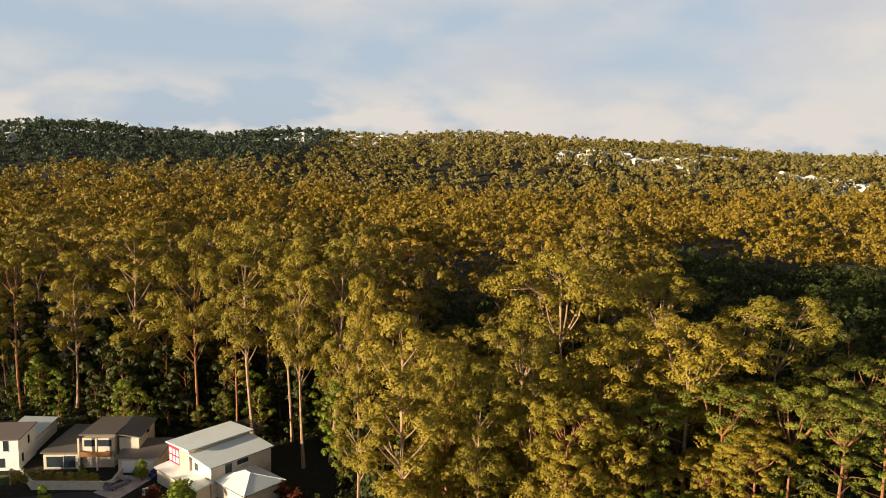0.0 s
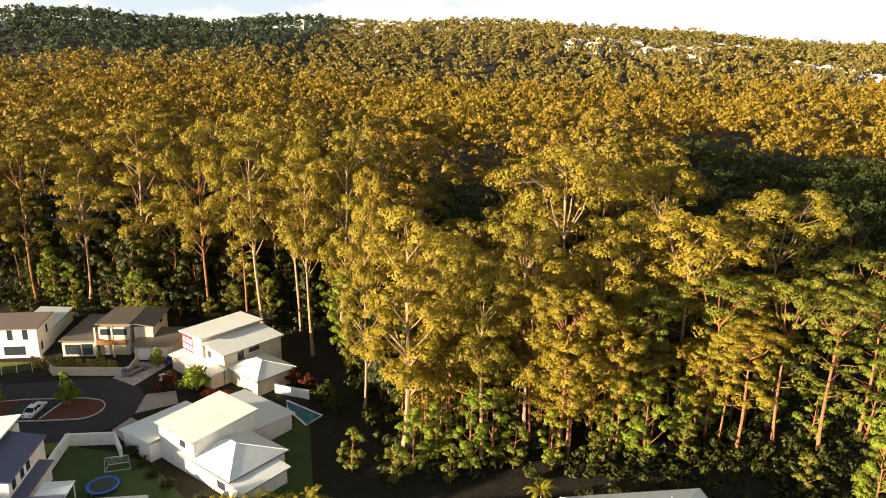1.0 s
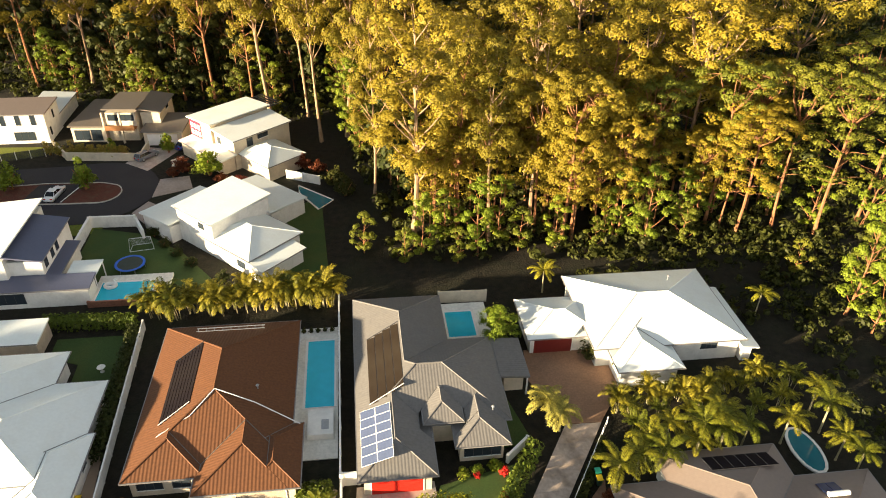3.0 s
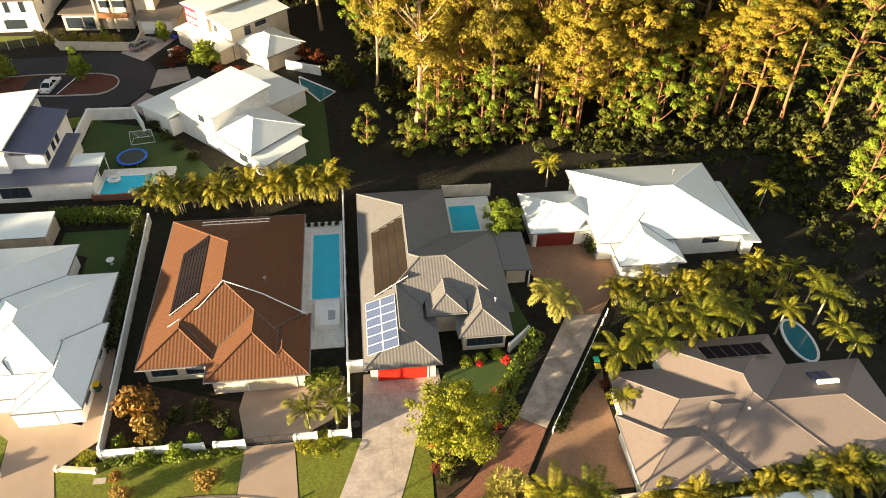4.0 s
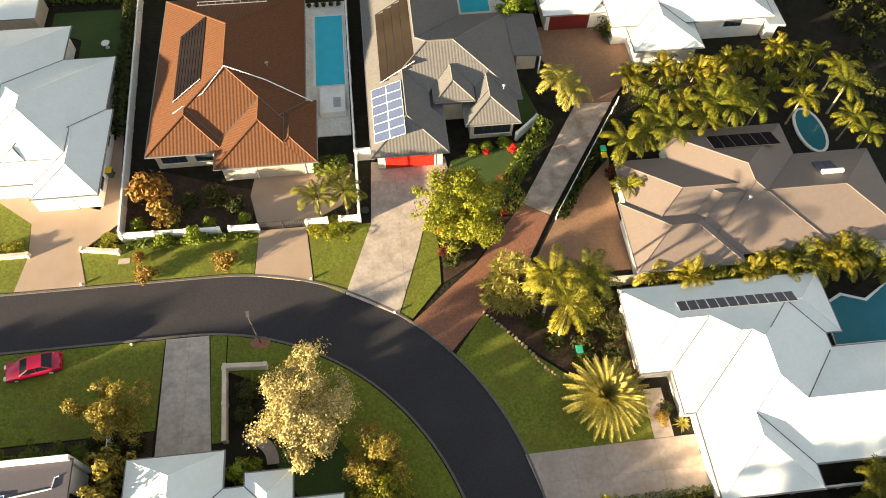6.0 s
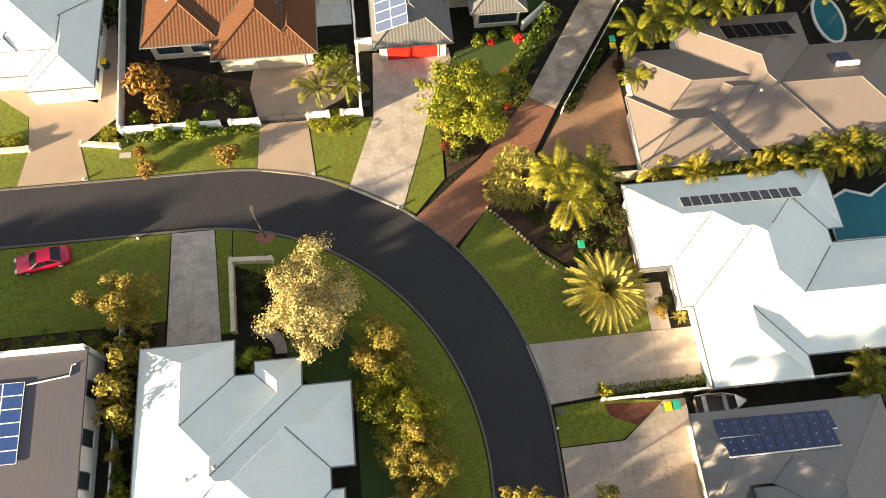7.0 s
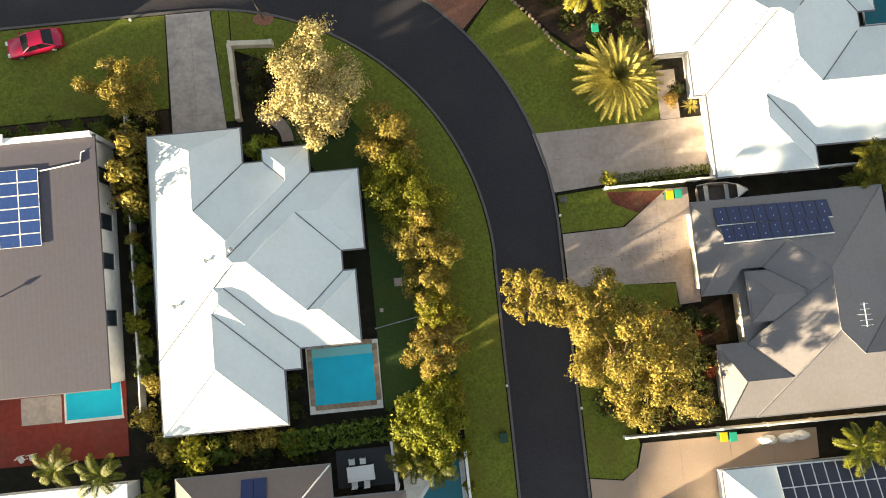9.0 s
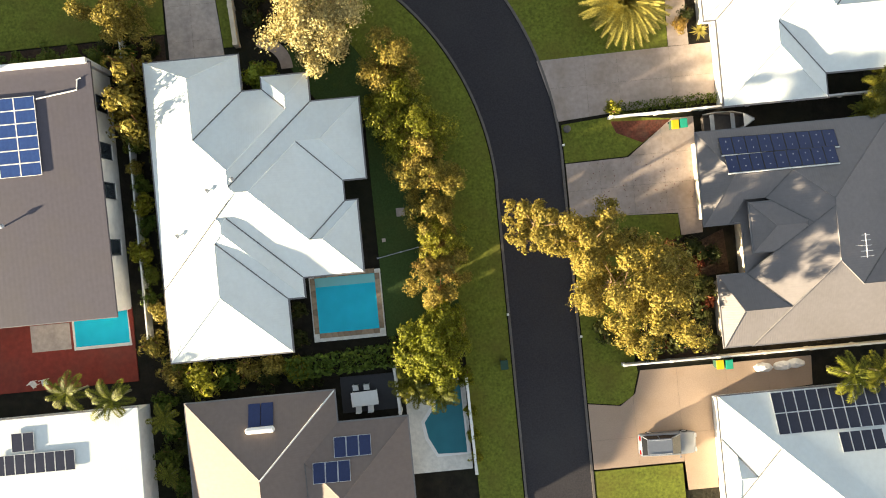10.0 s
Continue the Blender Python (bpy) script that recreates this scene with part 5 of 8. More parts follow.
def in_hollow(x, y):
    """Low hollows between the tall stands, where shade is put into leaf colours."""
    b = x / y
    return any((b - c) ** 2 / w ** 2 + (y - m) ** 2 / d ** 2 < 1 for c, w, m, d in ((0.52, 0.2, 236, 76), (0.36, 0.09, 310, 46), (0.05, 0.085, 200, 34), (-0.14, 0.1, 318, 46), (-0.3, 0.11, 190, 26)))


def under_view(x, y, h):
    """Height capped to fit the camera's view of the middle hollow behind."""
    return min(h, 59 - 0.245 * y) if -0.05 < x / y < 0.12 and y < 200 else h


def scatter(y0, y1, gap, rng, wedge=0.72, pad=18, hole=-0.28):
    out, y = [], y0
    while y < y1:
        half = wedge * y + pad
        x = -half + rng.uniform(0, gap)
        while x < half:
            px, py = x + rng.uniform(-0.4, 0.4) * gap, y + rng.uniform(-0.4, 0.4) * gap
            if py > forest_edge(px) and noise.noise(Vector((px / 42.0, py / 42.0, 3.7))) > hole and not in_hollow(px, py):
                out.append((px, py))
            x += gap
        y += gap * 0.9
    return out


# the tall trees of the forest's face: bearing as x per metre of y, distance, height, crown radius, shape
FACE = [(-0.050, 92, 39, 7.6, 2), (-0.146, 130, 44, 6.6, 2), (-0.186, 128, 43, 6.4, 0), (-0.262, 138, 45, 8.6, 0), (-0.425, 150, 44, 9.0, 2), (-0.598, 152, 37, 6.0, 4), (-0.098, 120, 38, 5.2, 1),
        (0.188, 125, 41.5, 12.0, 3), (0.330, 134, 38.5, 8.6, 5), (0.505, 122, 35.5, 10.4, 3), (0.080, 93, 31, 5.2, 0), (0.150, 96, 33, 6.0, 2), (0.246, 102, 33, 7.4, 1), (0.385, 104, 34.5, 9.6, 5), (0.436, 99, 27, 6.2, 7),
        (0.545, 99, 27, 7.2, 6), (0.62, 97, 26, 6.4, 7), (0.205, 92, 27, 5.4, 4), (0.030, 97, 30, 5.2, 1), (-0.206, 140, 41, 6.6, 0), (-0.342, 146, 43, 7.6, 1), (-0.518, 154, 36, 7.2, 0),
        (-0.286, 142, 32, 5.2, 4), (-0.110, 104, 33, 4.8, 2), (0.290, 113, 33, 7.0, 5), (0.130, 112, 33, 6.0, 5), (-0.66, 158, 36, 7.0, 2), (0.62, 114, 28, 8.5, 6), (0.68, 100, 26, 6.5, 7), (0.325, 98, 25, 5.2, 7),
        (0.485, 96, 21, 5.6, 4)]
GUM_SIZE = [(40, 8.0), (36, 8.5), (42, 7.0), (34, 9.5), (38, 7.5), (36, 8.5), (32, 8.5), (35, 7.5)]
taken = []
for k, (b, y, h, r, shape) in enumerate(FACE):
    x = b * y
    hv, rv = GUM_SIZE[shape]
    sc = r / rv
    plant((GUMS + OPEN)[shape], "gum_tree", "tall eucalyptus with golden-olive crown in evening sun", "tree", x, y, sc, 47 * k, "tall gum trees of the forest edge", frame_of=CUL, squash=h / hv / sc)
    taken.append((x, y))
for n, (x, y) in enumerate(scatter(100, 166, 13.0, RNG)):
    if min((x - a) ** 2 + (y - b) ** 2 for a, b in taken) > 80 and (x < 0.25 * y or n % 2):
        kind, sc = (GUMS[int(RNG.integers(1, 6))] if y < 120 else MIDS[int(RNG.integers(0, 4))]), RNG.uniform(0.75, 1.02)
        plant(kind, "gum_tree", "tall eucalyptus deeper in the forest", "tree", x, y, sc * under_view(x, y, 34 * sc) / (34 * sc) * (0.86 if x > 0.2 * y else 1), RNG.uniform(0, 360), "tall gum trees of the forest edge", frame_of=CUL)
shade_rng = np.random.default_rng(15)
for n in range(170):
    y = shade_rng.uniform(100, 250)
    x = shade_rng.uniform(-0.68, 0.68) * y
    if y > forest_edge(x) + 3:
        plant(DARKS[int(shade_rng.integers(0, 2))], "understorey_tree", "understorey tree, shade below tall eucalypts put into its leaves", "tree", x, y, shade_rng.uniform(0.65, 1.05) * (0.8 if in_hollow(x, y) else 1), shade_rng.uniform(0, 360), "understorey trees", frame_of=CUL)
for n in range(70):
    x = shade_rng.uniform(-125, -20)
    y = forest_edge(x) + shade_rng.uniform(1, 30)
    plant(DARKS[n % 2], "understorey_tree", "understorey tree, shade below tall eucalypts put into its leaves", "tree", x, y, shade_rng.uniform(0.45, 0.85), shade_rng.uniform(0, 360), "understorey trees", frame_of=CUL)
for n in range(34):
    x = shade_rng.uniform(-2, 50)
    y = forest_edge(x) + shade_rng.uniform(2, 34)
    plant(HALF[int(shade_rng.integers(0, 2))], "gum_tree", "half-grown eucalyptus filling the forest edge", "tree", x, y, shade_rng.uniform(0.45, 0.72), shade_rng.uniform(0, 360), "half-grown gum trees", frame_of=CUL)
for n in range(14):
    x = shade_rng.uniform(-7, 24)
    y = 93 + shade_rng.uniform(0, 12)
    plant(HALF[int(shade_rng.integers(0, 2))], "gum_tree", "half-grown eucalyptus filling the forest edge", "tree", x, y, shade_rng.uniform(0.42, 0.62), shade_rng.uniform(0, 360), "half-grown gum trees", frame_of=CUL)
edge_rng = np.random.default_rng(5)
for n in range(20):
    x = edge_rng.uniform(-4, 52)
    plant(HALF[n % 2], "gum_tree", "half-grown eucalyptus filling the forest edge", "tree", x, forest_edge(x) + edge_rng.uniform(0, 7), edge_rng.uniform(0.36, 0.56), edge_rng.uniform(0, 360), "half-grown gum trees", frame_of=CUL)
for n in range(32):
    x = edge_rng.uniform(-95, 46)
    y = forest_edge(x) - edge_rng.uniform(-5, 5)
    plant(GREENS[int(edge_rng.integers(0, 3))], "young_tree", "young bright green tree at the forest edge", "tree", x, y, edge_rng.uniform(0.45, 1.05), edge_rng.uniform(0, 360), "young trees of the forest edge", frame_of=CUL)
for n, (x, y) in enumerate(scatter(166, 250, 15.0, RNG, hole=-0.4)):
    plant(MIDS[int(RNG.integers(0, 4))], "forest_tree", "eucalyptus in the middle of the forest", "tree", x, y, RNG.uniform(0.62, 1.22), RNG.uniform(0, 360), "trees inside the forest", frame_of=CUL)
# more of these trees, out of view to the west, added to cast shade
for n in range(14):
    y = shade_rng.uniform(112, 178)
    x = -0.86 * y - 10 - shade_rng.uniform(0, 30)
    plant(MIDS[int(shade_rng.integers(0, 4))], "forest_tree", "unseen eucalyptus added in the west to cast shade", "tree", x, y, shade_rng.uniform(0.9, 1.2), shade_rng.uniform(0, 360), "trees inside the forest", frame_of=CUL)


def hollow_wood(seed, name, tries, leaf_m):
    """The low canopy that fills the hollows, its shade painted as dark leaves."""
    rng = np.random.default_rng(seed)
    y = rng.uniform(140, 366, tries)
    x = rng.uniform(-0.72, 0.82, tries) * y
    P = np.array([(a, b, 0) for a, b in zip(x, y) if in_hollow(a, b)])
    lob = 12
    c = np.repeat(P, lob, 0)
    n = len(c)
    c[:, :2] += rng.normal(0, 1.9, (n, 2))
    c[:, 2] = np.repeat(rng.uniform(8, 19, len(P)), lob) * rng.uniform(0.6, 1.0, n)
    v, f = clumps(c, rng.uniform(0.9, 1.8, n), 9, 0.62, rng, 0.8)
    tagged(new(name, fast_mesh(name, v, f, M[leaf_m])), "low hollow canopy with shade put into its dark leaves", "forest", kind="stuff")


hollow_wood(51, "hollow_canopy", 4300, "leaf_dark_shade")


def far_wood(y0, y1, gap, lob, per, leaf, seed, hmin, hmax, name, leaf_m="leaf_far", hole=-0.28, where=None, bit=(0.16, 0.30)):
    """Many crowns, each a dome of leaf clumps; where picks the stretch of ground they stand on."""
    rng = np.random.default_rng(seed)
    spots = [p for p in scatter(y0, y1, gap, rng, 0.70, 30, hole) if where is None or where(*p)]
    P = np.array([(x, y, terrain(x, y)) for x, y in spots])
    n = len(P)
    h = rng.uniform(hmin, hmax, n) * (1 + 0.25 * rng.uniform(0, 1, n) ** 3) * np.array([1 + 0.25 * noise.noise(Vector((x / 60.0, y / 60.0, 9.1))) for x, y in spots])
    rad = np.repeat(gap * rng.uniform(0.3, 0.56, n), lob)
    rho, az = np.sqrt(rng.uniform(0, 1, n * lob)), rng.uniform(0, 6.283, n * lob)
    c = np.repeat(P, lob, 0)
    c[:, 0] += np.cos(az) * rho * rad
    c[:, 1] += np.sin(az) * rho * rad
    c[:, 2] += np.repeat(h, lob) - rad * 1.35 * rho ** 2 - rng.uniform(0, 0.22, n * lob) * rad
    v, f = clumps(c, rng.uniform(*bit, n * lob) * rad, per, leaf, rng, 0.72)
    ob = new(name, fast_mesh(name, v, f, M[leaf_m]))
    tagged(ob, "distant golden-green eucalyptus canopy over rolling ground", "forest", kind="stuff")
    return ob


def in_hill_shade(x, y):
    """Stretch of the western hill whose woods get shade in their leaf colour."""
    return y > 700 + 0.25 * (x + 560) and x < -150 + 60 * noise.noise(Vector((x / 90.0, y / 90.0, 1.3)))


far_wood(250, 360, 15.0, 24, 14, 0.78, 3, 19, 35, "forest_canopy", hole=-0.6)
far_wood(360, 640, 16.0, 18, 9, 1.1, 4, 16, 33, "forest_canopy", hole=-0.45)
far_wood(640, 1130, 15.0, 11, 6, 1.55, 5, 12, 17, "hill_forest", "leaf_hill", -0.5, lambda x, y: not in_hill_shade(x, y), (0.22, 0.38))
far_wood(640, 1130, 15.0, 11, 6, 1.55, 6, 12, 17, "hill_forest", "leaf_hill_shade", -0.5, in_hill_shade, (0.22, 0.38))


# ---- pools ----
def pool(label, pts, deck, water="water", paving="paver", z=0.12, m=EST, ledge=None, stones=0.0):
    """Water inside a raised coping, on a paved deck. pts: the water's outline; deck: the paved outline; stones: length of single coping stones."""
    cu, cv = sum(p[0] for p in pts) / len(pts), sum(p[1] for p in pts) / len(pts)
    t = new("swimming_pool")
    t.matrix_world = m @ pose(cu, cv, 0)
    tagged(t, label, "swimming pool", "garden pools")
    loc = [(p[0] - cu, p[1] - cv) for p in pts]
    if deck:
        part("deck", slab(bmesh.new(), [(p[0] - cu, p[1] - cv) for p in deck], 0, z), M[paving], t)
    part("water", slab(bmesh.new(), loc, 0.01, z + 0.03), M[water], t)
    if ledge:
        part("shallow_ledge", slab(bmesh.new(), [(p[0] - cu, p[1] - cv) for p in ledge], 0.01, z + 0.034), M["shallow"], t, "pale shallow ledge")
    if stones:
        bm = bmesh.new()
        box(bm, -stones / 2 + 0.01, stones / 2 - 0.01, -0.2, 0.2, 0, z + 0.07)
        me = mesh_of("coping_stone", bm, M["stone_edge"])
        for a, b in zip(loc, loc[1:] + loc[:1]):
            d = Vector((b[0] - a[0], b[1] - a[1]))
            k = max(1, round((d.length + 0.3) / stones))
            ang = math.degrees(math.atan2(d.y, d.x))
            nrm = Vector((d.y, -d.x)).normalized() * 0.2
            for i in range(k):
                c = Vector(a) + d * ((i + 0.5) / k)
                again("coping_stone", me, t, pose(c.x + nrm.x, c.y + nrm.y, 0, 0, 0, ang))
    else:
        bm = bmesh.new()
        ring = offset_line(loc + loc[:1], -0.3)[:-1]
        for i in range(len(loc)):
            j = (i + 1) % len(loc)
            slab(bm, [loc[i], loc[j], ring[j], ring[i]], 0, z + 0.06)
        bmesh.ops.remove_doubles(bm, verts=bm.verts[:], dist=0.001)
        part("coping", bm, M["trim_white" if paving == "paver" else "paver"], t)
    return t


M["shallow"] = water_mat("shallow_water", (0.22, 0.55, 0.55))


def rect(u0, u1, v0, v1):
    return [(u1, v1), (u0, v1), (u0, v0), (u1, v0)]


pool("long turquoise lap pool on a white paved deck", rect(-7.35, -4.1, 58.0, 69.4), rect(-8.5, -3.7, 50.6, 72.0))
pool("small turquoise pool behind a grey-roofed house", rect(10.4, 13.95, 68.5, 73.6), rect(9.8, 16.0, 66.0, 75.5))
pool("turquoise pool with a raised brick edge", rect(-35.9, -28.9, 80.0, 84.2), rect(-36.6, -26.8, 79.6, 86.0), z=0.5)
pool("oval teal pool among palms", [(46.2 + 1.35 * math.cos(a * 0.35), 46.4 + 2.9 * math.sin(a * 0.35)) for a in range(18)], None, "water_deep")
pool("teal pool beside a white house", [(39.0, 21.6), (47.5, 21.6), (47.5, 28.0), (43.6, 25.6), (41.4, 26.4), (39.2, 25.4)][::1], None, "water_deep")
pool("bright turquoise pool with stone coping and shallow ledge", rect(-10.9, -5.9, -6.1, -1.5), rect(-11.4, -5.4, -6.8, -1.15), ledge=rect(-10.88, -5.92, -2.25, -1.52), stones=0.55)
pool("teal pool with a curved edge and pale deck", [(0.35, -11.1), (-1.6, -11.3), (-1.9, -13.0), (-2.9, -14.3), (-2.7, -15.6), (-2.0, -17.0), (0.4, -17.1)], rect(-4.3, 0.75, -18.5, -10.9), "water_deep")
pool("turquoise pool set in a red deck", rect(-31.2, -26.7, -5.3, -2.4), rect(-38.5, -26.3, -8.6, -2.4), paving="terracotta")
sheet("patio", rect(-34.9, -31.6, -5.4, -3.2), 0, 0.13, "concrete_grey", "grey tiled patio beside the red deck", "patio")
pool("small teal pool behind a white fence", [(-18.4, 104.2), (-25.1, 109.0), (-24.2, 106.4), (-20.2, 101.2)], None, "water_deep", m=CUL)


# ---- walls and fences ----
def wall(label, a, b, h, thick=0.2, material="wall_white", cap=True, m=EST, name="garden_wall", category="wall"):
    d = Vector((b[0] - a[0], b[1] - a[1]))
    t = new(name)
    t.matrix_world = m @ pose(a[0], a[1], 0, 0, 0, math.degrees(math.atan2(d.y, d.x)))
    tagged(t, label, category, "garden walls and fences")
    L = d.length
    bm = bmesh.new()
    box(bm, 0, L, -thick / 2, thick / 2, 0, h)
    part("wall_face", bm, M[material], t)
    if cap:
        part("coping", soft_box(-0.03, L + 0.03, -thick / 2 - 0.04, thick / 2 + 0.04, h - 0.001, h + 0.06, 0.015), M["trim_white" if material == "wall_white" else material], t)
    bm = bmesh.new()
    box(bm, -0.14, 0.14, -thick / 2 - 0.06, thick / 2 + 0.06, 0, h + 0.12)
    me = mesh_of("pier", bm, M[material])
    n = max(1, round(L / 3.6))
    for k in range(n + 1):
        again("pier", me, t, pose(L * k / n, 0, 0))
    return t


def rail_fence(label, a, b, h, post="trim_white", rail="trim_white", gap=2.0, slats=0, m=EST):
    d = Vector((b[0] - a[0], b[1] - a[1]))
    t = new("fence")
    t.matrix_world = m @ pose(a[0], a[1], 0, 0, 0, math.degrees(math.atan2(d.y, d.x)))
    tagged(t, label, "fence", "garden walls and fences")
    L = d.length
    bm = bmesh.new()
    box(bm, -0.05, 0.05, -0.05, 0.05, 0, h + 0.05)
    me = mesh_of("post", bm, M[post])
    n = max(1, round(L / gap))
    for k in range(n + 1):
        again("post", me, t, pose(L * k / n, 0, 0))
    for z in (0.15, h - 0.08):
        bm = bmesh.new()
        box(bm, 0, L, -0.025, 0.025, z, z + 0.06)
        part("rail", bm, M[rail], t)
    if slats:
        bm = bmesh.new()
        box(bm, -0.035, 0.035, -0.012, 0.012, 0.1, h)
        me = mesh_of("slat", bm, M[rail])
        k = int(L / slats)
        for i in range(k):
            again("slat", me, t, pose((i + 0.5) * L / k, 0, 0))
    return t


W = "white rendered garden wall before a front garden"
for a, b in (((-26.3, 39.4), (-17.0, 39.2)), ((-15.9, 39.2), (-13.2, 39.15)), ((-8.5, 39.3), (-6.5, 39.3)), ((-5.2, 39.3), (-3.3, 39.3))):
    wall(W, a, b, 1.1, 0.25)
wall("tall pale boundary wall beside a brown-roofed house", (-26.3, 39.6), (-28.2, 74.0), 1.5, 0.1)
wall("pale boundary wall between two houses", (-3.3, 39.5), (-3.3, 47.0), 1.2, 0.16)
wall("tall pale boundary wall beside a lap pool", (-3.35, 47.2), (-3.5, 77.0), 1.7, 0.1)
wall("short wall joining house and boundary", (-3.2, 47.1), (-1.5, 47.1), 1.8, 0.16)
wall("cream back wall behind a small pool", (9.9, 76.0), (16.3, 75.8), 1.8, 0.18, "wall_cream")
wall("low pale garden wall beside a driveway", (-48.0, 38.5), (-35.0, 38.4), 0.6, 0.3, "wall_cream")
wall("low pale garden wall beside a driveway", (-30.0, 38.5), (-26.5, 37.9), 0.6, 0.3, "wall_cream")
wall("white boundary wall along a palm-lined driveway", (19.6, 29.7), (47.5, 30.2), 1.5, 0.18, "wall_cream")
wall("long pale fence beside a concrete driveway", (14.8, 9.45), (38.0, 9.5), 1.0, 0.07, "wall_white")
wall("long pale fence between two front gardens", (14.0, -11.0), (37.0, -11.15), 1.0, 0.07, "wall_white")
wall("thin white side fence between two houses", (-24.75, 19.5), (-24.75, -5.0), 1.2, 0.05)
wall("low stone-coloured front wall under a pale tree", (-15.7, 24.9), (-12.2, 24.7), 0.9, 0.35, "wall_cream")
wall("low stone-coloured front wall beside a driveway", (-15.7, 24.7), (-15.4, 18.4), 0.9, 0.3, "wall_cream")
wall("white front wall of a tiled house", (13.9, 48.2), (16.4, 50.4), 1.2, 0.2)
wall("high white yard wall", (-42.0, 92.4), (-42.0, 100.3), 1.9, 0.3)
wall("high white yard wall", (-41.8, 100.4), (-35.2, 100.3), 1.9, 0.3)
wall("high white yard wall", (-35.0, 100.1), (-33.2, 96.4), 1.6, 0.3)
wall("pale brick edge of a raised pool", (-36.5, 79.5), (-28.6, 79.5), 0.9, 0.2, "brick_paving")
wall("white wall between pool and deck", (-4.9, -9.4), (-4.75, -13.0), 1.5, 0.12)
wall("white wall along a pool and the verge", (0.9, -10.8), (1.0, -18.5), 1.3, 0.14)
wall("white wall behind a small pool", (-21.5, 110.0), (-27.5, 112.0), 1.6, 0.2, m=CUL)
for a, b in (((-73.5, 122.0), (-69.0, 117.2)), ((-68.8, 117.2), (-55.6, 117.6)), ((-55.5, 117.7), (-56.0, 122.8))):
    wall("cream front wall behind small trees", a, b, 1.5, 0.25, "wall_cream", m=CUL)
wall("white letterbox wall beside a driveway", (-49.0, 115.6), (-47.8, 117.2), 1.2, 0.3, m=CUL)
rail_fence("dark slatted front fence with white posts", (-96.0, 109.5), (-73.6, 118.6), 1.6, "trim_white", "trim_dark", 2.4, 0.1, m=CUL)
rail_fence("white post fence along a long driveway", (25.9, 52.2), (16.2, 37.6), 1.2, "trim_white", "trim_white", 1.7)
rail_fence("dark sliding gate across a driveway", (-13.1, 39.3), (-8.6, 39.35), 1.3, "trim_dark", "trim_dark", 2.2, 0.16)
rail_fence("pool fence on a side lawn", (-5.4, -0.3), (0.3, 0.7), 1.1, "steel", "steel", 1.9)


# ---- solar collectors on roofs ----
def on_slope(eave, z, slope, at):
    return z + abs(at - eave) * math.tan(radians(slope)) + 0.02


solar_array("row of twelve black solar panels on a white roof", 24.0, 24.45, on_slope(27.65, 3.0, 20, 24.45), 0, 0, -20, 12, 1, 0.885, 1.25)
solar_array("two rows of dark blue solar panels on a grey roof", 22.4, 5.15, on_slope(7.3, 2.9, 21, 5.15), -1, 0, -21, 9, 1, 1.02, 1.55, "panel_navy", "trim_dark")
solar_array("two rows of dark blue solar panels on a grey roof", 22.55, 3.68, on_slope(7.3, 2.9, 21, 3.68), 0, 0, -21, 9, 1, 0.96, 1.5, "panel_navy", "trim_dark")
solar_array("two long rows of black solar panels on a white roof", 24.65, -16.95, on_slope(-13.8, 3.0, 18, -16.95), 0, 0, -18, 11, 2, 0.92, 1.63)
solar_array("short row of black solar panels on a white roof", 29.2, -18.6, on_slope(-13.8, 3.0, 18, -18.6), 0, 0, -18, 4, 1, 0.85, 1.55)
solar_array("blue solar panels in white frames on a flat grey roof", -35.45, 8.7, 3.84, 0, 0, 1.4, 3, 6, 1.64, 1.03, "panel_blue", "trim_white")
solar_array("row of black solar panels on a white roof", -36.6, -14.5, 3.58, 0, 0, -2.9, 8, 1, 0.79, 1.6)
solar_array("pair of black solar panels on a white roof", -35.2, -12.75, 3.48, 0, 0, -2.9, 2, 1, 0.9, 1.5)
solar_array("three dark solar panels on a taupe roof", -10.0, -15.5, on_slope(-13.0, 2.9, 20, -15.5), 0, 0, -20, 3, 1, 0.98, 1.6, "panel_navy")
solar_array("three dark solar panels on a taupe roof", -11.7, -17.2, on_slope(-13.0, 2.9, 20, -17.2), 0, 0, -20, 3, 1, 0.98, 1.6, "panel_navy")
solar_array("pale blue solar panels in white frames on a tiled roof", -1.15, 46.6, on_slope(-1.6, 2.8, 21, -1.15), 0, 21, 0, 2, 6, 1.72, 1.22, "panel_sheen", "trim_white")


solar_array("black pool-heating panels on a taupe roof", 32.4, 41.6, on_slope(45.3, 2.9, 20, 41.6), 0, 0, -20, 6, 1, 1.15, 2.4, "mat_black", "trim_dark")


def solar_mat(label, u, v, z, pitch_u, strips, width, length, cells, gap, turn=0.0):
    """Long flat pool-heating strips lying on a west slope."""
    s = new("solar_heating_mat")
    s.matrix_world = EST @ pose(u, v, z, 0, -pitch_u, turn)
    tagged(s, label, "solar heater", "rooftop solar arrays")
    bm = bmesh.new()
    box(bm, 0.035, width - 0.035, 0, length, 0.02, 0.05)
    me = mesh_of("strip", bm, M[cells])
    for k in range(strips):
        again("strip", me, s, pose(k * width, gap * k, 0))
    bm = bmesh.new()
    tube(bm, [(0, 0, 0.05), (strips * width, gap * strips, 0.05)], [0.05, 0.05], 6)
    part("pipe", bm, M["trim_white"], s)
    bm = bmesh.new()
    tube(bm, [(0, length, 0.05), (strips * width, length + gap * strips, 0.05)], [0.05, 0.05], 6)
    part("pipe", bm, M["trim_dark"], s)
    return s


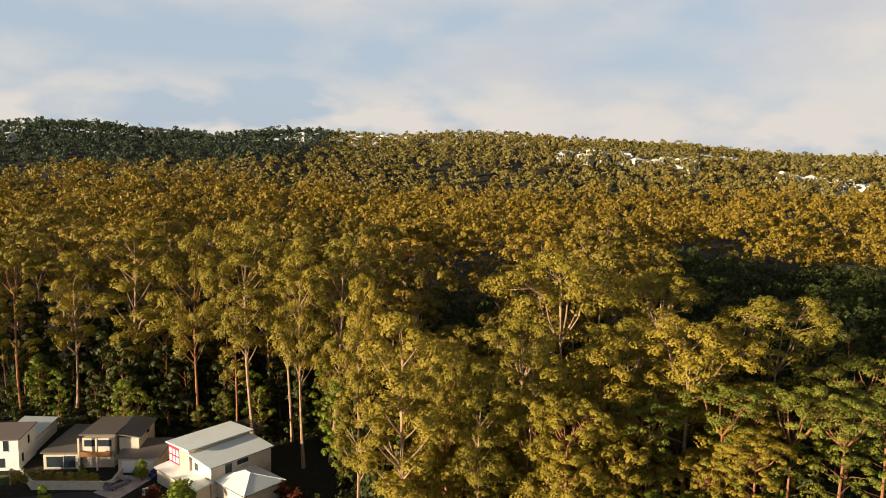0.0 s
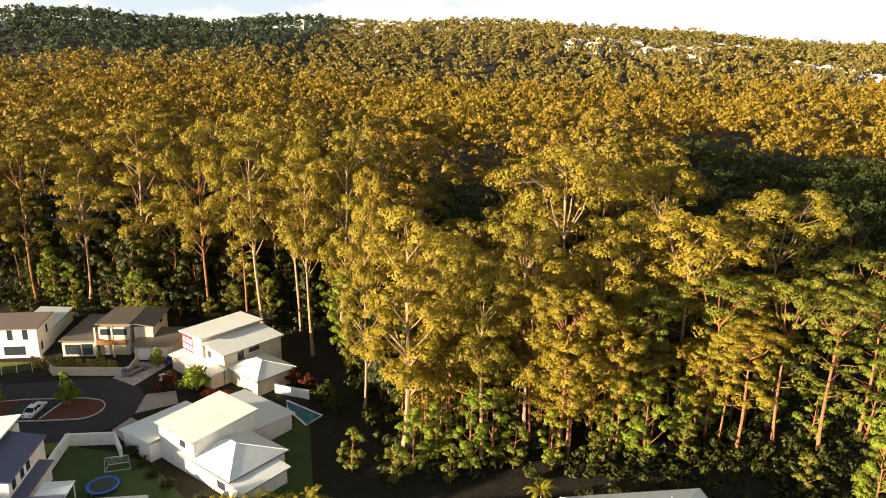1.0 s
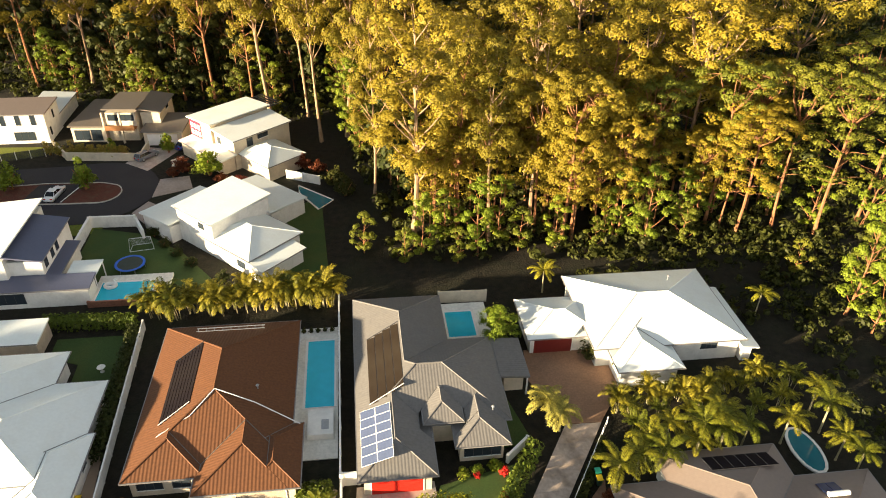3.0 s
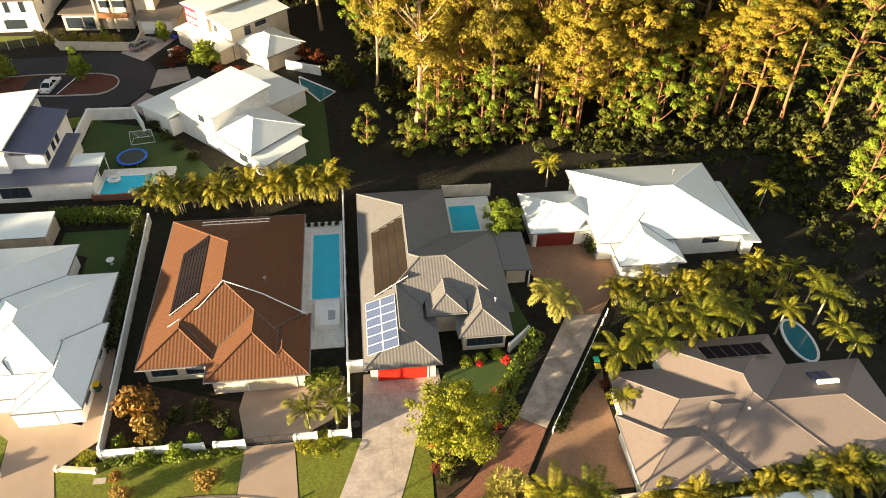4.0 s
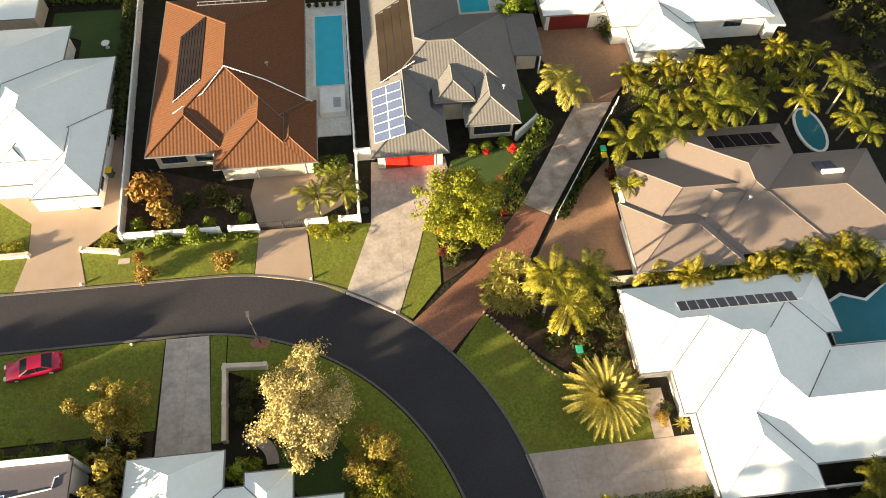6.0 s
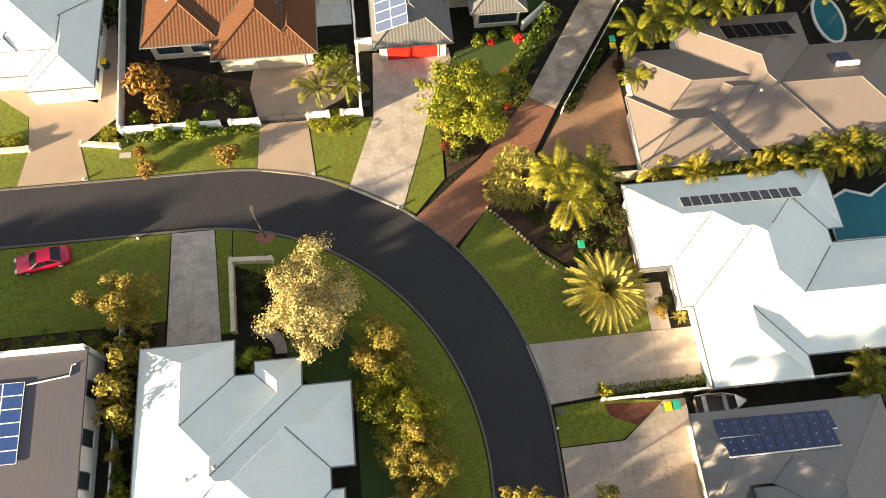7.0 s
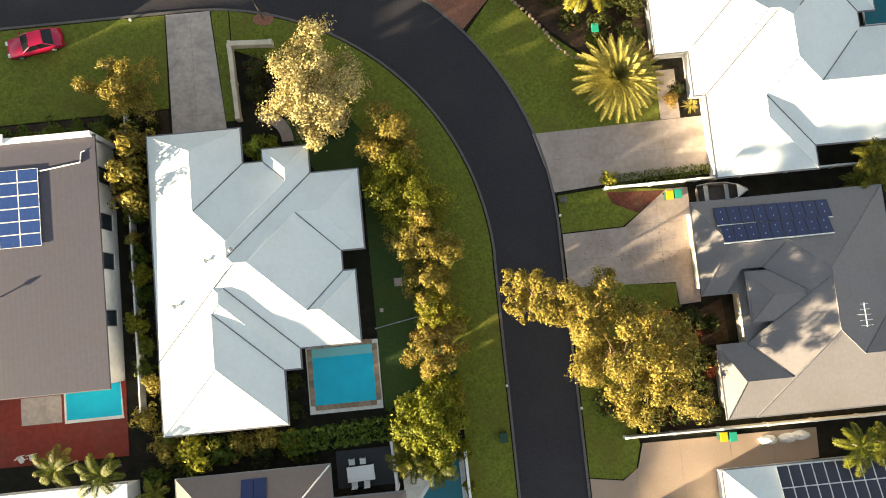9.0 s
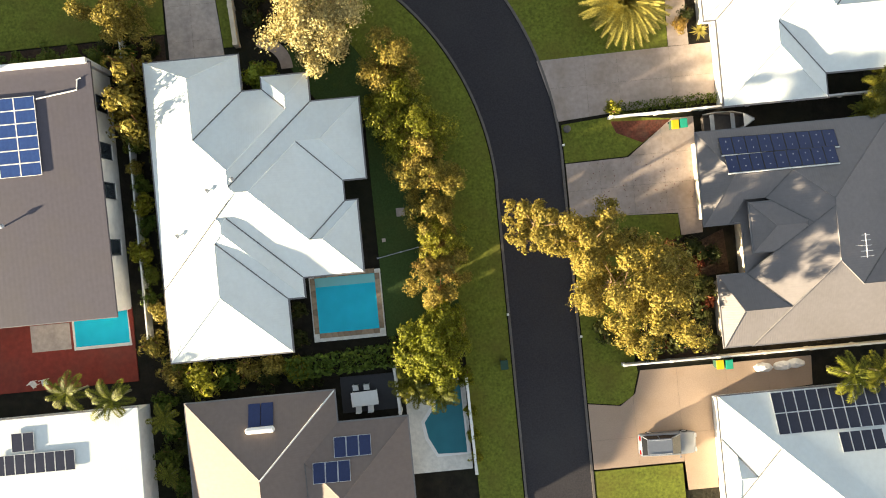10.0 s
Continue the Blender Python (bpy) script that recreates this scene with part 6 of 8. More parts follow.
solar_mat("black pool-heating strips on a brown tiled roof", -21.7, 53.6, on_slope(-24.2, 2.7, 21, -21.7), 21, 8, 0.40, 9.6, "mat_black", 0.24)
solar_mat("brown pool-heating mat on a grey tiled roof", -0.1, 54.6, on_slope(-1.5, 2.8, 21, -0.1), 21, 4, 1.02, 10.6, "panel_brown", 0.34)


def water_heater(label, u, v, z, turn, pitch_v):
    s = new("solar_water_heater")
    s.matrix_world = EST @ pose(u, v, z, pitch_v, 0, turn)
    tagged(s, label, "solar heater", "rooftop solar arrays")
    for k in range(2):
        part("collector", soft_box(k * 1.0, k * 1.0 + 0.96, 0.5, 2.3, 0.04, 0.12, 0.02), M["panel_navy"], s)
    bm = bmesh.new()
    tube(bm, [(-0.15, 0.2, 0.3), (-0.05, 0.2, 0.3), (2.0, 0.2, 0.3), (2.1, 0.2, 0.3)], [0.12, 0.26, 0.26, 0.12], 12)
    part("tank", bm, M["trim_white"], s, "white storage tank")
    return s


water_heater("solar water heater with a white tank on a taupe roof", -16.5, -13.0, on_slope(-10.4, 2.9, 20, -13.0), 0, -20)
water_heater("solar water heater with a white tank on a taupe roof", 42.0, 37.4, on_slope(41.2, 2.9, 20, 37.4), 0, -20)


def roof_vent(u, v, z, label="small grey roof vent"):
    t = thing("roof_vent", label, "vent", u, v, z, group="roof vents")
    bm = bmesh.new()
    tube(bm, [(0, 0, -0.2), (0, 0, 0.35)], [0.07, 0.07], 8)
    part("pipe", bm, M["steel"], t)
    bm = bmesh.new()
    tube(bm, [(0, 0, 0.3), (0, 0, 0.36), (0, 0, 0.5)], [0.16, 0.2, 0.06], 10)
    part("cowl", bm, M["steel"], t)


for u, v, z in ((-15.4, 6.7, 5.3), (-17.6, 6.1, 4.55), (-20.6, 2.9, 3.5), (-12.0, 57.5, 4.3), (33.5, 35.0, 4.9), (40.3, 72.5, 4.55), (-34.0, 5.0, 3.75), (12.8, 52.0, 4.1)):
    roof_vent(u, v, z)


def antenna(u, v, z):
    t = thing("tv_antenna", "grey television antenna on a roof", "antenna", u, v, z)
    bm = bmesh.new()
    tube(bm, [(0, 0, -0.3), (0, 0, 1.6)], [0.025, 0.025], 6)
    part("mast", bm, M["alu"], t)
    bm = bmesh.new()
    tube(bm, [(0, -0.9, 1.5), (0, 0.9, 1.5)], [0.03, 0.03], 5)
    for k in range(5):
        tube(bm, [(-0.5 + 0.05 * k, -0.8 + 0.4 * k, 1.5), (0.5 - 0.05 * k, -0.8 + 0.4 * k, 1.5)], [0.025, 0.025], 5)
    part("dipole", bm, M["alu"], t)


antenna(31.6, -2.8, 4.6)


def pipe_run(label, pts, z):
    bm = bmesh.new()
    tube(bm, [(p[0], p[1], p[2] if len(p) > 2 else z) for p in pts], [0.06] * len(pts), 6)
    solo("roof_pipe", bm, M["trim_white"], label, "pipe")


pipe_run("thin white pipe across a flat roof", [(-30.4, 14.6), (-27.2, 15.0), (-27.1, 15.8), (-26.8, 15.9)], 4.02)
pipe_run("white flashing across a brown tiled roof", [(-16.1, 56.2, 5.85), (-12.0, 55.0, 4.62), (-7.4, 53.2, 2.82)], 0)
pipe_run("white flashing on a brown tiled roof", [(-16.1, 56.2, 5.85), (-18.4, 53.6, 4.75), (-21.6, 52.0, 3.72)], 0)
pipe_run("white ridge capping on a taupe roof", [(-15.65, -16.4, 5.12), (-9.7, -10.4, 2.97)], 0)


def roof_ladder(u, v, z, turn, length):
    t = thing("roof_ladder", "pale aluminium ladder lying on a brown tiled roof", "ladder", u, v, z, turn)
    for s in (0, 0.55):
        bm = bmesh.new()
        box(bm, 0, length, s, s + 0.06, 0.02, 0.08)
        part("rail", bm, M["alu"], t)
    bm = bmesh.new()
    box(bm, -0.02, 0.02, 0.06, 0.55, 0.03, 0.07)
    me = mesh_of("rung", bm, M["alu"])
    for k in range(9):
        again("rung", me, t, pose(0.2 + k * (length - 0.4) / 8, 0, 0))


t = thing("pool_equipment_box", "low white rendered pool equipment box with a grey lid", "pool equipment", -5.5, 55.1, 0.12)
part("body", soft_box(-1.4, 1.4, -1.9, 1.9, 0, 0.85, 0.03), M["wall_white"], t)
part("lid", soft_box(0.1, 0.9, -1.2, 0.2, 0.852, 0.9, 0.015), M["steel"], t, "grey louvred lid")
roof_ladder(-20.3, 68.4, 3.62, 0, 8.0)


# ---- windows, doors and other house parts ----
def win(h, base, side, s0, s1, at, z0, z1, panes=2):
    cu, cv = base
    if side in "ns":
        window_on(h, side, s0 - cu, s1 - cu, at - cv, z0, z1, panes)
    else:
        window_on(h, side, s0 - cv, s1 - cv, at - cu, z0, z1, panes)


def gar(h, base, side, s0, s1, at, material, hh=2.2):
    cu, cv = base
    garage_on(h, side, s0 - (cu if side in "ns" else cv), s1 - (cu if side in "ns" else cv), at - (cv if side in "ns" else cu), material, hh)


gar(house_i, (6, 60), "s", -0.3, 4.8, 45.64, "red_paint")
win(house_i, (6, 60), "s", 9.4, 13.2, 48.84, 0.7, 2.0, 4)
gar(house_h, (-16, 58), "s", -13.3, -8.6, 45.76, "wall_beige")
win(house_h, (-16, 58), "s", -23.0, -20.6, 47.96, 0.8, 2.1, 3)
win(house_h, (-16, 58), "s", -19.6, -18.0, 47.96, 0.8, 2.1, 2)
gar(house_j, (33, 67), "s", 20.4, 25.2, 64.56, "maroon")
win(house_j, (33, 67), "s", 40.6, 42.6, 61.46, 1.7, 2.7, 3)
gar(house_l, (-36, 55), "s", -34.8, -31.2, 43.66, "trim_white")
win(house_l, (-36, 55), "e", 45.0, 46.4, -28.74, 1.0, 2.2, 2)
win(house_l, (-36, 55), "e", 50.5, 51.6, -28.74, 1.2, 2.2, 2)
for v0 in (2.0, 6.6, 9.8, 13.6):
    win(house_b, (-36, 7), "e", v0, v0 + 1.2, -26.34, 1.0, 2.8, 1)
for v0 in (84.2, 86.6, 88.4):
    win(house_n, (-45, 87), "e", v0, v0 + 0.9, -42.5, 3.5, 4.9, 1)
win(house_n, (-45, 87), "s", -48.0, -44.4, 80.1, 0.7, 2.3, 3)
win(house_o, (0, 0), "w", -5.4, -1.0, -3.8, 3.6, 5.2, 2)
win(house_o, (0, 0), "s", 1.4, 2.6, -6.1, 4.0, 5.0, 2)
win(house_o, (0, 0), "s", -1.0, 1.5, -4.85, 0.5, 2.3, 3)
win(house_o, (0, 0), "s", 4.4, 6.4, -4.88, 0.8, 2.0, 3)
win(house_o, (0, 0), "s", 9.6, 11.2, -6.08, 0.8, 1.9, 2)
gar(house_o, (0, 0), "e", -5.4, -2.4, 15.2, "trim_white", 2.0)
win(house_p, (0, 0), "s", 1.6, 2.5, -6.2, 3.8, 5.0, 1)
win(house_p, (0, 0), "e", -3.4, -2.2, 6.6, 3.6, 5.2, 1)
win(house_p, (0, 0), "e", -1.0, 1.2, 6.6, 4.4, 5.2, 2)
bm = bmesh.new()
box(bm, -6.58, -3.0, -6.46, -6.402, 2.95, 6.3)
red_panel = part("feature_panel", bm, M["red_panel"], house_p, "bright red wall panel with white squares")
for x in (-6.2, -5.1, -4.0):
    for z in (3.5, 4.85):
        bm = bmesh.new()
        box(bm, x, x + 0.75, -6.52, -6.462, z, z + 0.95)
        part("pane", bm, M["wall_white"], red_panel, "white square inset")
bm = bmesh.new()
box(bm, -2.98, -0.4, -6.45, -6.402, 2.95, 6.3)
part("feature_panel", bm, M["tan_panel"], house_p, "tan wall panel")
bm = bmesh.new()
box(bm, -6.4, -1.0, -7.0, -6.44, 2.85, 3.02)
part("awning", bm, M["red_panel"], red_panel, "red awning edge")
for k in range(9):
    bm = bmesh.new()
    box(bm, -6.6 + 0.75 * k, -6.3 + 0.75 * k, 6.9, 10.4, 6.3, 6.42)
    part("pergola_slat", bm, M["trim_dark"], house_p, "dark pergola slat")
for x in (-10.2, -8.0, -5.2, -2.4, 1.2, 3.9, 6.6):
    win(house_r, (0, 0), "s", x, x + 0.75, -3.7, 3.7, 5.6, 1)
win(house_r, (0, 0), "s", 3.0, 6.6, -3.7, 0.6, 2.3, 3)
win(house_r, (0, 0), "s", -1.2, -0.4, -3.7, 0.5, 2.3, 1)
win(house_r, (0, 0), "s", -9.0, -5.0, -3.7, 0.5, 2.2, 3)
win(house_q, (0, 0), "s", -3.4, 1.4, -3.6, 4.1, 5.3, 3)
win(house_q, (0, 0), "s", -10.0, -7.2, -4.2, 0.4, 2.4, 2)
win(house_r, (0, 0), "e", -2.4, -1.8, 9.1, 1.0, 2.6, 1)
win(house_r, (0, 0), "e", 0.4, 1.0, 9.1, 3.4, 5.0, 1)
win(house_q, (0, 0), "s", -6.9, -5.0, -4.2, 0.3, 2.5, 2)
win(house_q, (0, 0), "e", 2.0, 3.4, 6.0, 4.2, 5.2, 1)
gar(house_q, (0, 0), "s", 4.2, 9.6, -6.0, "trim_white")
bm = bmesh.new()
box(bm, -3.6, 1.8, -5.6, -3.7, 2.9, 3.05)
balcony = part("balcony", bm, M["timber"], house_q, "timber balcony")
bm = bmesh.new()
box(bm, -3.6, 1.8, -5.6, -5.54, 3.05, 3.9)
part("balustrade", bm, M["timber"], balcony)
bm = bmesh.new()
box(bm, -0.95, -0.65, -5.0, -4.6, 0, 6.2)
box(bm, -4.1, -3.8, -5.0, -4.6, 0, 6.2)
part("pillar", bm, M["wall_cream"], house_q)
bm = bmesh.new()
box(bm, -10.0, 9.8, 10.0, 10.4, 0, 4.35)
part("parapet", bm, M["trim_white"], house_b)
bm = bmesh.new()
box(bm, -10.0, 3.0, 10.0, 10.7, 4.36, 4.5)
part("parapet_cap", bm, M["trim_white"], house_b)
bm = bmesh.new()
box(bm, 5.0, 9.0, -4.2, -0.2, 2.7, 2.82)
pergola = part("pergola_roof", bm, M["roof_white"], house_n, "pale flat pergola roof")
for x, y in ((5.2, -4.0), (8.8, -4.0), (5.2, -0.4), (8.8, -0.4)):
    bm = bmesh.new()
    box(bm, x - 0.06, x + 0.06, y - 0.06, y + 0.06, 0, 2.7)
    part("post", bm, M["trim_white"], pergola)
bm = bmesh.new()
box(bm, 11.9, 12.05, -2.3, -2.15, 0, 2.5)
part("post", bm, M["trim_white"], house_i)


# ---- street furniture, vehicles and loose things ----
def street_lamp(u, v, turn):
    t = thing("street_lamp", "grey steel street lamp with a curved arm", "street lamp", u, v, 0, turn)
    bm = bmesh.new()
    tube(bm, [(0, 0, 0), (0, 0, 2), (0, 0, 4.2), (0.02, 0, 4.6), (0.12, 0, 4.85), (0.3, 0, 4.95)], [0.09, 0.075, 0.06, 0.05, 0.045, 0.04], 8)
    part("pole", bm, M["lamp_pole"], t)
    part("lamp_head", soft_box(0.15, 0.75, -0.16, 0.16, 4.88, 5.02, 0.04), M["lamp_pole"], t)
    bm = bmesh.new()
    tube(bm, [(0, 0, 0), (0, 0, 0.08)], [0.22, 0.2], 10)
    part("base", bm, M["lamp_pole"], t)


street_lamp(-12.8, 27.2, 100)
bm = bmesh.new()
slab(bm, [(-12.8 + 0.9 * math.cos(a), 27.15 + 0.6 * math.sin(a)) for a in np.linspace(0, 5.8, 12)], G1, G1 + 0.02)
solo("bare_soil", bm, M["brick_paving"], "patch of red bare soil round a lamp post", "soil", "structure")


def car(label, u, v, turn, paint, L=4.6, Wd=1.78, m=EST, wagon=False, z=0.12):
    """A car: lower body, glasshouse, roof, windows, four wheels, lamps."""
    t = new("car")
    t.matrix_world = m @ pose(u, v, z, 0, 0, turn)
    tagged(t, label, "car", "parked cars")
    h = Wd / 2
    bm = bmesh.new()
    prof = [(-L / 2, 0.45, 0.80), (-L / 2 + 0.12, 0.78, 0.94), (-0.30 * L, 0.92, 1.0), (0.16 * L, 0.92, 1.0), (L / 2 - 0.35, 0.76, 0.95), (L / 2 - 0.05, 0.58, 0.84), (L / 2, 0.42, 0.78)]
    rows = []
    for x, top, k in prof:
        w = h * k
        rows.append([bm.verts.new(p) for p in ((x, -w, 0.25), (x, -w, top - 0.12), (x, -w * 0.9, top), (x, w * 0.9, top), (x, w, top - 0.12), (x, w, 0.25))])
    for a, b in zip(rows, rows[1:]):
        for i in range(5):
            bm.faces.new((a[i], b[i], b[i + 1], a[i + 1]))
        bm.faces.new((a[5], b[5], b[0], a[0]))
    bm.faces.new(rows[0])
    bm.faces.new(rows[-1][::-1])
    bmesh.ops.recalc_face_normals(bm, faces=bm.faces[:])
    for f in bm.faces:
        f.smooth = True
    part("body", bm, M[paint], t)
    x0, x1, x2, x3 = (-0.47 * L, -0.40 * L, 0.02 * L, 0.20 * L) if wagon else (-0.36 * L, -0.22 * L, 0.02 * L, 0.20 * L)
    bm = bmesh.new()
    b0 = [bm.verts.new(p) for p in ((x0, -h * 0.88, 0.90), (x3, -h * 0.88, 0.90), (x3, h * 0.88, 0.90), (x0, h * 0.88, 0.90))]
    b1 = [bm.verts.new(p) for p in ((x1, -h * 0.70, 1.40), (x2, -h * 0.70, 1.40), (x2, h * 0.70, 1.40), (x1, h * 0.70, 1.40))]
    for i in range(4):
        bm.faces.new((b0[i], b0[(i + 1) % 4], b1[(i + 1) % 4], b1[i]))
    bm.faces.new(b1)
    part("glasshouse", bm, M["car_glass"], t)
    part("roof", soft_box(x1 - 0.03, x2 + 0.03, -h * 0.72, h * 0.72, 1.385, 1.44, 0.025), M[paint], t)
    bm = bmesh.new()
    for s in (-1, 1):
        tube(bm, [(x0, s * h * 0.885, 0.9), (x1, s * h * 0.71, 1.4)], [0.05, 0.04], 5)
        tube(bm, [(x3, s * h * 0.885, 0.9), (x2, s * h * 0.71, 1.4)], [0.05, 0.04], 5)
        mid = (x1 + x2) / 2
        tube(bm, [(mid, s * h * 0.885, 0.9), (mid, s * h * 0.71, 1.4)], [0.04, 0.035], 5)
    part("roof_pillar", bm, M[paint], t)
    for x in (-0.30 * L, 0.30 * L):
        for s in (-1, 1):
            bm = bmesh.new()
            tube(bm, [(x, s * (h - 0.2), 0.32), (x, s * (h - 0.18), 0.32), (x, s * (h - 0.01), 0.32), (x, s * (h + 0.0), 0.32)], [0.26, 0.32, 0.32, 0.26], 16)
            wheel = part("wheel", bm, M["rubber"], t)
            bm = bmesh.new()
            tube(bm, [(x, s * (h - 0.005), 0.32), (x, s * (h + 0.012), 0.32)], [0.20, 0.18], 12)
            part("rim", bm, M["alu"], wheel)
    for s in (-1, 1):
        part("headlight", soft_box(L / 2 - 0.25, L / 2 - 0.02, s * h * 0.62 - 0.18, s * h * 0.62 + 0.18, 0.55, 0.70, 0.03), M["lamp_clear"], t)
        part("tail_light", soft_box(-L / 2 + 0.0, -L / 2 + 0.14, s * h * 0.62 - 0.18, s * h * 0.62 + 0.18, 0.58, 0.76, 0.03), M["lamp_red"], t)
        part("mirror", soft_box(0.17 * L, 0.17 * L + 0.12, s * (h + 0.08) - 0.1, s * (h + 0.08) + 0.08, 0.9, 1.03, 0.02), M[paint], t)
    if wagon:
        for s in (-1, 1):
            bm = bmesh.new()
            tube(bm, [(x1 + 0.1, s * h * 0.62, 1.48), (x2 - 0.1, s * h * 0.62, 1.48)], [0.025, 0.025], 5)
            part("roof_rail", bm, M["alu"], t)
    return t


car("bright red sedan parked on a lawn", -32.25, 26.6, 190, "car_red", 4.75, z=0.1)
car("silver wagon parked on a brown driveway", 16.95, -17.8, -2, "car_silver", 4.75, 1.85, wagon=True)
car("white sedan in a street parking bay", -64.85, 103.6, 90, "car_white", 5.0, m=CUL, z=0.14)
car("grey wagon before a white garage", -54.9, 118.8, 60, "car_silver", 4.7, m=CUL, wagon=True, z=0.1)
car("blue hatchback beside a garage", -49.3, 123.6, 60, "car_blue", 4.2, m=CUL, z=0.1)


def wheelie_bin(label, u, v, lid, turn=0):
    t = thing("wheelie_bin", label, "bin", u, v, 0.12, turn, "rubbish bins")
    bm = bmesh.new()
    a, b = [bm.verts.new(p) for p in ((-0.22, -0.26, 0.06), (0.22, -0.26, 0.06), (0.22, 0.26, 0.06), (-0.22, 0.26, 0.06))], [bm.verts.new(p) for p in ((-0.29, -0.34, 0.98), (0.29, -0.34, 0.98), (0.29, 0.34, 0.98), (-0.29, 0.34, 0.98))]
    for i in range(4):
        bm.faces.new((a[i], a[(i + 1) % 4], b[(i + 1) % 4], b[i]))
    bm.faces.new(b)
    bm.faces.new(a[::-1])
    part("body", bm, M["bin_dark"], t)
    part("lid", soft_box(-0.31, 0.31, -0.38, 0.38, 0.975, 1.06, 0.03), M[lid], t)
    for s in (-1, 1):
        bm = bmesh.new()
        tube(bm, [(s * 0.22, 0.3, 0.1), (s * 0.28, 0.3, 0.1)], [0.1, 0.1], 10)
        part("wheel", bm, M["rubber"], t)


for label, u, v, lid in (("wheelie bin with a yellow lid", 19.9, 8.3, "bin_yellow"), ("wheelie bin with a green lid", 20.6, 8.35, "bin_green"), ("wheelie bin with a yellow lid", 21.7, -11.65, "bin_yellow"),
                         ("wheelie bin with a green lid", 22.45, -11.7, "bin_green"), ("wheelie bin with a green lid", 22.6, 45.3, "bin_green"), ("wheelie bin with a yellow lid", 22.5, 44.4, "bin_yellow"),
                         ("wheelie bin with a yellow lid", -28.4, 47.4, "bin_yellow"), ("dark wheelie bin on the verge", 4.1, -10.0, "bin_dark"), ("open green tub in a garden bed", 15.4, 23.2, "bin_green")):
    wheelie_bin(label, u, v, lid)


def boat(u, v, turn):
    t = thing("dinghy", "small grey aluminium boat with a white bow", "boat", u, v, 0.12, turn)
    bm = bmesh.new()
    st = [(-2.0, 0.75, 0.75), (-1.0, 0.85, 0.78), (0.4, 0.8, 0.85), (1.4, 0.5, 0.95), (2.1, 0.04, 1.05)]
    rows = [[bm.verts.new(p) for p in ((x, -w, z), (x, -w * 0.7, 0.25), (x, w * 0.7, 0.25), (x, w, z))] for x, w, z in st]
    for a, b in zip(rows, rows[1:]):
        for i in range(3):
            bm.faces.new((a[i], b[i], b[i + 1], a[i + 1]))
    bm.faces.new(rows[0])
    part("hull", bm, M["lamp_pole"], t)
    bm = bmesh.new()
    slab(bm, [(1.25, -0.55), (2.1, 0), (1.25, 0.55)], 0.95, 1.0)
    part("foredeck", bm, M["trim_white"], t)
    for x in (-1.4, 0.3):
        part("bench", soft_box(x, x + 0.35, -0.72, 0.72, 0.62, 0.68, 0.02), M["steel"], t)
    for s in (-1, 1):
        bm = bmesh.new()
        tube(bm, [(x, s * w, z) for x, w, z in st], [0.04] * 5, 6)
        part("gunwale", bm, M["steel"], t)
    part("trailer", soft_box(-1.6, 1.4, -0.5, 0.5, 0.0, 0.24, 0.04), M["steel"], t)


boat(24.3, 8.15, 0)


def trampoline(u, v):
    t = thing("trampoline", "round trampoline with a blue padded rim", "trampoline", u, v, 0.09)
    bm = bmesh.new()
    slab(bm, arc(0, 0, 1.75, 0, 348, 30), 0.80, 0.82)
    part("mat", bm, M["net"], t)
    bm = bmesh.new()
    o, i = arc(0, 0, 2.1, 0, 360, 30), arc(0, 0, 1.75, 0, 360, 30)
    for k in range(30):
        slab(bm, [o[k], o[k + 1], i[k + 1], i[k]], 0.79, 0.87)
    bmesh.ops.remove_doubles(bm, verts=bm.verts[:], dist=0.001)
    part("pad", bm, M["blue_pad"], t, "blue padded rim")
    for k in range(6):
        a = k * math.pi / 3
        bm = bmesh.new()
        tube(bm, [(2.0 * math.cos(a), 2.0 * math.sin(a), 0), (1.95 * math.cos(a), 1.95 * math.sin(a), 0.8)], [0.03, 0.03], 6)
        part("leg", bm, M["steel"], t)


trampoline(-33.2, 88.3)
t = thing("folding_goal", "pale folding net frame on a lawn", "goal", -34.4, 92.6, 0.09, 10)
bm = bmesh.new()
for a, b in (((0, 0, 0), (3.4, 0, 0)), ((0, 0, 0), (0.2, 0.4, 2.0)), ((3.4, 0, 0), (3.2, 0.4, 2.0)), ((0.2, 0.4, 2.0), (3.2, 0.4, 2.0)), ((0, 0, 0), (0.3, 1.8, 0)), ((3.4, 0, 0), (3.1, 1.8, 0)), ((0.3, 1.8, 0), (3.1, 1.8, 0))):
    tube(bm, [a, b], [0.04, 0.04], 6)
part("frame", bm, M["alu"], t)
bm = bmesh.new()
for k in range(12):
    tube(bm, [(0.2 + 0.27 * k, 0.4, 2.0), (0.3 + 0.25 * k, 1.8, 0.02)], [0.012, 0.012], 4)
for k in range(7):
    f = k / 6
    tube(bm, [(0.2 + 0.1 * f, 0.4 + 1.4 * f, 2.0 - 1.95 * f), (3.2 - 0.1 * f, 0.4 + 1.4 * f, 2.0 - 1.95 * f)], [0.012, 0.012], 4)
part("net", bm, M["tarp"], t)


def table_set(u, v, turn):
    t = thing("outdoor_table", "white outdoor dining table on a dark deck", "table", u, v, 0.12, turn)
    part("tabletop", soft_box(-1.1, 1.1, -0.6, 0.6, 0.70, 0.75, 0.02), M["trim_white"], t)
    for x in (-1.0, 1.0):
        for y in (-0.5, 0.5):
            bm = bmesh.new()
            box(bm, x - 0.04, x + 0.04, y - 0.04, y + 0.04, 0, 0.7)
            part("leg", bm, M["trim_white"], t)


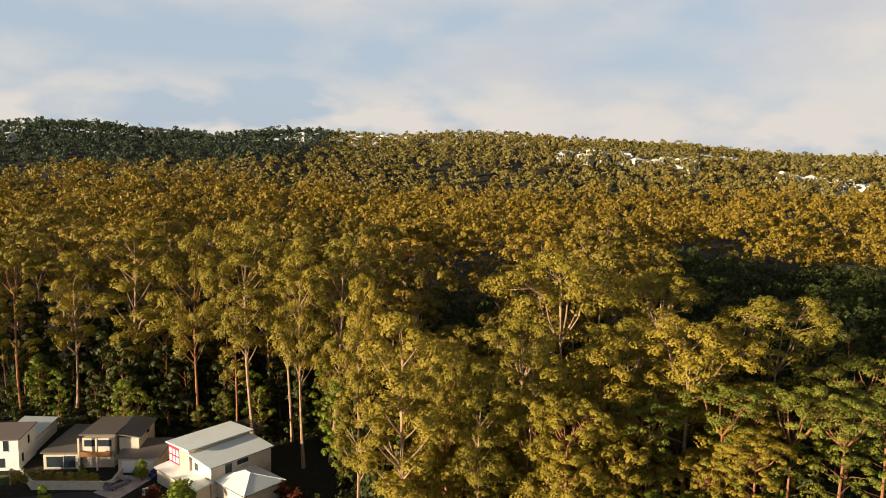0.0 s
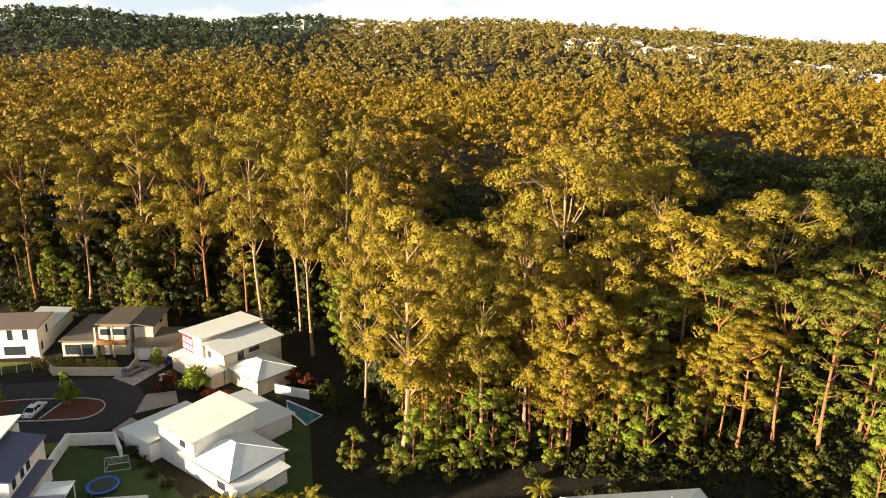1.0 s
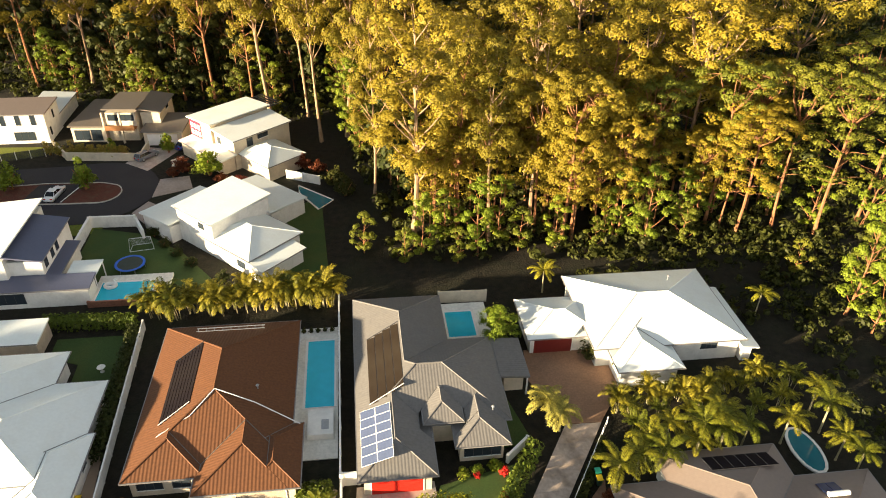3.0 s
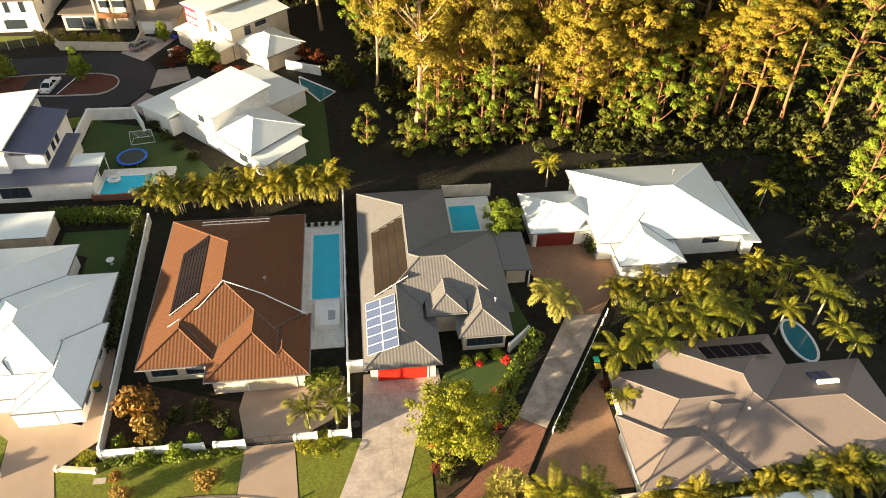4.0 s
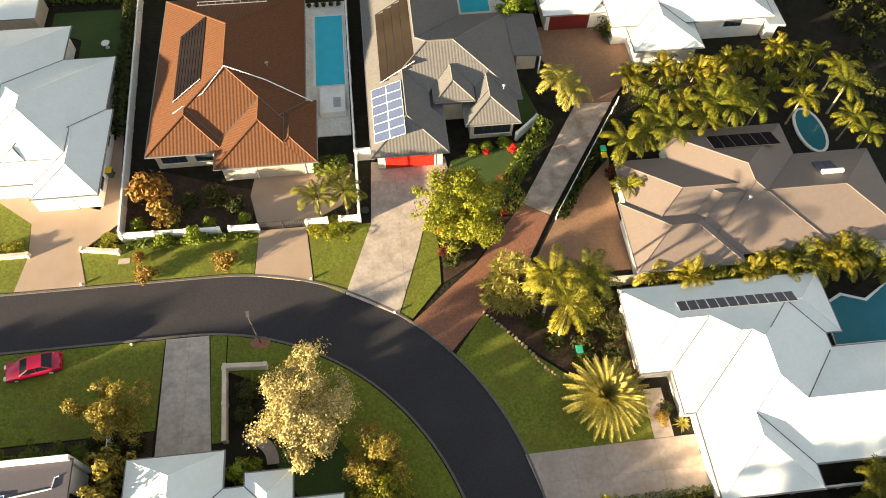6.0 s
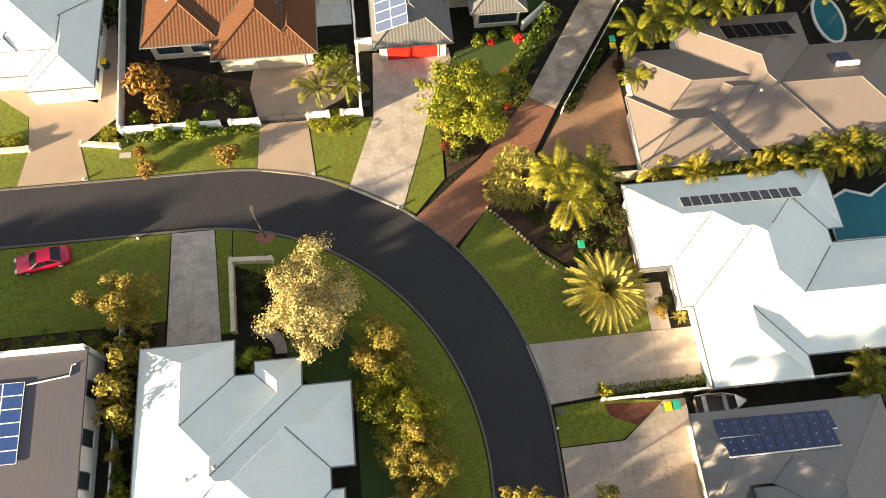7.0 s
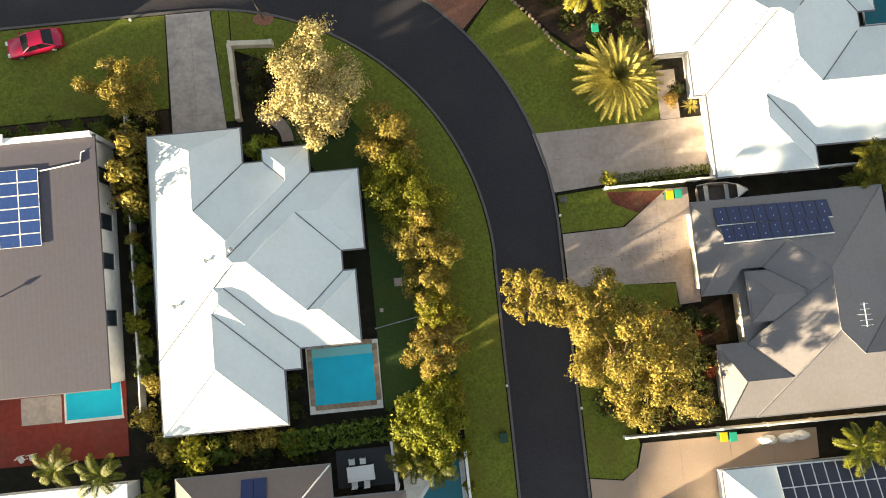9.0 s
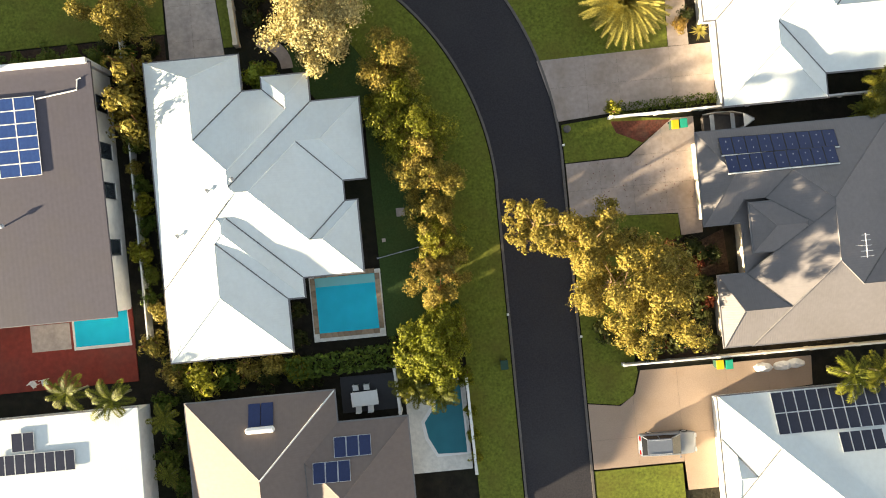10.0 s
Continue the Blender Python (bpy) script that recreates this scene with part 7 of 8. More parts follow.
def garden_chair(label, u, v, turn, material="trim_white"):
    t = thing("garden_chair", label, "chair", u, v, 0.12, turn, "garden chairs")
    part("seat", soft_box(-0.24, 0.24, -0.24, 0.24, 0.42, 0.46, 0.015), M[material], t)
    part("backrest", soft_box(-0.24, 0.24, 0.21, 0.26, 0.46, 0.9, 0.015), M[material], t)
    for x in (-0.2, 0.2):
        for y in (-0.2, 0.2):
            bm = bmesh.new()
            box(bm, x - 0.02, x + 0.02, y - 0.02, y + 0.02, 0, 0.42)
            part("leg", bm, M[material], t)


sheet("deck", rect(-9.6, -5.05, -12.9, -9.9), 0, 0.12, "trim_dark", "dark outdoor dining deck", "deck")
table_set(-7.6, -11.7, 2)
for x, y, r in ((-8.3, -10.8, 0), (-7.4, -10.8, 0), (-8.2, -12.6, 180), (-7.2, -12.6, 180)):
    garden_chair("white outdoor dining chair beside a table", x, y, r)
garden_chair("pale green sun chair on a red deck", -34.8, -8.0, 40, "paver")
garden_chair("pale green sun chair on a red deck", -33.9, -7.9, 10, "paver")
t = thing("inflatable_swan", "white inflatable float resting beside a pool", "pool float", -34.6, 83.2, 0.53)
bm = bmesh.new()
tube(bm, [(0.7 * math.cos(a), 0.5 * math.sin(a), 0.25) for a in np.linspace(0, 6.28, 17)], [0.26] * 17, 8)
part("ring", bm, M["trim_white"], t)
bm = bmesh.new()
tube(bm, [(0.6, 0, 0.3), (0.8, 0, 0.8), (0.65, 0, 1.2), (0.9, 0, 1.3), (1.1, 0, 1.2)], [0.16, 0.12, 0.12, 0.13, 0.05], 8)
part("neck", bm, M["trim_white"], t)
t = thing("birdbath", "pale stone birdbath on a back lawn", "birdbath", -31.4, 66.5, 0.09)
bm = bmesh.new()
tube(bm, [(0, 0, 0), (0, 0, 0.1), (0, 0, 0.6)], [0.25, 0.12, 0.1], 10)
part("pedestal", bm, M["paver"], t)
bm = bmesh.new()
tube(bm, [(0, 0, 0.6), (0, 0, 0.72)], [0.25, 0.5], 14)
part("bowl", bm, M["paver"], t)
for u, v, z in ((27.2, -12.4, 0.3), (28.3, -12.3, 0.4), (25.6, -12.4, 0.35)):
    t = thing("covered_heap", "grey tarpaulin over stored goods beside a fence", "tarpaulin", u, v, 0.11)
    bm = bmesh.new()
    bmesh.ops.create_icosphere(bm, subdivisions=3, radius=1.0)
    for q in bm.verts:
        q.co = Vector((q.co.x * 0.75, q.co.y * 0.4, max(q.co.z, 0) * (z + 0.35))) * (1 + 0.18 * noise.noise(q.co * 2.3 + Vector((u, v, 0))))
        q.co.z = max(q.co.z, 0)
    part("cover", bm, M["tarp"], t)
for label, pts in (("small grey pit lid on a lawn", rect(-3.6, -2.9, 3.0, 3.7)), ("small pale meter lid on a lawn", rect(-5.0, -4.7, 1.0, 1.3)), ("small grey pit lid on a verge", rect(-26.5, -25.4, 36.7, 37.3))):
    sheet("pit_lid", pts, G1, G1 + 0.02, "concrete_grey", label, "pit lid", kind="")
t = thing("drain_cover", "round dark iron drain cover on a driveway", "drain cover", -2.75, 40.6, G3)
bm = bmesh.new()
tube(bm, [(0, 0, 0.0), (0, 0, 0.02), (0, 0, 0.03)], [0.42, 0.42, 0.38], 20)
part("plate", bm, M["trim_dark"], t)
for u, v in ((-29.6, 34.75), (-8.2, 33.2), (-0.6, 28.9), (-24.2, 28.1), (4.85, -6.0), (10.75, -8.4), (10.75, -4.2), (10.8, 7.6)):
    t = thing("kerb_marker", "small white marker peg beside the kerb", "marker", u, v, 0.08, group="kerb markers")
    part("peg", soft_box(-0.09, 0.09, -0.09, 0.09, 0, 0.28, 0.02), M["trim_white"], t)
t = thing("letterbox", "pale letterbox on a front lawn", "letterbox", -26.6, 24.2, 0.09)
part("box", soft_box(-0.25, 0.25, -0.2, 0.2, 0, 0.6, 0.03), M["tarp"], t)
for u, v in ((10.6, 8.5),):
    t = thing("boulder", "rounded grey garden boulder beside a driveway", "boulder", u + 0.6, v + 0.4, 0.09)
    bm = bmesh.new()
    bmesh.ops.create_icosphere(bm, subdivisions=2, radius=0.32)
    for q in bm.verts:
        q.co *= 1 + 0.25 * noise.noise(q.co * 3 + Vector((v, u, 0)))
        q.co.z = max(q.co.z * 0.8 + 0.2, 0)
    part("stone", bm, M["kerb"], t)

# ---- the cul-de-sac ----
bulb = [(-95, 106), (-78.5, 112.5), (-66.0, 115.0)] + arc(-59.8, 105.6, 11.0, 110, -100, 26) + [(-70.0, 92.0), (-95, 87)]
sheet("road", bulb, 0, 0.04, "asphalt", "dark asphalt turning circle", "road", m=CUL)
isl = [(-95, 101.5), (-80, 105.0), (-68.5, 107.7), (-59.0, 108.6)] + arc(-58.0, 105.0, 3.4, 60, -70, 10) + [(-62.3, 101.1), (-72.0, 100.3), (-95, 96)]
sheet("traffic_island", isl, 0, 0.12, "red_mulch", "mulched traffic island in a turning circle", "traffic island", m=CUL)
bm = bmesh.new()
ln = offset_line(isl[1:-1], 0.18)
for a, b, c, d in zip(isl[1:-1], isl[2:-1], ln[1:], ln):
    slab(bm, [a, b, c, d], 0.0, 0.2)
solo("kerb", bm, M["kerb_white"], "pale concrete kerb round a traffic island", "kerb", "structure", m=CUL)
sheet("parking_bay", [(-69.3, 107.2), (-62.0, 108.0), (-62.8, 101.4), (-69.6, 100.7)], 0, 0.135, "asphalt", "asphalt parking bay on the island", "parking bay", m=CUL)
sheet("bay_line", [(-62.2, 107.9), (-62.0, 107.9), (-63.0, 101.5), (-63.2, 101.5)], 0, 0.145, "trim_white", "white painted bay line", "road marking", m=CUL)
sheet("driveway", [(-49.6, 110.5), (-48.8, 104.0), (-43.0, 107.5), (-45.0, 112.0)], 0, 0.08, "concrete", "pale concrete driveway off the turning circle", "driveway", m=CUL)
sheet("driveway", [(-58.0, 116.4), (-53.0, 113.6), (-50.0, 122.5), (-56.2, 123.3)], 0, 0.08, "concrete_grey", "grey driveway before a white garage", "driveway", m=CUL)
sheet("driveway", [(-50.2, 98.6), (-48.9, 102.6), (-43.0, 99.0), (-45.5, 94.0)], 0, 0.08, "concrete", "pale concrete driveway beside a white house", "driveway", m=CUL)
sheet("lawn", [(-95, 110.0), (-73.8, 118.8), (-74.0, 122.5), (-95, 121)], 0, 0.07, "grass", "green front lawn behind a slatted fence", "lawn", m=CUL)
sheet("lawn", [(-62.0, 93.5), (-53.0, 95.8), (-53.0, 92.5), (-60.0, 90.5)], 0, 0.07, "grass", "small green verge lawn", "lawn", m=CUL)


# ---- garden plants ----
PR = np.random.default_rng(21)
CANE = [palm(200 + k, 3.2, 8, 2.7, M["leaf_palm_gold"], M["bark_palm"], stems=4, droop=1.5, arch=0.85) for k in range(3)]
CANE_G = [palm(210 + k, 3.8, 7, 2.4, M["leaf_palm"], M["bark_palm"], stems=3, droop=1.0, arch=0.7) for k in range(2)]
FEATHER = [palm(220 + k, 4.2, 13, 2.7, M["leaf_palm"], M["bark_palm"], 1, 1.0, 0.35) for k in range(3)]
TALL = [palm(225 + k, 6.4, 14, 2.7, M["leaf_palm"], M["bark_palm"], 1, 1.0, 0.35) for k in range(3)]
FOX = [palm(230, 3.6, 15, 3.0, M["leaf_pale_palm"], M["bark_palm"], 1, 1.15, 0.5)]
NAMES_P = ("stem", "fronds")


def palms(kind, spots, label, group, lo=0.8, hi=1.2):
    for u, v in spots:
        plant(kind[int(PR.integers(0, len(kind)))], "palm", label, "palm", u, v, PR.uniform(lo, hi), PR.uniform(0, 360), group, NAMES_P)


palms(CANE, [(-27.6 + 1.15 * k + PR.uniform(-0.4, 0.4), 76.6 + 0.05 * k + PR.uniform(-0.8, 0.8)) for k in range(21)], "golden cane palm in a dense hedge", "golden cane palm hedge", 0.85, 1.15)
palms(CANE, [(27.5 + 2.0 * k + PR.uniform(-0.5, 0.5), 53.2 + 0.30 * k + PR.uniform(-1.2, 1.2)) for k in range(12)], "golden cane palm catching low sun", "palms before the white house", 0.6, 0.85)
palms(CANE_G, [(28.0 + 1.8 * k + PR.uniform(-0.6, 0.6), 50.4 + 0.3 * k + PR.uniform(-1.0, 1.0)) for k in range(0, 12, 2)], "dark green cane palm in a thicket", "palm thicket", 0.6, 0.9)
palms(FEATHER, [(23.7, 43.4), (26.4, 44.6), (28.2, 46.7), (31.0, 48.4), (34.2, 47.3), (37.1, 48.6), (39.3, 47.5), (43.9, 47.6), (49.8, 51.9), (49.0, 48.6), (48.6, 44.8), (49.3, 42.6), (29.2, 44.8), (33.0, 46.0), (36.0, 46.4)],
      "feather palm with bright yellow-green fronds", "feather palms", 0.85, 1.15)
palms(CANE, [(23.9 + 2.0 * k + PR.uniform(-0.4, 0.4), 28.7 + PR.uniform(-0.3, 0.4)) for k in range(9)] + [(41.0, 29.4), (43.2, 29.0), (45.0, 28.2)], "golden palm along a pale wall", "palms along the wall", 0.72, 0.92)
palms(FOX, [(19.3, 53.2), (20.4, 51.8)], "pale golden palm beside a driveway", "palms beside the driveway", 0.85, 1.1)
palms(TALL, [(13.9, 24.8), (15.8, 27.1), (13.0, 27.3)], "feather palm with long drooping golden-tipped fronds", "garden palms", 1.05, 1.25)
palms(FEATHER, [(-4.9, 42.6), (-4.5, 40.4), (-7.0, 40.0), (-30.6, -8.6), (-27.1, -9.3), (23.0, 38.9), (24.6, 77.0), (52.0, 69.0), (31.0, -12.9), (33.4, -13.0)],
      "feather palm with arching fronds in a garden", "garden palms", 0.7, 0.95)
palms(CANE, [(36.2, 8.6), (36.9, 10.2), (35.4, 7.8), (-3.4, -10.6), (-1.6, -10.8)], "golden palm in a narrow bed", "garden palms", 0.6, 0.8)


def cycad(u, v):
    """The round date-palm rosette on the lawn: many stiff feathers."""
    V, F = [], []
    rng = np.random.default_rng(9)
    for k in range(84):
        az, up = 2.4 * k, 0.15 + 1.15 * (k / 84) ** 1.6
        L = 3.9 * (1 - 0.45 * (k / 84) ** 2) * rng.uniform(0.9, 1.05)
        d = np.array([math.cos(az) * math.cos(up), math.sin(az) * math.cos(up), math.sin(up)])
        p = np.array([0, 0, 1.0])
        for j in range(10):
            q = p + d * L / 10
            t = (q - p) / np.linalg.norm(q - p)
            side = np.cross(t, [0, 0, 1.0])
            side /= np.linalg.norm(side) + 1e-9
            w = 0.34 * math.sin(math.pi * (0.12 + 0.84 * (j + 0.5) / 10)) ** 0.6
            for sg in (-1, 1):
                for f in (0.1, 0.35, 0.6, 0.85):
                    b = p + (q - p) * f
                    tip = b + side * sg * w + t * w * 0.9 + np.array([0, 0, 0.10])
                    mid = (b + tip) / 2
                    n0 = len(V)
                    V += [b, mid - t * 0.055, tip, mid + t * 0.055]
                    F.append([n0, n0 + 1, n0 + 2, n0 + 3])
            n0 = len(V)
            V += [p - side * 0.035, p + side * 0.035, q + side * 0.03, q - side * 0.03]
            F.append([n0, n0 + 1, n0 + 2, n0 + 3])
            p = q
            d = d + np.array([0, 0, -0.05])
            d /= np.linalg.norm(d)
    bm = bmesh.new()
    tube(bm, [(0, 0, 0), (0, 0, 0.6), (0, 0, 1.15)], [0.5, 0.55, 0.3], 12)
    plant((mesh_of("stem", bm, M["bark_palm"]), fast_mesh("fronds", np.array(V), np.array(F), M["leaf_pale_palm"])), "date_palm", "broad round date palm rosette on a lawn", "palm", u, v, 1.0, 0, part_names=NAMES_P)


cycad(16.8, 18.7)

NAMES_S = ("stem", "crown")
SHRUBS = {}


def shrubs(kind, spots, label, category="shrub", group="garden shrubs", name="shrub"):
    """spots: (u, v, width, height)"""
    if kind not in SHRUBS:
        SHRUBS[kind] = [shrub(300 + 7 * len(SHRUBS) + k, 3.0, 3.0, 34, 34, 0.17, M[kind], M["bark_red"]) for k in range(2)]
    for u, v, w, h in spots:
        plant(SHRUBS[kind][int(PR.integers(0, 2))], name, label, category, u, v, w / 3.0, PR.uniform(0, 360), group, NAMES_S, squash=h / w)


shrubs("leaf_orange", [(-23.6, 43.8, 4.2, 4.8), (-22.0, 41.2, 3.0, 3.6)], "golden-orange flowering shrub in a front garden")
shrubs("leaf_orange", [(-23.6, 35.0, 2.2, 1.6), (-16.2, 35.8, 2.6, 1.6), (-24.4, 37.0, 1.4, 1.2)], "low orange shrub on a verge lawn")
shrubs("leaf_fresh", [(-19.3, 38.7, 2.4, 2.0), (-24.8, 40.4, 1.8, 1.6), (-18.0, 40.2, 1.6, 1.2), (-14.7, 40.6, 1.6, 1.2), (-21.6, 40.6, 1.5, 1.0), (-22.4, 38.6, 2.2, 1.4), (-13.6, 15.4, 3.2, 2.6), (9.0, 47.0, 1.6, 1.0), (10.6, 47.4, 1.6, 1.0), (12.4, 47.6, 1.8, 1.1)], "bright green rounded shrub")
shrubs("leaf_dark_shade", [(-17.6, 43.2, 2.6, 2.0), (-15.6, 42.2, 2.2, 1.5), (-20.0, 43.0, 2.0, 1.2), (27.4, 63.2, 3.2, 2.4), (30.6, 60.2, 3.0, 2.4), (-5.2, 46.2, 2.4, 1.4), (21.8, 17.4, 1.4, 1.1), (5.4, 33.8, 2.0, 1.5), (6.6, 35.2, 2.0, 1.4),
                     (19.8, -2.4, 3.2, 2.4), (20.9, -5.4, 2.6, 1.8), (16.2, -9.6, 2.6, 1.6), (18.6, -9.4, 2.4, 1.6)], "dark green garden shrub")
shrubs("leaf_red", [(4.6, 35.0, 1.4, 1.2), (18.8, -2.0, 2.0, 2.4), (20.4, -3.2, 1.8, 1.8), (11.6, 42.6, 1.4, 1.4), (12.6, 43.4, 1.2, 1.3), (23.0, 42.6, 1.6, 1.6)], "red-leaved shrub in a garden")
shrubs("leaf_dark_shade", [(-8.0 + 0.9 * k, 71.3, 0.7, 0.9) for k in range(5)], "small dark potted shrub at the end of a pool deck")
shrubs("flower_red", [(4.5, 37.5, 1.1, 1.1), (11.0, 38.9, 1.0, 1.0), (13.2, 46.6, 1.1, 1.3), (10.4, 46.6, 0.8, 0.9), (5.6, 36.4, 0.7, 0.8)], "shrub covered in bright red flowers")
shrubs("leaf_lemon", [(15.0, 10.2, 1.4, 1.6), (-27.6, 39.2, 2.4, 0.8), (-36.6, 39.2, 2.4, 0.8), (-5.6, 38.6, 3.4, 0.7), (-7.6, 38.7, 2.0, 0.7), (17.5, 27.0, 2.0, 1.6)], "low lemon-green border plants")
# trees in the gardens of the street
for seed, (u, v, h, s, n, leaf_m, bark, label) in enumerate((
        (-8.9, 19.2, 7.0, 4.4, 15, "leaf_cream", "bark_pale", "spreading tree with cream-golden leaves and pale limbs"),
        (-3.2, 15.2, 5.0, 2.3, 8, "leaf_gold", "bark_red", "small golden-leaved tree on a verge"),
        (-2.0, 10.2, 5.2, 2.7, 9, "leaf_lemon", "bark_red", "small yellow-green tree beside a lawn"),
        (-0.4, 5.2, 5.0, 2.2, 8, "leaf_gold", "bark_red", "small golden tree in a row beside the verge"),
        (-0.3, 0.6, 4.4, 1.7, 6, "leaf_lemon", "bark_red", "small lemon-green tree in a row beside the verge"),
        (-0.5, -3.2, 4.6, 1.9, 7, "leaf_gold", "bark_red", "small golden-green tree in a row beside the verge"),
        (-1.6, -8.0, 5.2, 3.3, 13, "leaf_lemon", "bark_red", "round bright green tree beside a pool"),
        (-3.0, 12.8, 4.8, 1.9, 7, "leaf_lemon", "bark_red", "small lemon-green tree in a row beside the verge"),
        (-1.0, 7.8, 5.0, 1.9, 7, "leaf_gold", "bark_red", "small golden tree in a row beside the verge"),
        (-0.5, 2.9, 4.4, 1.6, 6, "leaf_gold", "bark_red", "small golden tree in a row beside the verge"),
        (-0.7, -1.4, 4.4, 1.5, 6, "leaf_orange", "bark_red", "small orange-leaved tree in a row beside the verge"),
        (-0.6, -5.6, 4.6, 1.7, 6, "leaf_lemon", "bark_red", "small lemon-green tree in a row beside the verge"),
        (-24.6, 21.4, 5.4, 2.2, 9, "leaf_gold", "bark_pale", "small golden tree on a front lawn"),
        (7.0, 37.4, 8.6, 4.4, 16, "leaf_lemon", "bark_red", "round lemon-green shade tree beside a driveway"),
        (16.4, 67.4, 6.5, 2.2, 10, "leaf_fresh", "bark_red", "tall bright green garden tree beside a pool"))):
    plant(gum_tree(500 + seed, h * (0.7 if s < 3 else 0.8), s * (1.42 if s < 3 else 1.0), 78, int(n * 1.8), 0.088 if s < 3 else 0.112, M[leaf_m], M[bark], 0.22, 6, 0.65, 11, 0.16, 6, 0.34 if leaf_m in ("leaf_cream", "leaf_gold") else 0.16, 0.1, 0.55), "garden_tree", label, "tree", u, v, 1.0, 37 * seed, "garden trees")
for seed, (u, v, h, s, n) in enumerate(((13.2, -4.0, 9.0, 4.2, 13), (16.4, -5.4, 8.0, 3.8, 12), (11.4, -0.6, 8.4, 3.2, 10), (7.2, 1.0, 7.8, 2.5, 8))):
    plant(gum_tree(530 + seed, h, s, 96, int(n * 1.7), 0.102, M["leaf_gold"], M["bark_pale"], 0.4, 6, 0.75, 11, 0.15, 6, 0.34, 0.1, 0.55), "street_tree", "golden-leaved street tree over the road edge", "tree", u, v, 1.0, 61 * seed, "golden street trees")


# trees out of view to the west, added only to cast shade
SHADE_TREES = [gum_tree(560 + k, 6.4, 4.0, 40, 18, 0.2, M["leaf_green"], M["bark_red"], 0.15, 5, 0.6, 9, 0.16, 0, 0.2, 0.4) for k in range(2)]
for k in range(17):
    plant(SHADE_TREES[k % 2], "garden_tree", "unseen broad tree added to shade the lawns and street", "tree", -64.5 - 4.0 * (k % 2), -24.0 + 2.4 * k, 0.98 + 0.04 * (k % 3), 77 * k, "garden trees")
for k in range(22):
    plant(SHADE_TREES[k % 2], "garden_tree", "unseen tall tree added to shade the turning circle", "tree", -101.0 - 5.0 * (k % 3), 34.0 + 2.9 * k, 1.82 + 0.06 * (k % 3), 53 * k, "garden trees", frame_of=CUL)


def pandanus(u, v):
    """A bushy pandan: many rosettes of strap leaves on forked stems."""
    rng = np.random.default_rng(31)
    V, F = [], []
    bm = bmesh.new()
    tube(bm, [(0, 0, 0), (0.1, 0, 1.2), (0, 0.2, 2.4)], [0.2, 0.16, 0.1], 7)
    for k in range(190):
        d = rng.normal(size=3)
        d[2] = abs(d[2]) * 0.9 + 0.1
        d /= np.linalg.norm(d)
        c = d * rng.uniform(0.62, 1.0) * np.array([2.7, 3.0, 3.0]) * (1 + 0.12 * math.sin(3 * d[0] + 2 * d[1])) + np.array([0, 0, 0.7])
        for j in range(16):
            az, up = rng.uniform(0, 6.28), rng.uniform(-0.2, 1.2)
            e = np.array([math.cos(az) * math.cos(up), math.sin(az) * math.cos(up), math.sin(up)]) + 0.3 * d
            L = rng.uniform(0.5, 0.85)
            side = np.cross(e, [0, 0, 1.0])
            side /= np.linalg.norm(side) + 1e-9
            m1, tip = c + e * L * 0.55, c + e * L + np.array([0, 0, -0.25])
            n0 = len(V)
            V += [c, m1 - side * 0.065, tip, m1 + side * 0.065]
            F.append([n0, n0 + 1, n0 + 2, n0 + 3])
    plant((mesh_of("stem", bm, M["bark_palm"]), fast_mesh("crown", np.array(V), np.array(F), M["leaf_pale_palm"])), "pandanus", "bushy pandanus with pale strap leaves", "shrub", u, v, 1.0, 0, part_names=NAMES_S).children[0]["kind"] = "stuff"


pandanus(10.3, 29.9)


def rosette(seed, radius, leaf_m, n=34):
    """A ground rosette of arching strap leaves on a short stem."""
    rng = np.random.default_rng(seed)
    V, F = [], []
    bm = bmesh.new()
    tube(bm, [(0, 0, 0), (0, 0, 0.2 * radius), (0, 0, 0.4 * radius)], [0.1 * radius, 0.11 * radius, 0.05 * radius], 8)
    for k in range(n):
        az, up = 2.4 * k + rng.uniform(-0.2, 0.2), 0.12 + 1.15 * k / n
        d, L = np.array([math.cos(az) * math.cos(up), math.sin(az) * math.cos(up), math.sin(up)]), radius * rng.uniform(0.8, 1.1)
        side = np.array([-math.sin(az), math.cos(az), 0]) * radius * 0.055
        line = [np.array([0, 0, 0.3 * radius]) + d * L * q - np.array([0, 0, 0.3 * L * q * q]) for q in (0, 0.35, 0.7, 1.0)]
        for (a, wa), (b, wb) in zip(zip(line, (0.6, 1, 0.8)), zip(line[1:], (1, 0.8, 0.05))):
            n0 = len(V)
            V += [a - side * wa, a + side * wa, b + side * wb, b - side * wb]
            F.append([n0, n0 + 1, n0 + 2, n0 + 3])
    return mesh_of("stem", bm, M["bark_palm"]), fast_mesh("crown", np.array(V), np.array(F), M[leaf_m])


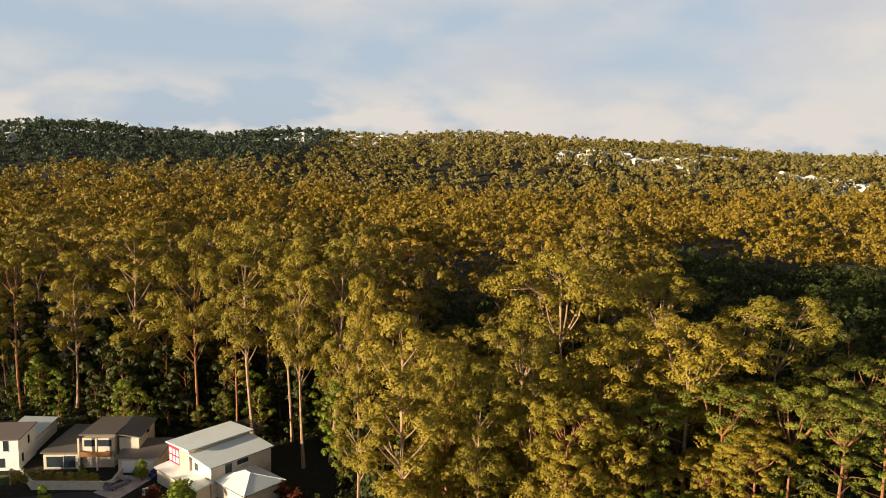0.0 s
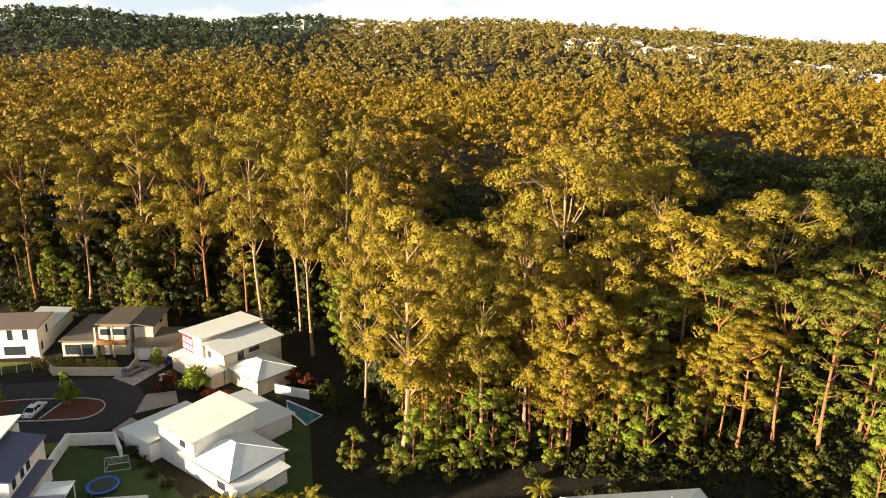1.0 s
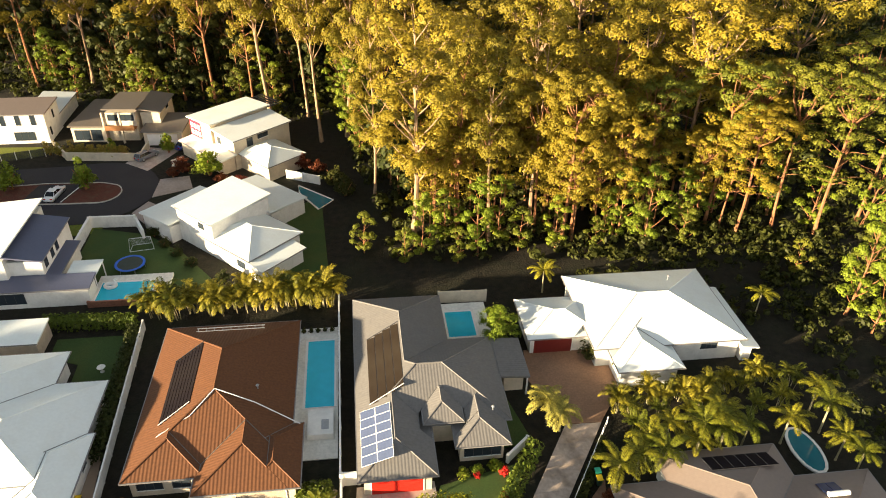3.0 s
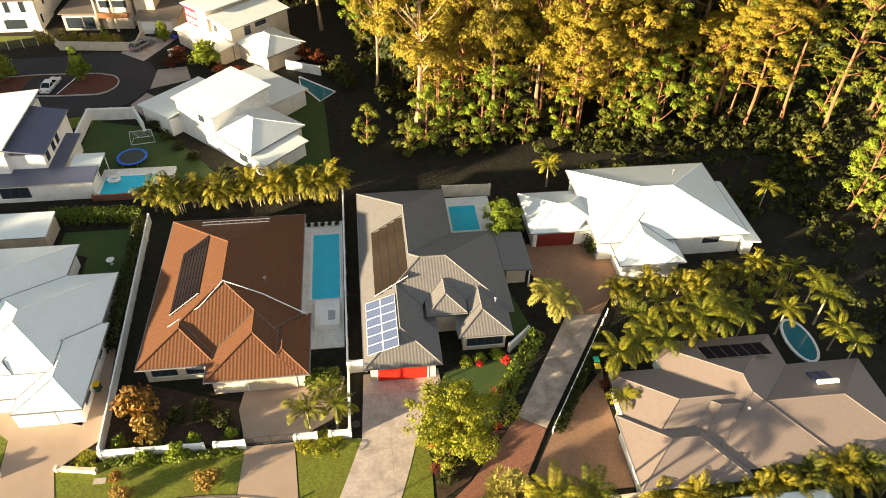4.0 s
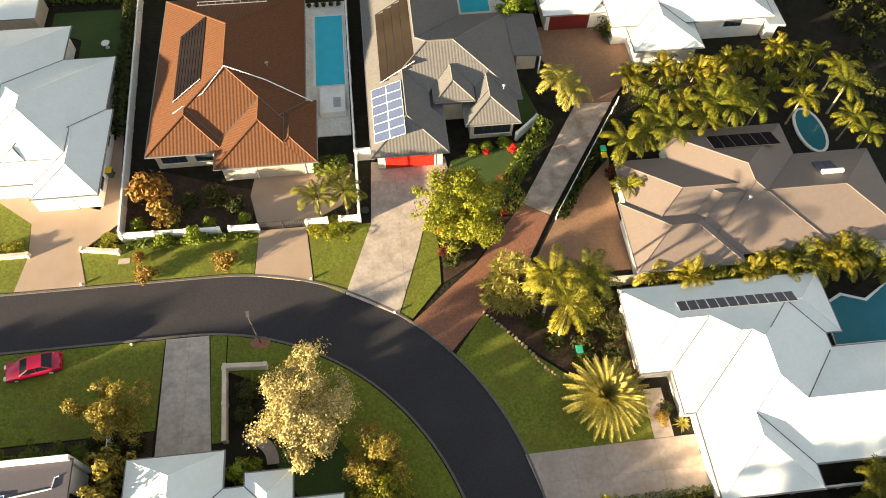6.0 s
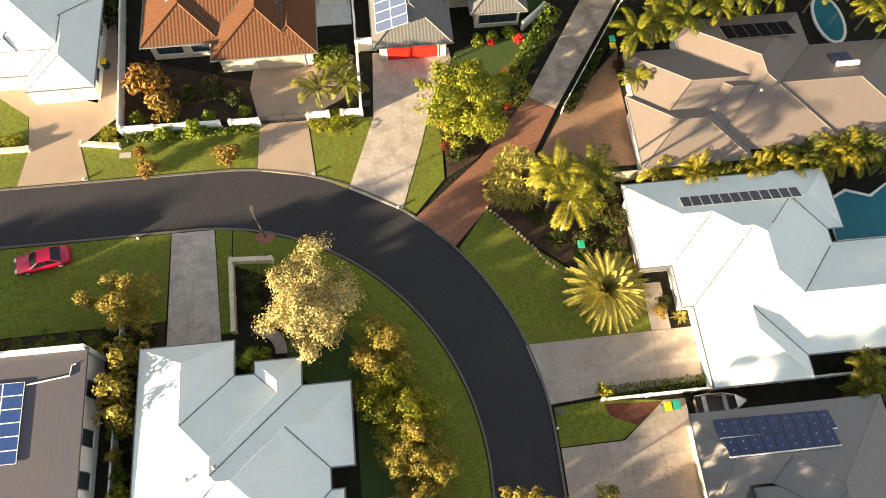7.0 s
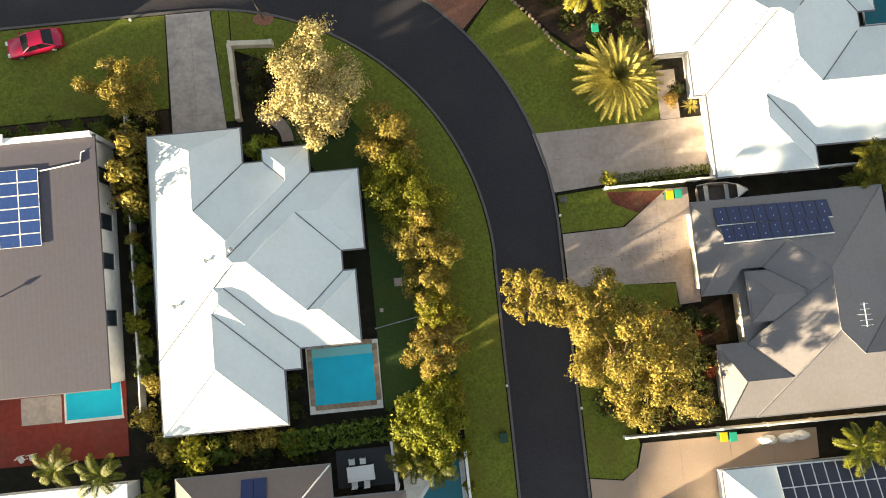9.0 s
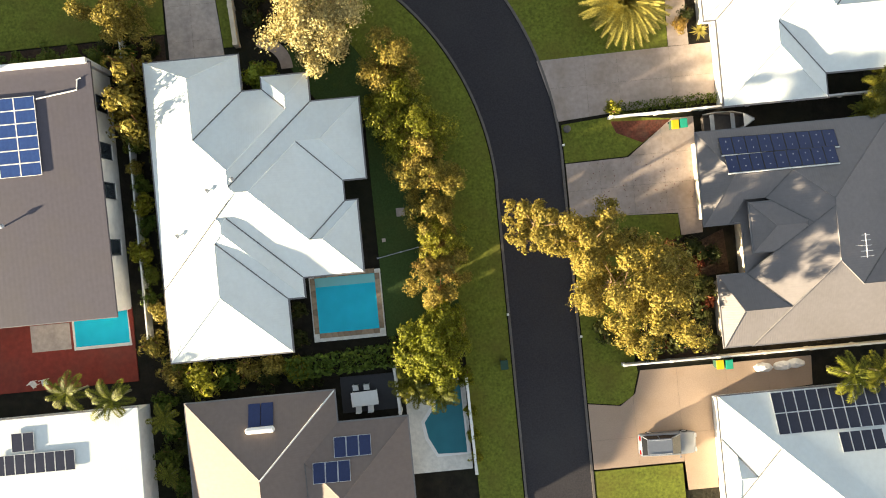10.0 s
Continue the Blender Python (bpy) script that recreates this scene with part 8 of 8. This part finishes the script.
ROSETTES = {m: rosette(610 + k, 1.0, m) for k, m in enumerate(("leaf_pale_palm", "leaf_green2", "leaf_dark_shade"))}
for k, (u, v, r, m, label) in enumerate([(5.5, 36.0, 1.1, "leaf_green2", "green strap-leaved rosette in a mulched bed"), (7.3, 35.9, 1.2, "leaf_pale_palm", "pale striped rosette plant in a mulched bed"),
                                         (5.0, 33.6, 1.0, "leaf_dark_shade", "dark strap-leaved rosette in a mulched bed"), (8.2, 36.6, 1.0, "leaf_pale_palm", "pale striped rosette plant in a mulched bed"),
                                         (36.3, 8.4, 1.6, "leaf_green2", "large green spiky rosette beside a fence"), (15.2, 22.6, 0.9, "leaf_green2", "green strap-leaved rosette in a mulched bed"),
                                         (-20.3, 43.6, 1.1, "leaf_dark_shade", "dark strap-leaved rosette in a mulched bed"), (22.9, 15.9, 0.9, "leaf_pale_palm", "yellow-green rosette beside a house corner")]):
    plant(ROSETTES[m], "rosette_plant", label, "plant", u, v, r, 71 * k, "rosette plants", NAMES_S, z=0.05)
shrubs("leaf_gold", [(-24.0, 16.6, 3.5, 4.9), (-24.3, 14.0, 3.4, 5.0), (-24.0, 11.9, 3.4, 4.7), (-24.6, 9.0, 1.6, 2.0), (-23.6, -3.0, 2.0, 2.4), (-24.4, -5.8, 2.4, 2.6), (-23.0, -8.2, 2.6, 2.6), (-14.8, -8.2, 2.4, 2.0), (-16.8, -8.4, 2.4, 2.0), (0.6, -6.4, 1.8, 2.6)],
       "golden-leaved shrub along a fence")
shrubs("leaf_lemon", [(-24.0, 5.9, 2.0, 2.6), (-24.6, 2.0, 2.2, 2.4), (-20.4, -8.6, 3.6, 3.2), (-13.0, -8.9, 2.4, 1.8), (1.0, -13.6, 1.2, 1.6), (1.1, -15.6, 1.2, 1.6), (1.1, -17.4, 1.2, 1.4), (0.8, -10.6, 1.8, 2.2)], "yellow-green shrub along a fence")


shrubs("leaf_green2", [(-2.6, 12.4, 2.6, 2.2), (-4.2, 12.8, 2.2, 2.0), (-0.8, 8.6, 2.6, 2.6), (-2.4, 8.2, 2.4, 2.2), (0.2, 7.0, 2.0, 2.0), (-1.2, 2.6, 1.8, 1.6), (-0.6, -1.4, 1.8, 1.6), (-0.2, -5.4, 2.0, 2.0), (-4.2, -7.6, 2.2, 2.0),
                      (-24.4, 18.2, 1.8, 1.8), (-24.2, 7.6, 1.8, 1.8), (-24.3, 0.2, 1.8, 1.6), (-24.5, -1.6, 1.6, 1.5), (-24.1, 4.2, 1.7, 1.6), (-24.4, 10.8, 1.8, 2.0)], "green leafy shrub below small trees")
shrubs("leaf_dark_shade", [(-3.4, 10.2, 2.6, 1.8), (-1.0, 11.0, 2.2, 1.6), (-7.4, 17.2, 2.6, 1.4), (-10.6, 21.4, 2.6, 1.2), (-13.6, 22.6, 2.4, 1.2), (-13.8, 20.6, 2.0, 1.0), (12.2, 26.6, 2.2, 1.2), (13.4, 24.4, 2.4, 1.0), (16.0, 23.6, 2.6, 1.4), (18.4, 22.4, 2.6, 1.6),
                     (18.8, 25.2, 2.8, 1.8), (17.6, 30.2, 2.6, 1.6), (14.6, 31.0, 2.6, 1.6), (12.4, 29.8, 2.4, 1.6), (19.0, 28.0, 2.4, 1.6), (15.8, 21.8, 1.6, 0.8), (16.6, 25.8, 2.0, 1.0)], "dark green garden shrub in a mulched bed")
shrubs("leaf_orange", [(19.4, 20.4, 1.8, 1.4), (21.3, 16.6, 1.5, 1.2)], "low orange shrub beside a white house")


shrubs("leaf_green2", [(-22.6, -7.6, 2.2, 1.6), (-18.4, -8.8, 2.4, 2.0), (-24.0, -10.4, 2.0, 1.6), (-23.6, -12.6, 2.0, 1.8), (-24.0, -15.0, 2.2, 1.8), (-23.2, -17.2, 2.0, 1.6), (-23.8, -19.6, 2.2, 1.8), (-23.4, -22.0, 2.0, 1.6)], "green leafy shrub in a narrow side garden")
shrubs("leaf_dark_shade", [(-22.4, -9.6, 2.2, 1.4), (-15.4, -9.4, 2.2, 1.4), (-12.0, -9.8, 2.0, 1.2), (-22.8, -14.0, 2.0, 1.4), (-22.6, -18.4, 2.0, 1.4), (-12.4, -4.0, 1.6, 1.2), (-12.6, -6.4, 1.8, 1.2), (13.0, -8.0, 2.6, 1.4), (15.6, -1.0, 2.2, 1.4)], "dark green shrub in a narrow side garden")
palms(FEATHER, [(-23.6, -11.4), (-23.2, -20.4), (-23.8, -16.2)], "small feather palm in a narrow side garden", "garden palms", 0.45, 0.6)


shrubs("leaf_green2", [(-27.0 - 2.2 * k, 18.5, 2.0 + 0.3 * (k % 3), 1.1 + 0.2 * (k % 2)) for k in range(10)], "low green shrub along a house front")
shrubs("leaf_dark_shade", [(-24.8, 20.2, 2.0, 1.2), (-22.6, 18.8, 1.8, 1.2), (-26.0, 19.3, 1.8, 1.0)], "low dark shrub along a house front")


shrubs("leaf_dark_shade", [(17.4, -4.6, 2.2, 1.4), (18.4, -6.6, 2.2, 1.5), (20.6, -7.6, 2.0, 1.4), (19.0, -8.6, 2.2, 1.3), (17.2, -7.8, 2.2, 1.4), (21.2, -9.8, 1.8, 1.2), (22.0, -2.6, 1.8, 1.4), (14.6, -9.2, 1.8, 1.1)], "dark green shrub in a front garden bed")
shrubs("leaf_red", [(19.6, -5.2, 1.3, 1.2), (21.4, -6.4, 1.2, 1.2), (17.9, -9.6, 1.1, 0.9)], "red-leaved shrub in a front garden bed")


def hedge(label, a, b, width, height, leaf_m, n):
    """A clipped hedge: leaf sprays over a long box, with a row of stems."""
    rng = np.random.default_rng(int(abs(a[0] * 10) + n))
    d = Vector((b[0] - a[0], b[1] - a[1]))
    L = d.length
    p = np.stack([rng.uniform(0, L, n), rng.uniform(-0.5, 0.5, n) * width, rng.uniform(0.1, 1.0, n) * height], 1)
    out = np.stack([np.zeros(n), p[:, 1] / width * 1.6, (p[:, 2] / height) ** 2 * 1.2], 1)
    k = rng.integers(0, 3, n)
    p[:, 1] = np.where(k == 0, np.sign(p[:, 1]) * width * 0.5, p[:, 1])
    p[:, 2] = np.where(k == 1, height, p[:, 2])
    p += rng.normal(0, 0.10, (n, 3))
    p[:, 2] = np.abs(p[:, 2])
    v, f = leaves(p, out, 0.2 if height > 0.4 else 0.11, rng)
    t = new("hedge")
    t.matrix_world = EST @ pose(a[0], a[1], 0.02, 0, 0, math.degrees(math.atan2(d.y, d.x)))
    tagged(t, label, "hedge", "hedges")
    again("foliage", fast_mesh("foliage", v, f, M[leaf_m]), t)


hedge("clipped bright green hedge below a pool", (-13.6, -8.7), (-4.9, -8.3), 1.5, 1.8, "leaf_green2", 1100)
hedge("trimmed green hedge along a long driveway", (17.2, 49.6), (11.0, 40.2), 1.6, 1.5, "leaf_green2", 1100)
hedge("green hedge behind a back lawn", (-40.5, 75.4), (-29.2, 74.6), 1.4, 1.8, "leaf_green2", 2400)
hedge("green hedge along a boundary wall", (-29.0, 73.0), (-28.0, 52.0), 1.2, 2.0, "leaf_dark_shade", 3000)
hedge("low creeper hedge below a driveway fence", (24.8, 49.8), (16.6, 37.4), 0.8, 0.9, "leaf_dark_shade", 2000)
hedge("low green border beside a concrete driveway", (15.2, 10.1), (24.0, 10.4), 0.7, 0.25, "leaf_green2", 1100)
hedge("low green border along a white wall", (-25.8, 38.6), (-14.0, 38.6), 0.5, 0.5, "leaf_green2", 1300)
hedge("dark garden border along a white house", (-22.8, 16.4), (-22.8, -6.4), 0.8, 0.9, "leaf_dark_shade", 1600)
hedge("green hedge before a house garage", (-7.6, 46.0), (-4.3, 46.2), 1.6, 1.2, "leaf_green2", 800)

# plants of the cul-de-sac and the forest's foot


def wild(kind, spots, label, name="shrub", category="shrub", group="shrubs of the cul-de-sac"):
    for x, y, w, h in spots:
        plant(SHRUBS[kind][int(PR.integers(0, 2))], name, label, category, x, y, w / 3.0, PR.uniform(0, 360), group, NAMES_S, frame_of=CUL, squash=h / w)


wild("leaf_fresh", [(-60.8, 106.2, 4.2, 5.4), (-73.2, 105.6, 5.0, 4.5), (-78.0, 104.5, 5.0, 4.5), (-41.5, 112.6, 6.0, 5.0), (-61.4, 119.4, 2.6, 3.2), (-51.6, 121.2, 3.0, 4.2)], "bright green small street tree", "small_tree", "tree", "small trees of the cul-de-sac")
wild("leaf_gold", [(-73.0 + 2.0 * k, 119.2 - 0.1 * k, 2.4, 2.8) for k in range(8)], "golden-green shrub behind a cream wall")
wild("leaf_red", [(-46.6, 113.4, 3.6, 2.8), (-47.6, 111.4, 2.4, 1.8), (-38.6, 110.6, 3.0, 1.4), (-28.0, 116.4, 3.2, 2.6), (-25.0, 115.6, 3.4, 2.8), (-22.4, 114.6, 3.0, 2.6), (-35.5, 110.2, 2.6, 1.3)], "dark red shrub in a row")
wild("leaf_dark_shade", [(-46.0, 96.4, 2.4, 1.6), (-44.2, 92.0, 2.4, 1.8), (-41.6, 89.0, 2.2, 1.6), (-39.0, 86.6, 2.2, 1.6), (-36.0, 84.0, 2.2, 1.6), (-30.5, 80.6, 2.4, 1.8), (-33.0, 119.0, 2.6, 2.0), (-19.0, 110.0, 4.0, 3.5), (-16.5, 106.0, 4.0, 3.5)], "dark green shrub beside a white house")
for x, y, k, n in [(31.7, 92.8, 1.0, 0), (59.6, 98.9, 0.8, 0), (55.0, 75.7, 1.0, 2), (52.0, 85.4, 0.6, 1), (11.9, 90.2, 0.75, 1), (23.5, 91.2, 0.55, 1), (37.4, 93.1, 0.7, 1), (54.3, 102.7, 0.9, 2), (68.6, 99.0, 1.0, 2), (62.3, 85.5, 0.8, 1), (17.5, 91.2, 0.7, 0), (27.4, 93.9, 0.8, 2), (-11.4, 88.6, 0.7, 1), (-5.2, 86.0, 0.6, 1), (-2.8, 88.4, 0.8, 0), (2.6, 86.4, 0.6, 1), (57.0, 72.0, 0.8, 2), (66.0, 84.0, 0.8, 0)]:
    plant(GREENS[n], "young_tree", "young bright green tree at the forest edge", "tree", x, y, k, PR.uniform(0, 360), "young trees of the forest edge", frame_of=CUL)


def undergrowth(n, seed, name, x0, x1, depth, ahead, leaf_m, label, size=0.4, tall=3.5):
    """Low bushes over the forest's foot, one mass."""
    rng = np.random.default_rng(seed)
    x = rng.uniform(x0, x1, n)
    y = np.array([forest_edge(a) for a in x]) + rng.uniform(-ahead, depth, n)
    c = np.stack([x, y, rng.uniform(0.2, 1.0, n) ** 2 * tall], 1)
    v, f = clumps(c, rng.uniform(0.7, 1.7, n) * (0.5 + 0.5 * tall / 3.5), 22, size, rng, 0.8)
    tagged(new(name, fast_mesh(name, v, f, M[leaf_m])), label, "undergrowth", kind="stuff")


# bushes in dark leaves: the shade at the forest's foot is in their colour
undergrowth(2400, 77, "undergrowth", -110, 110, 40, 5, "leaf_dark_shade", "undergrowth below tall trees, shade put into its dark leaves", tall=2.4)
undergrowth(420, 78, "undergrowth", 20, 75, -2, 24, "leaf_dark_shade", "scrub behind the houses, shade put into its dark leaves", 0.32, 1.0)
undergrowth(900, 79, "undergrowth", 47, 105, -2, 62, "leaf_dark_shade", "scrub beside the palm gardens, shade put into its dark leaves", 0.32, 1.2)

# fallen leaves on a driveway
rng = np.random.default_rng(3)
p = np.stack([rng.uniform(12, 21.4, 110), rng.uniform(1.6, 6.2, 110), np.full(110, G3 + 0.012)], 1)
v, f = leaves(p, np.tile([0, 0, 1.0], (110, 1)), 0.055, rng, 0.1)
ob = new("leaf_litter", fast_mesh("leaf_litter", v, f, M["leaf_red"]))
ob.matrix_world = EST
tagged(ob, "scattered fallen leaves on a concrete driveway", "leaves", kind="stuff")


# houses on the far hills
def far_house(x, y, w, d, h, turn):
    z = terrain(x, y) + 4.0
    t = new("hillside_house")
    t.matrix_world = pose(x, y, z, 0, 0, turn)
    tagged(t, "distant pale house among hill trees", "house", "houses on the far hills")
    bm = bmesh.new()
    box(bm, -w / 2, w / 2, -d / 2, d / 2, -8, h)
    part("wall", bm, M["far_white"], t)
    bm = hip(-w / 2 - 0.6, w / 2 + 0.6, -d / 2 - 0.6, d / 2 + 0.6, h, 20)
    part("roof", bm, M["roof_white"] if int(abs(x)) % 3 else M["roof_taupe"], t)
    for k in range(3):
        bm = bmesh.new()
        a = -w / 2 + w * (k + 0.25) / 3
        box(bm, a, a + w / 6, -d / 2 - 0.05, -d / 2 + 0.01, h * 0.35, h * 0.8)
        part("window", bm, M["glass"], t)


HR = np.random.default_rng(12)
for cx, cy, n, sx, sy in ((-600, 985, 16, 45, 22), (-560, 900, 9, 60, 25), (-120, 985, 9, 70, 14), (-75, 1020, 16, 60, 18), (50, 1010, 12, 60, 16), (190, 860, 14, 45, 22), (270, 830, 12, 40, 18), (440, 790, 18, 55, 25), (-330, 1010, 8, 80, 18)):
    for k in range(n):
        far_house(cx + HR.uniform(-sx, sx), cy + HR.uniform(-sy, sy), HR.uniform(8, 15), HR.uniform(7, 10), HR.uniform(6, 8.5), HR.uniform(-40, 40))
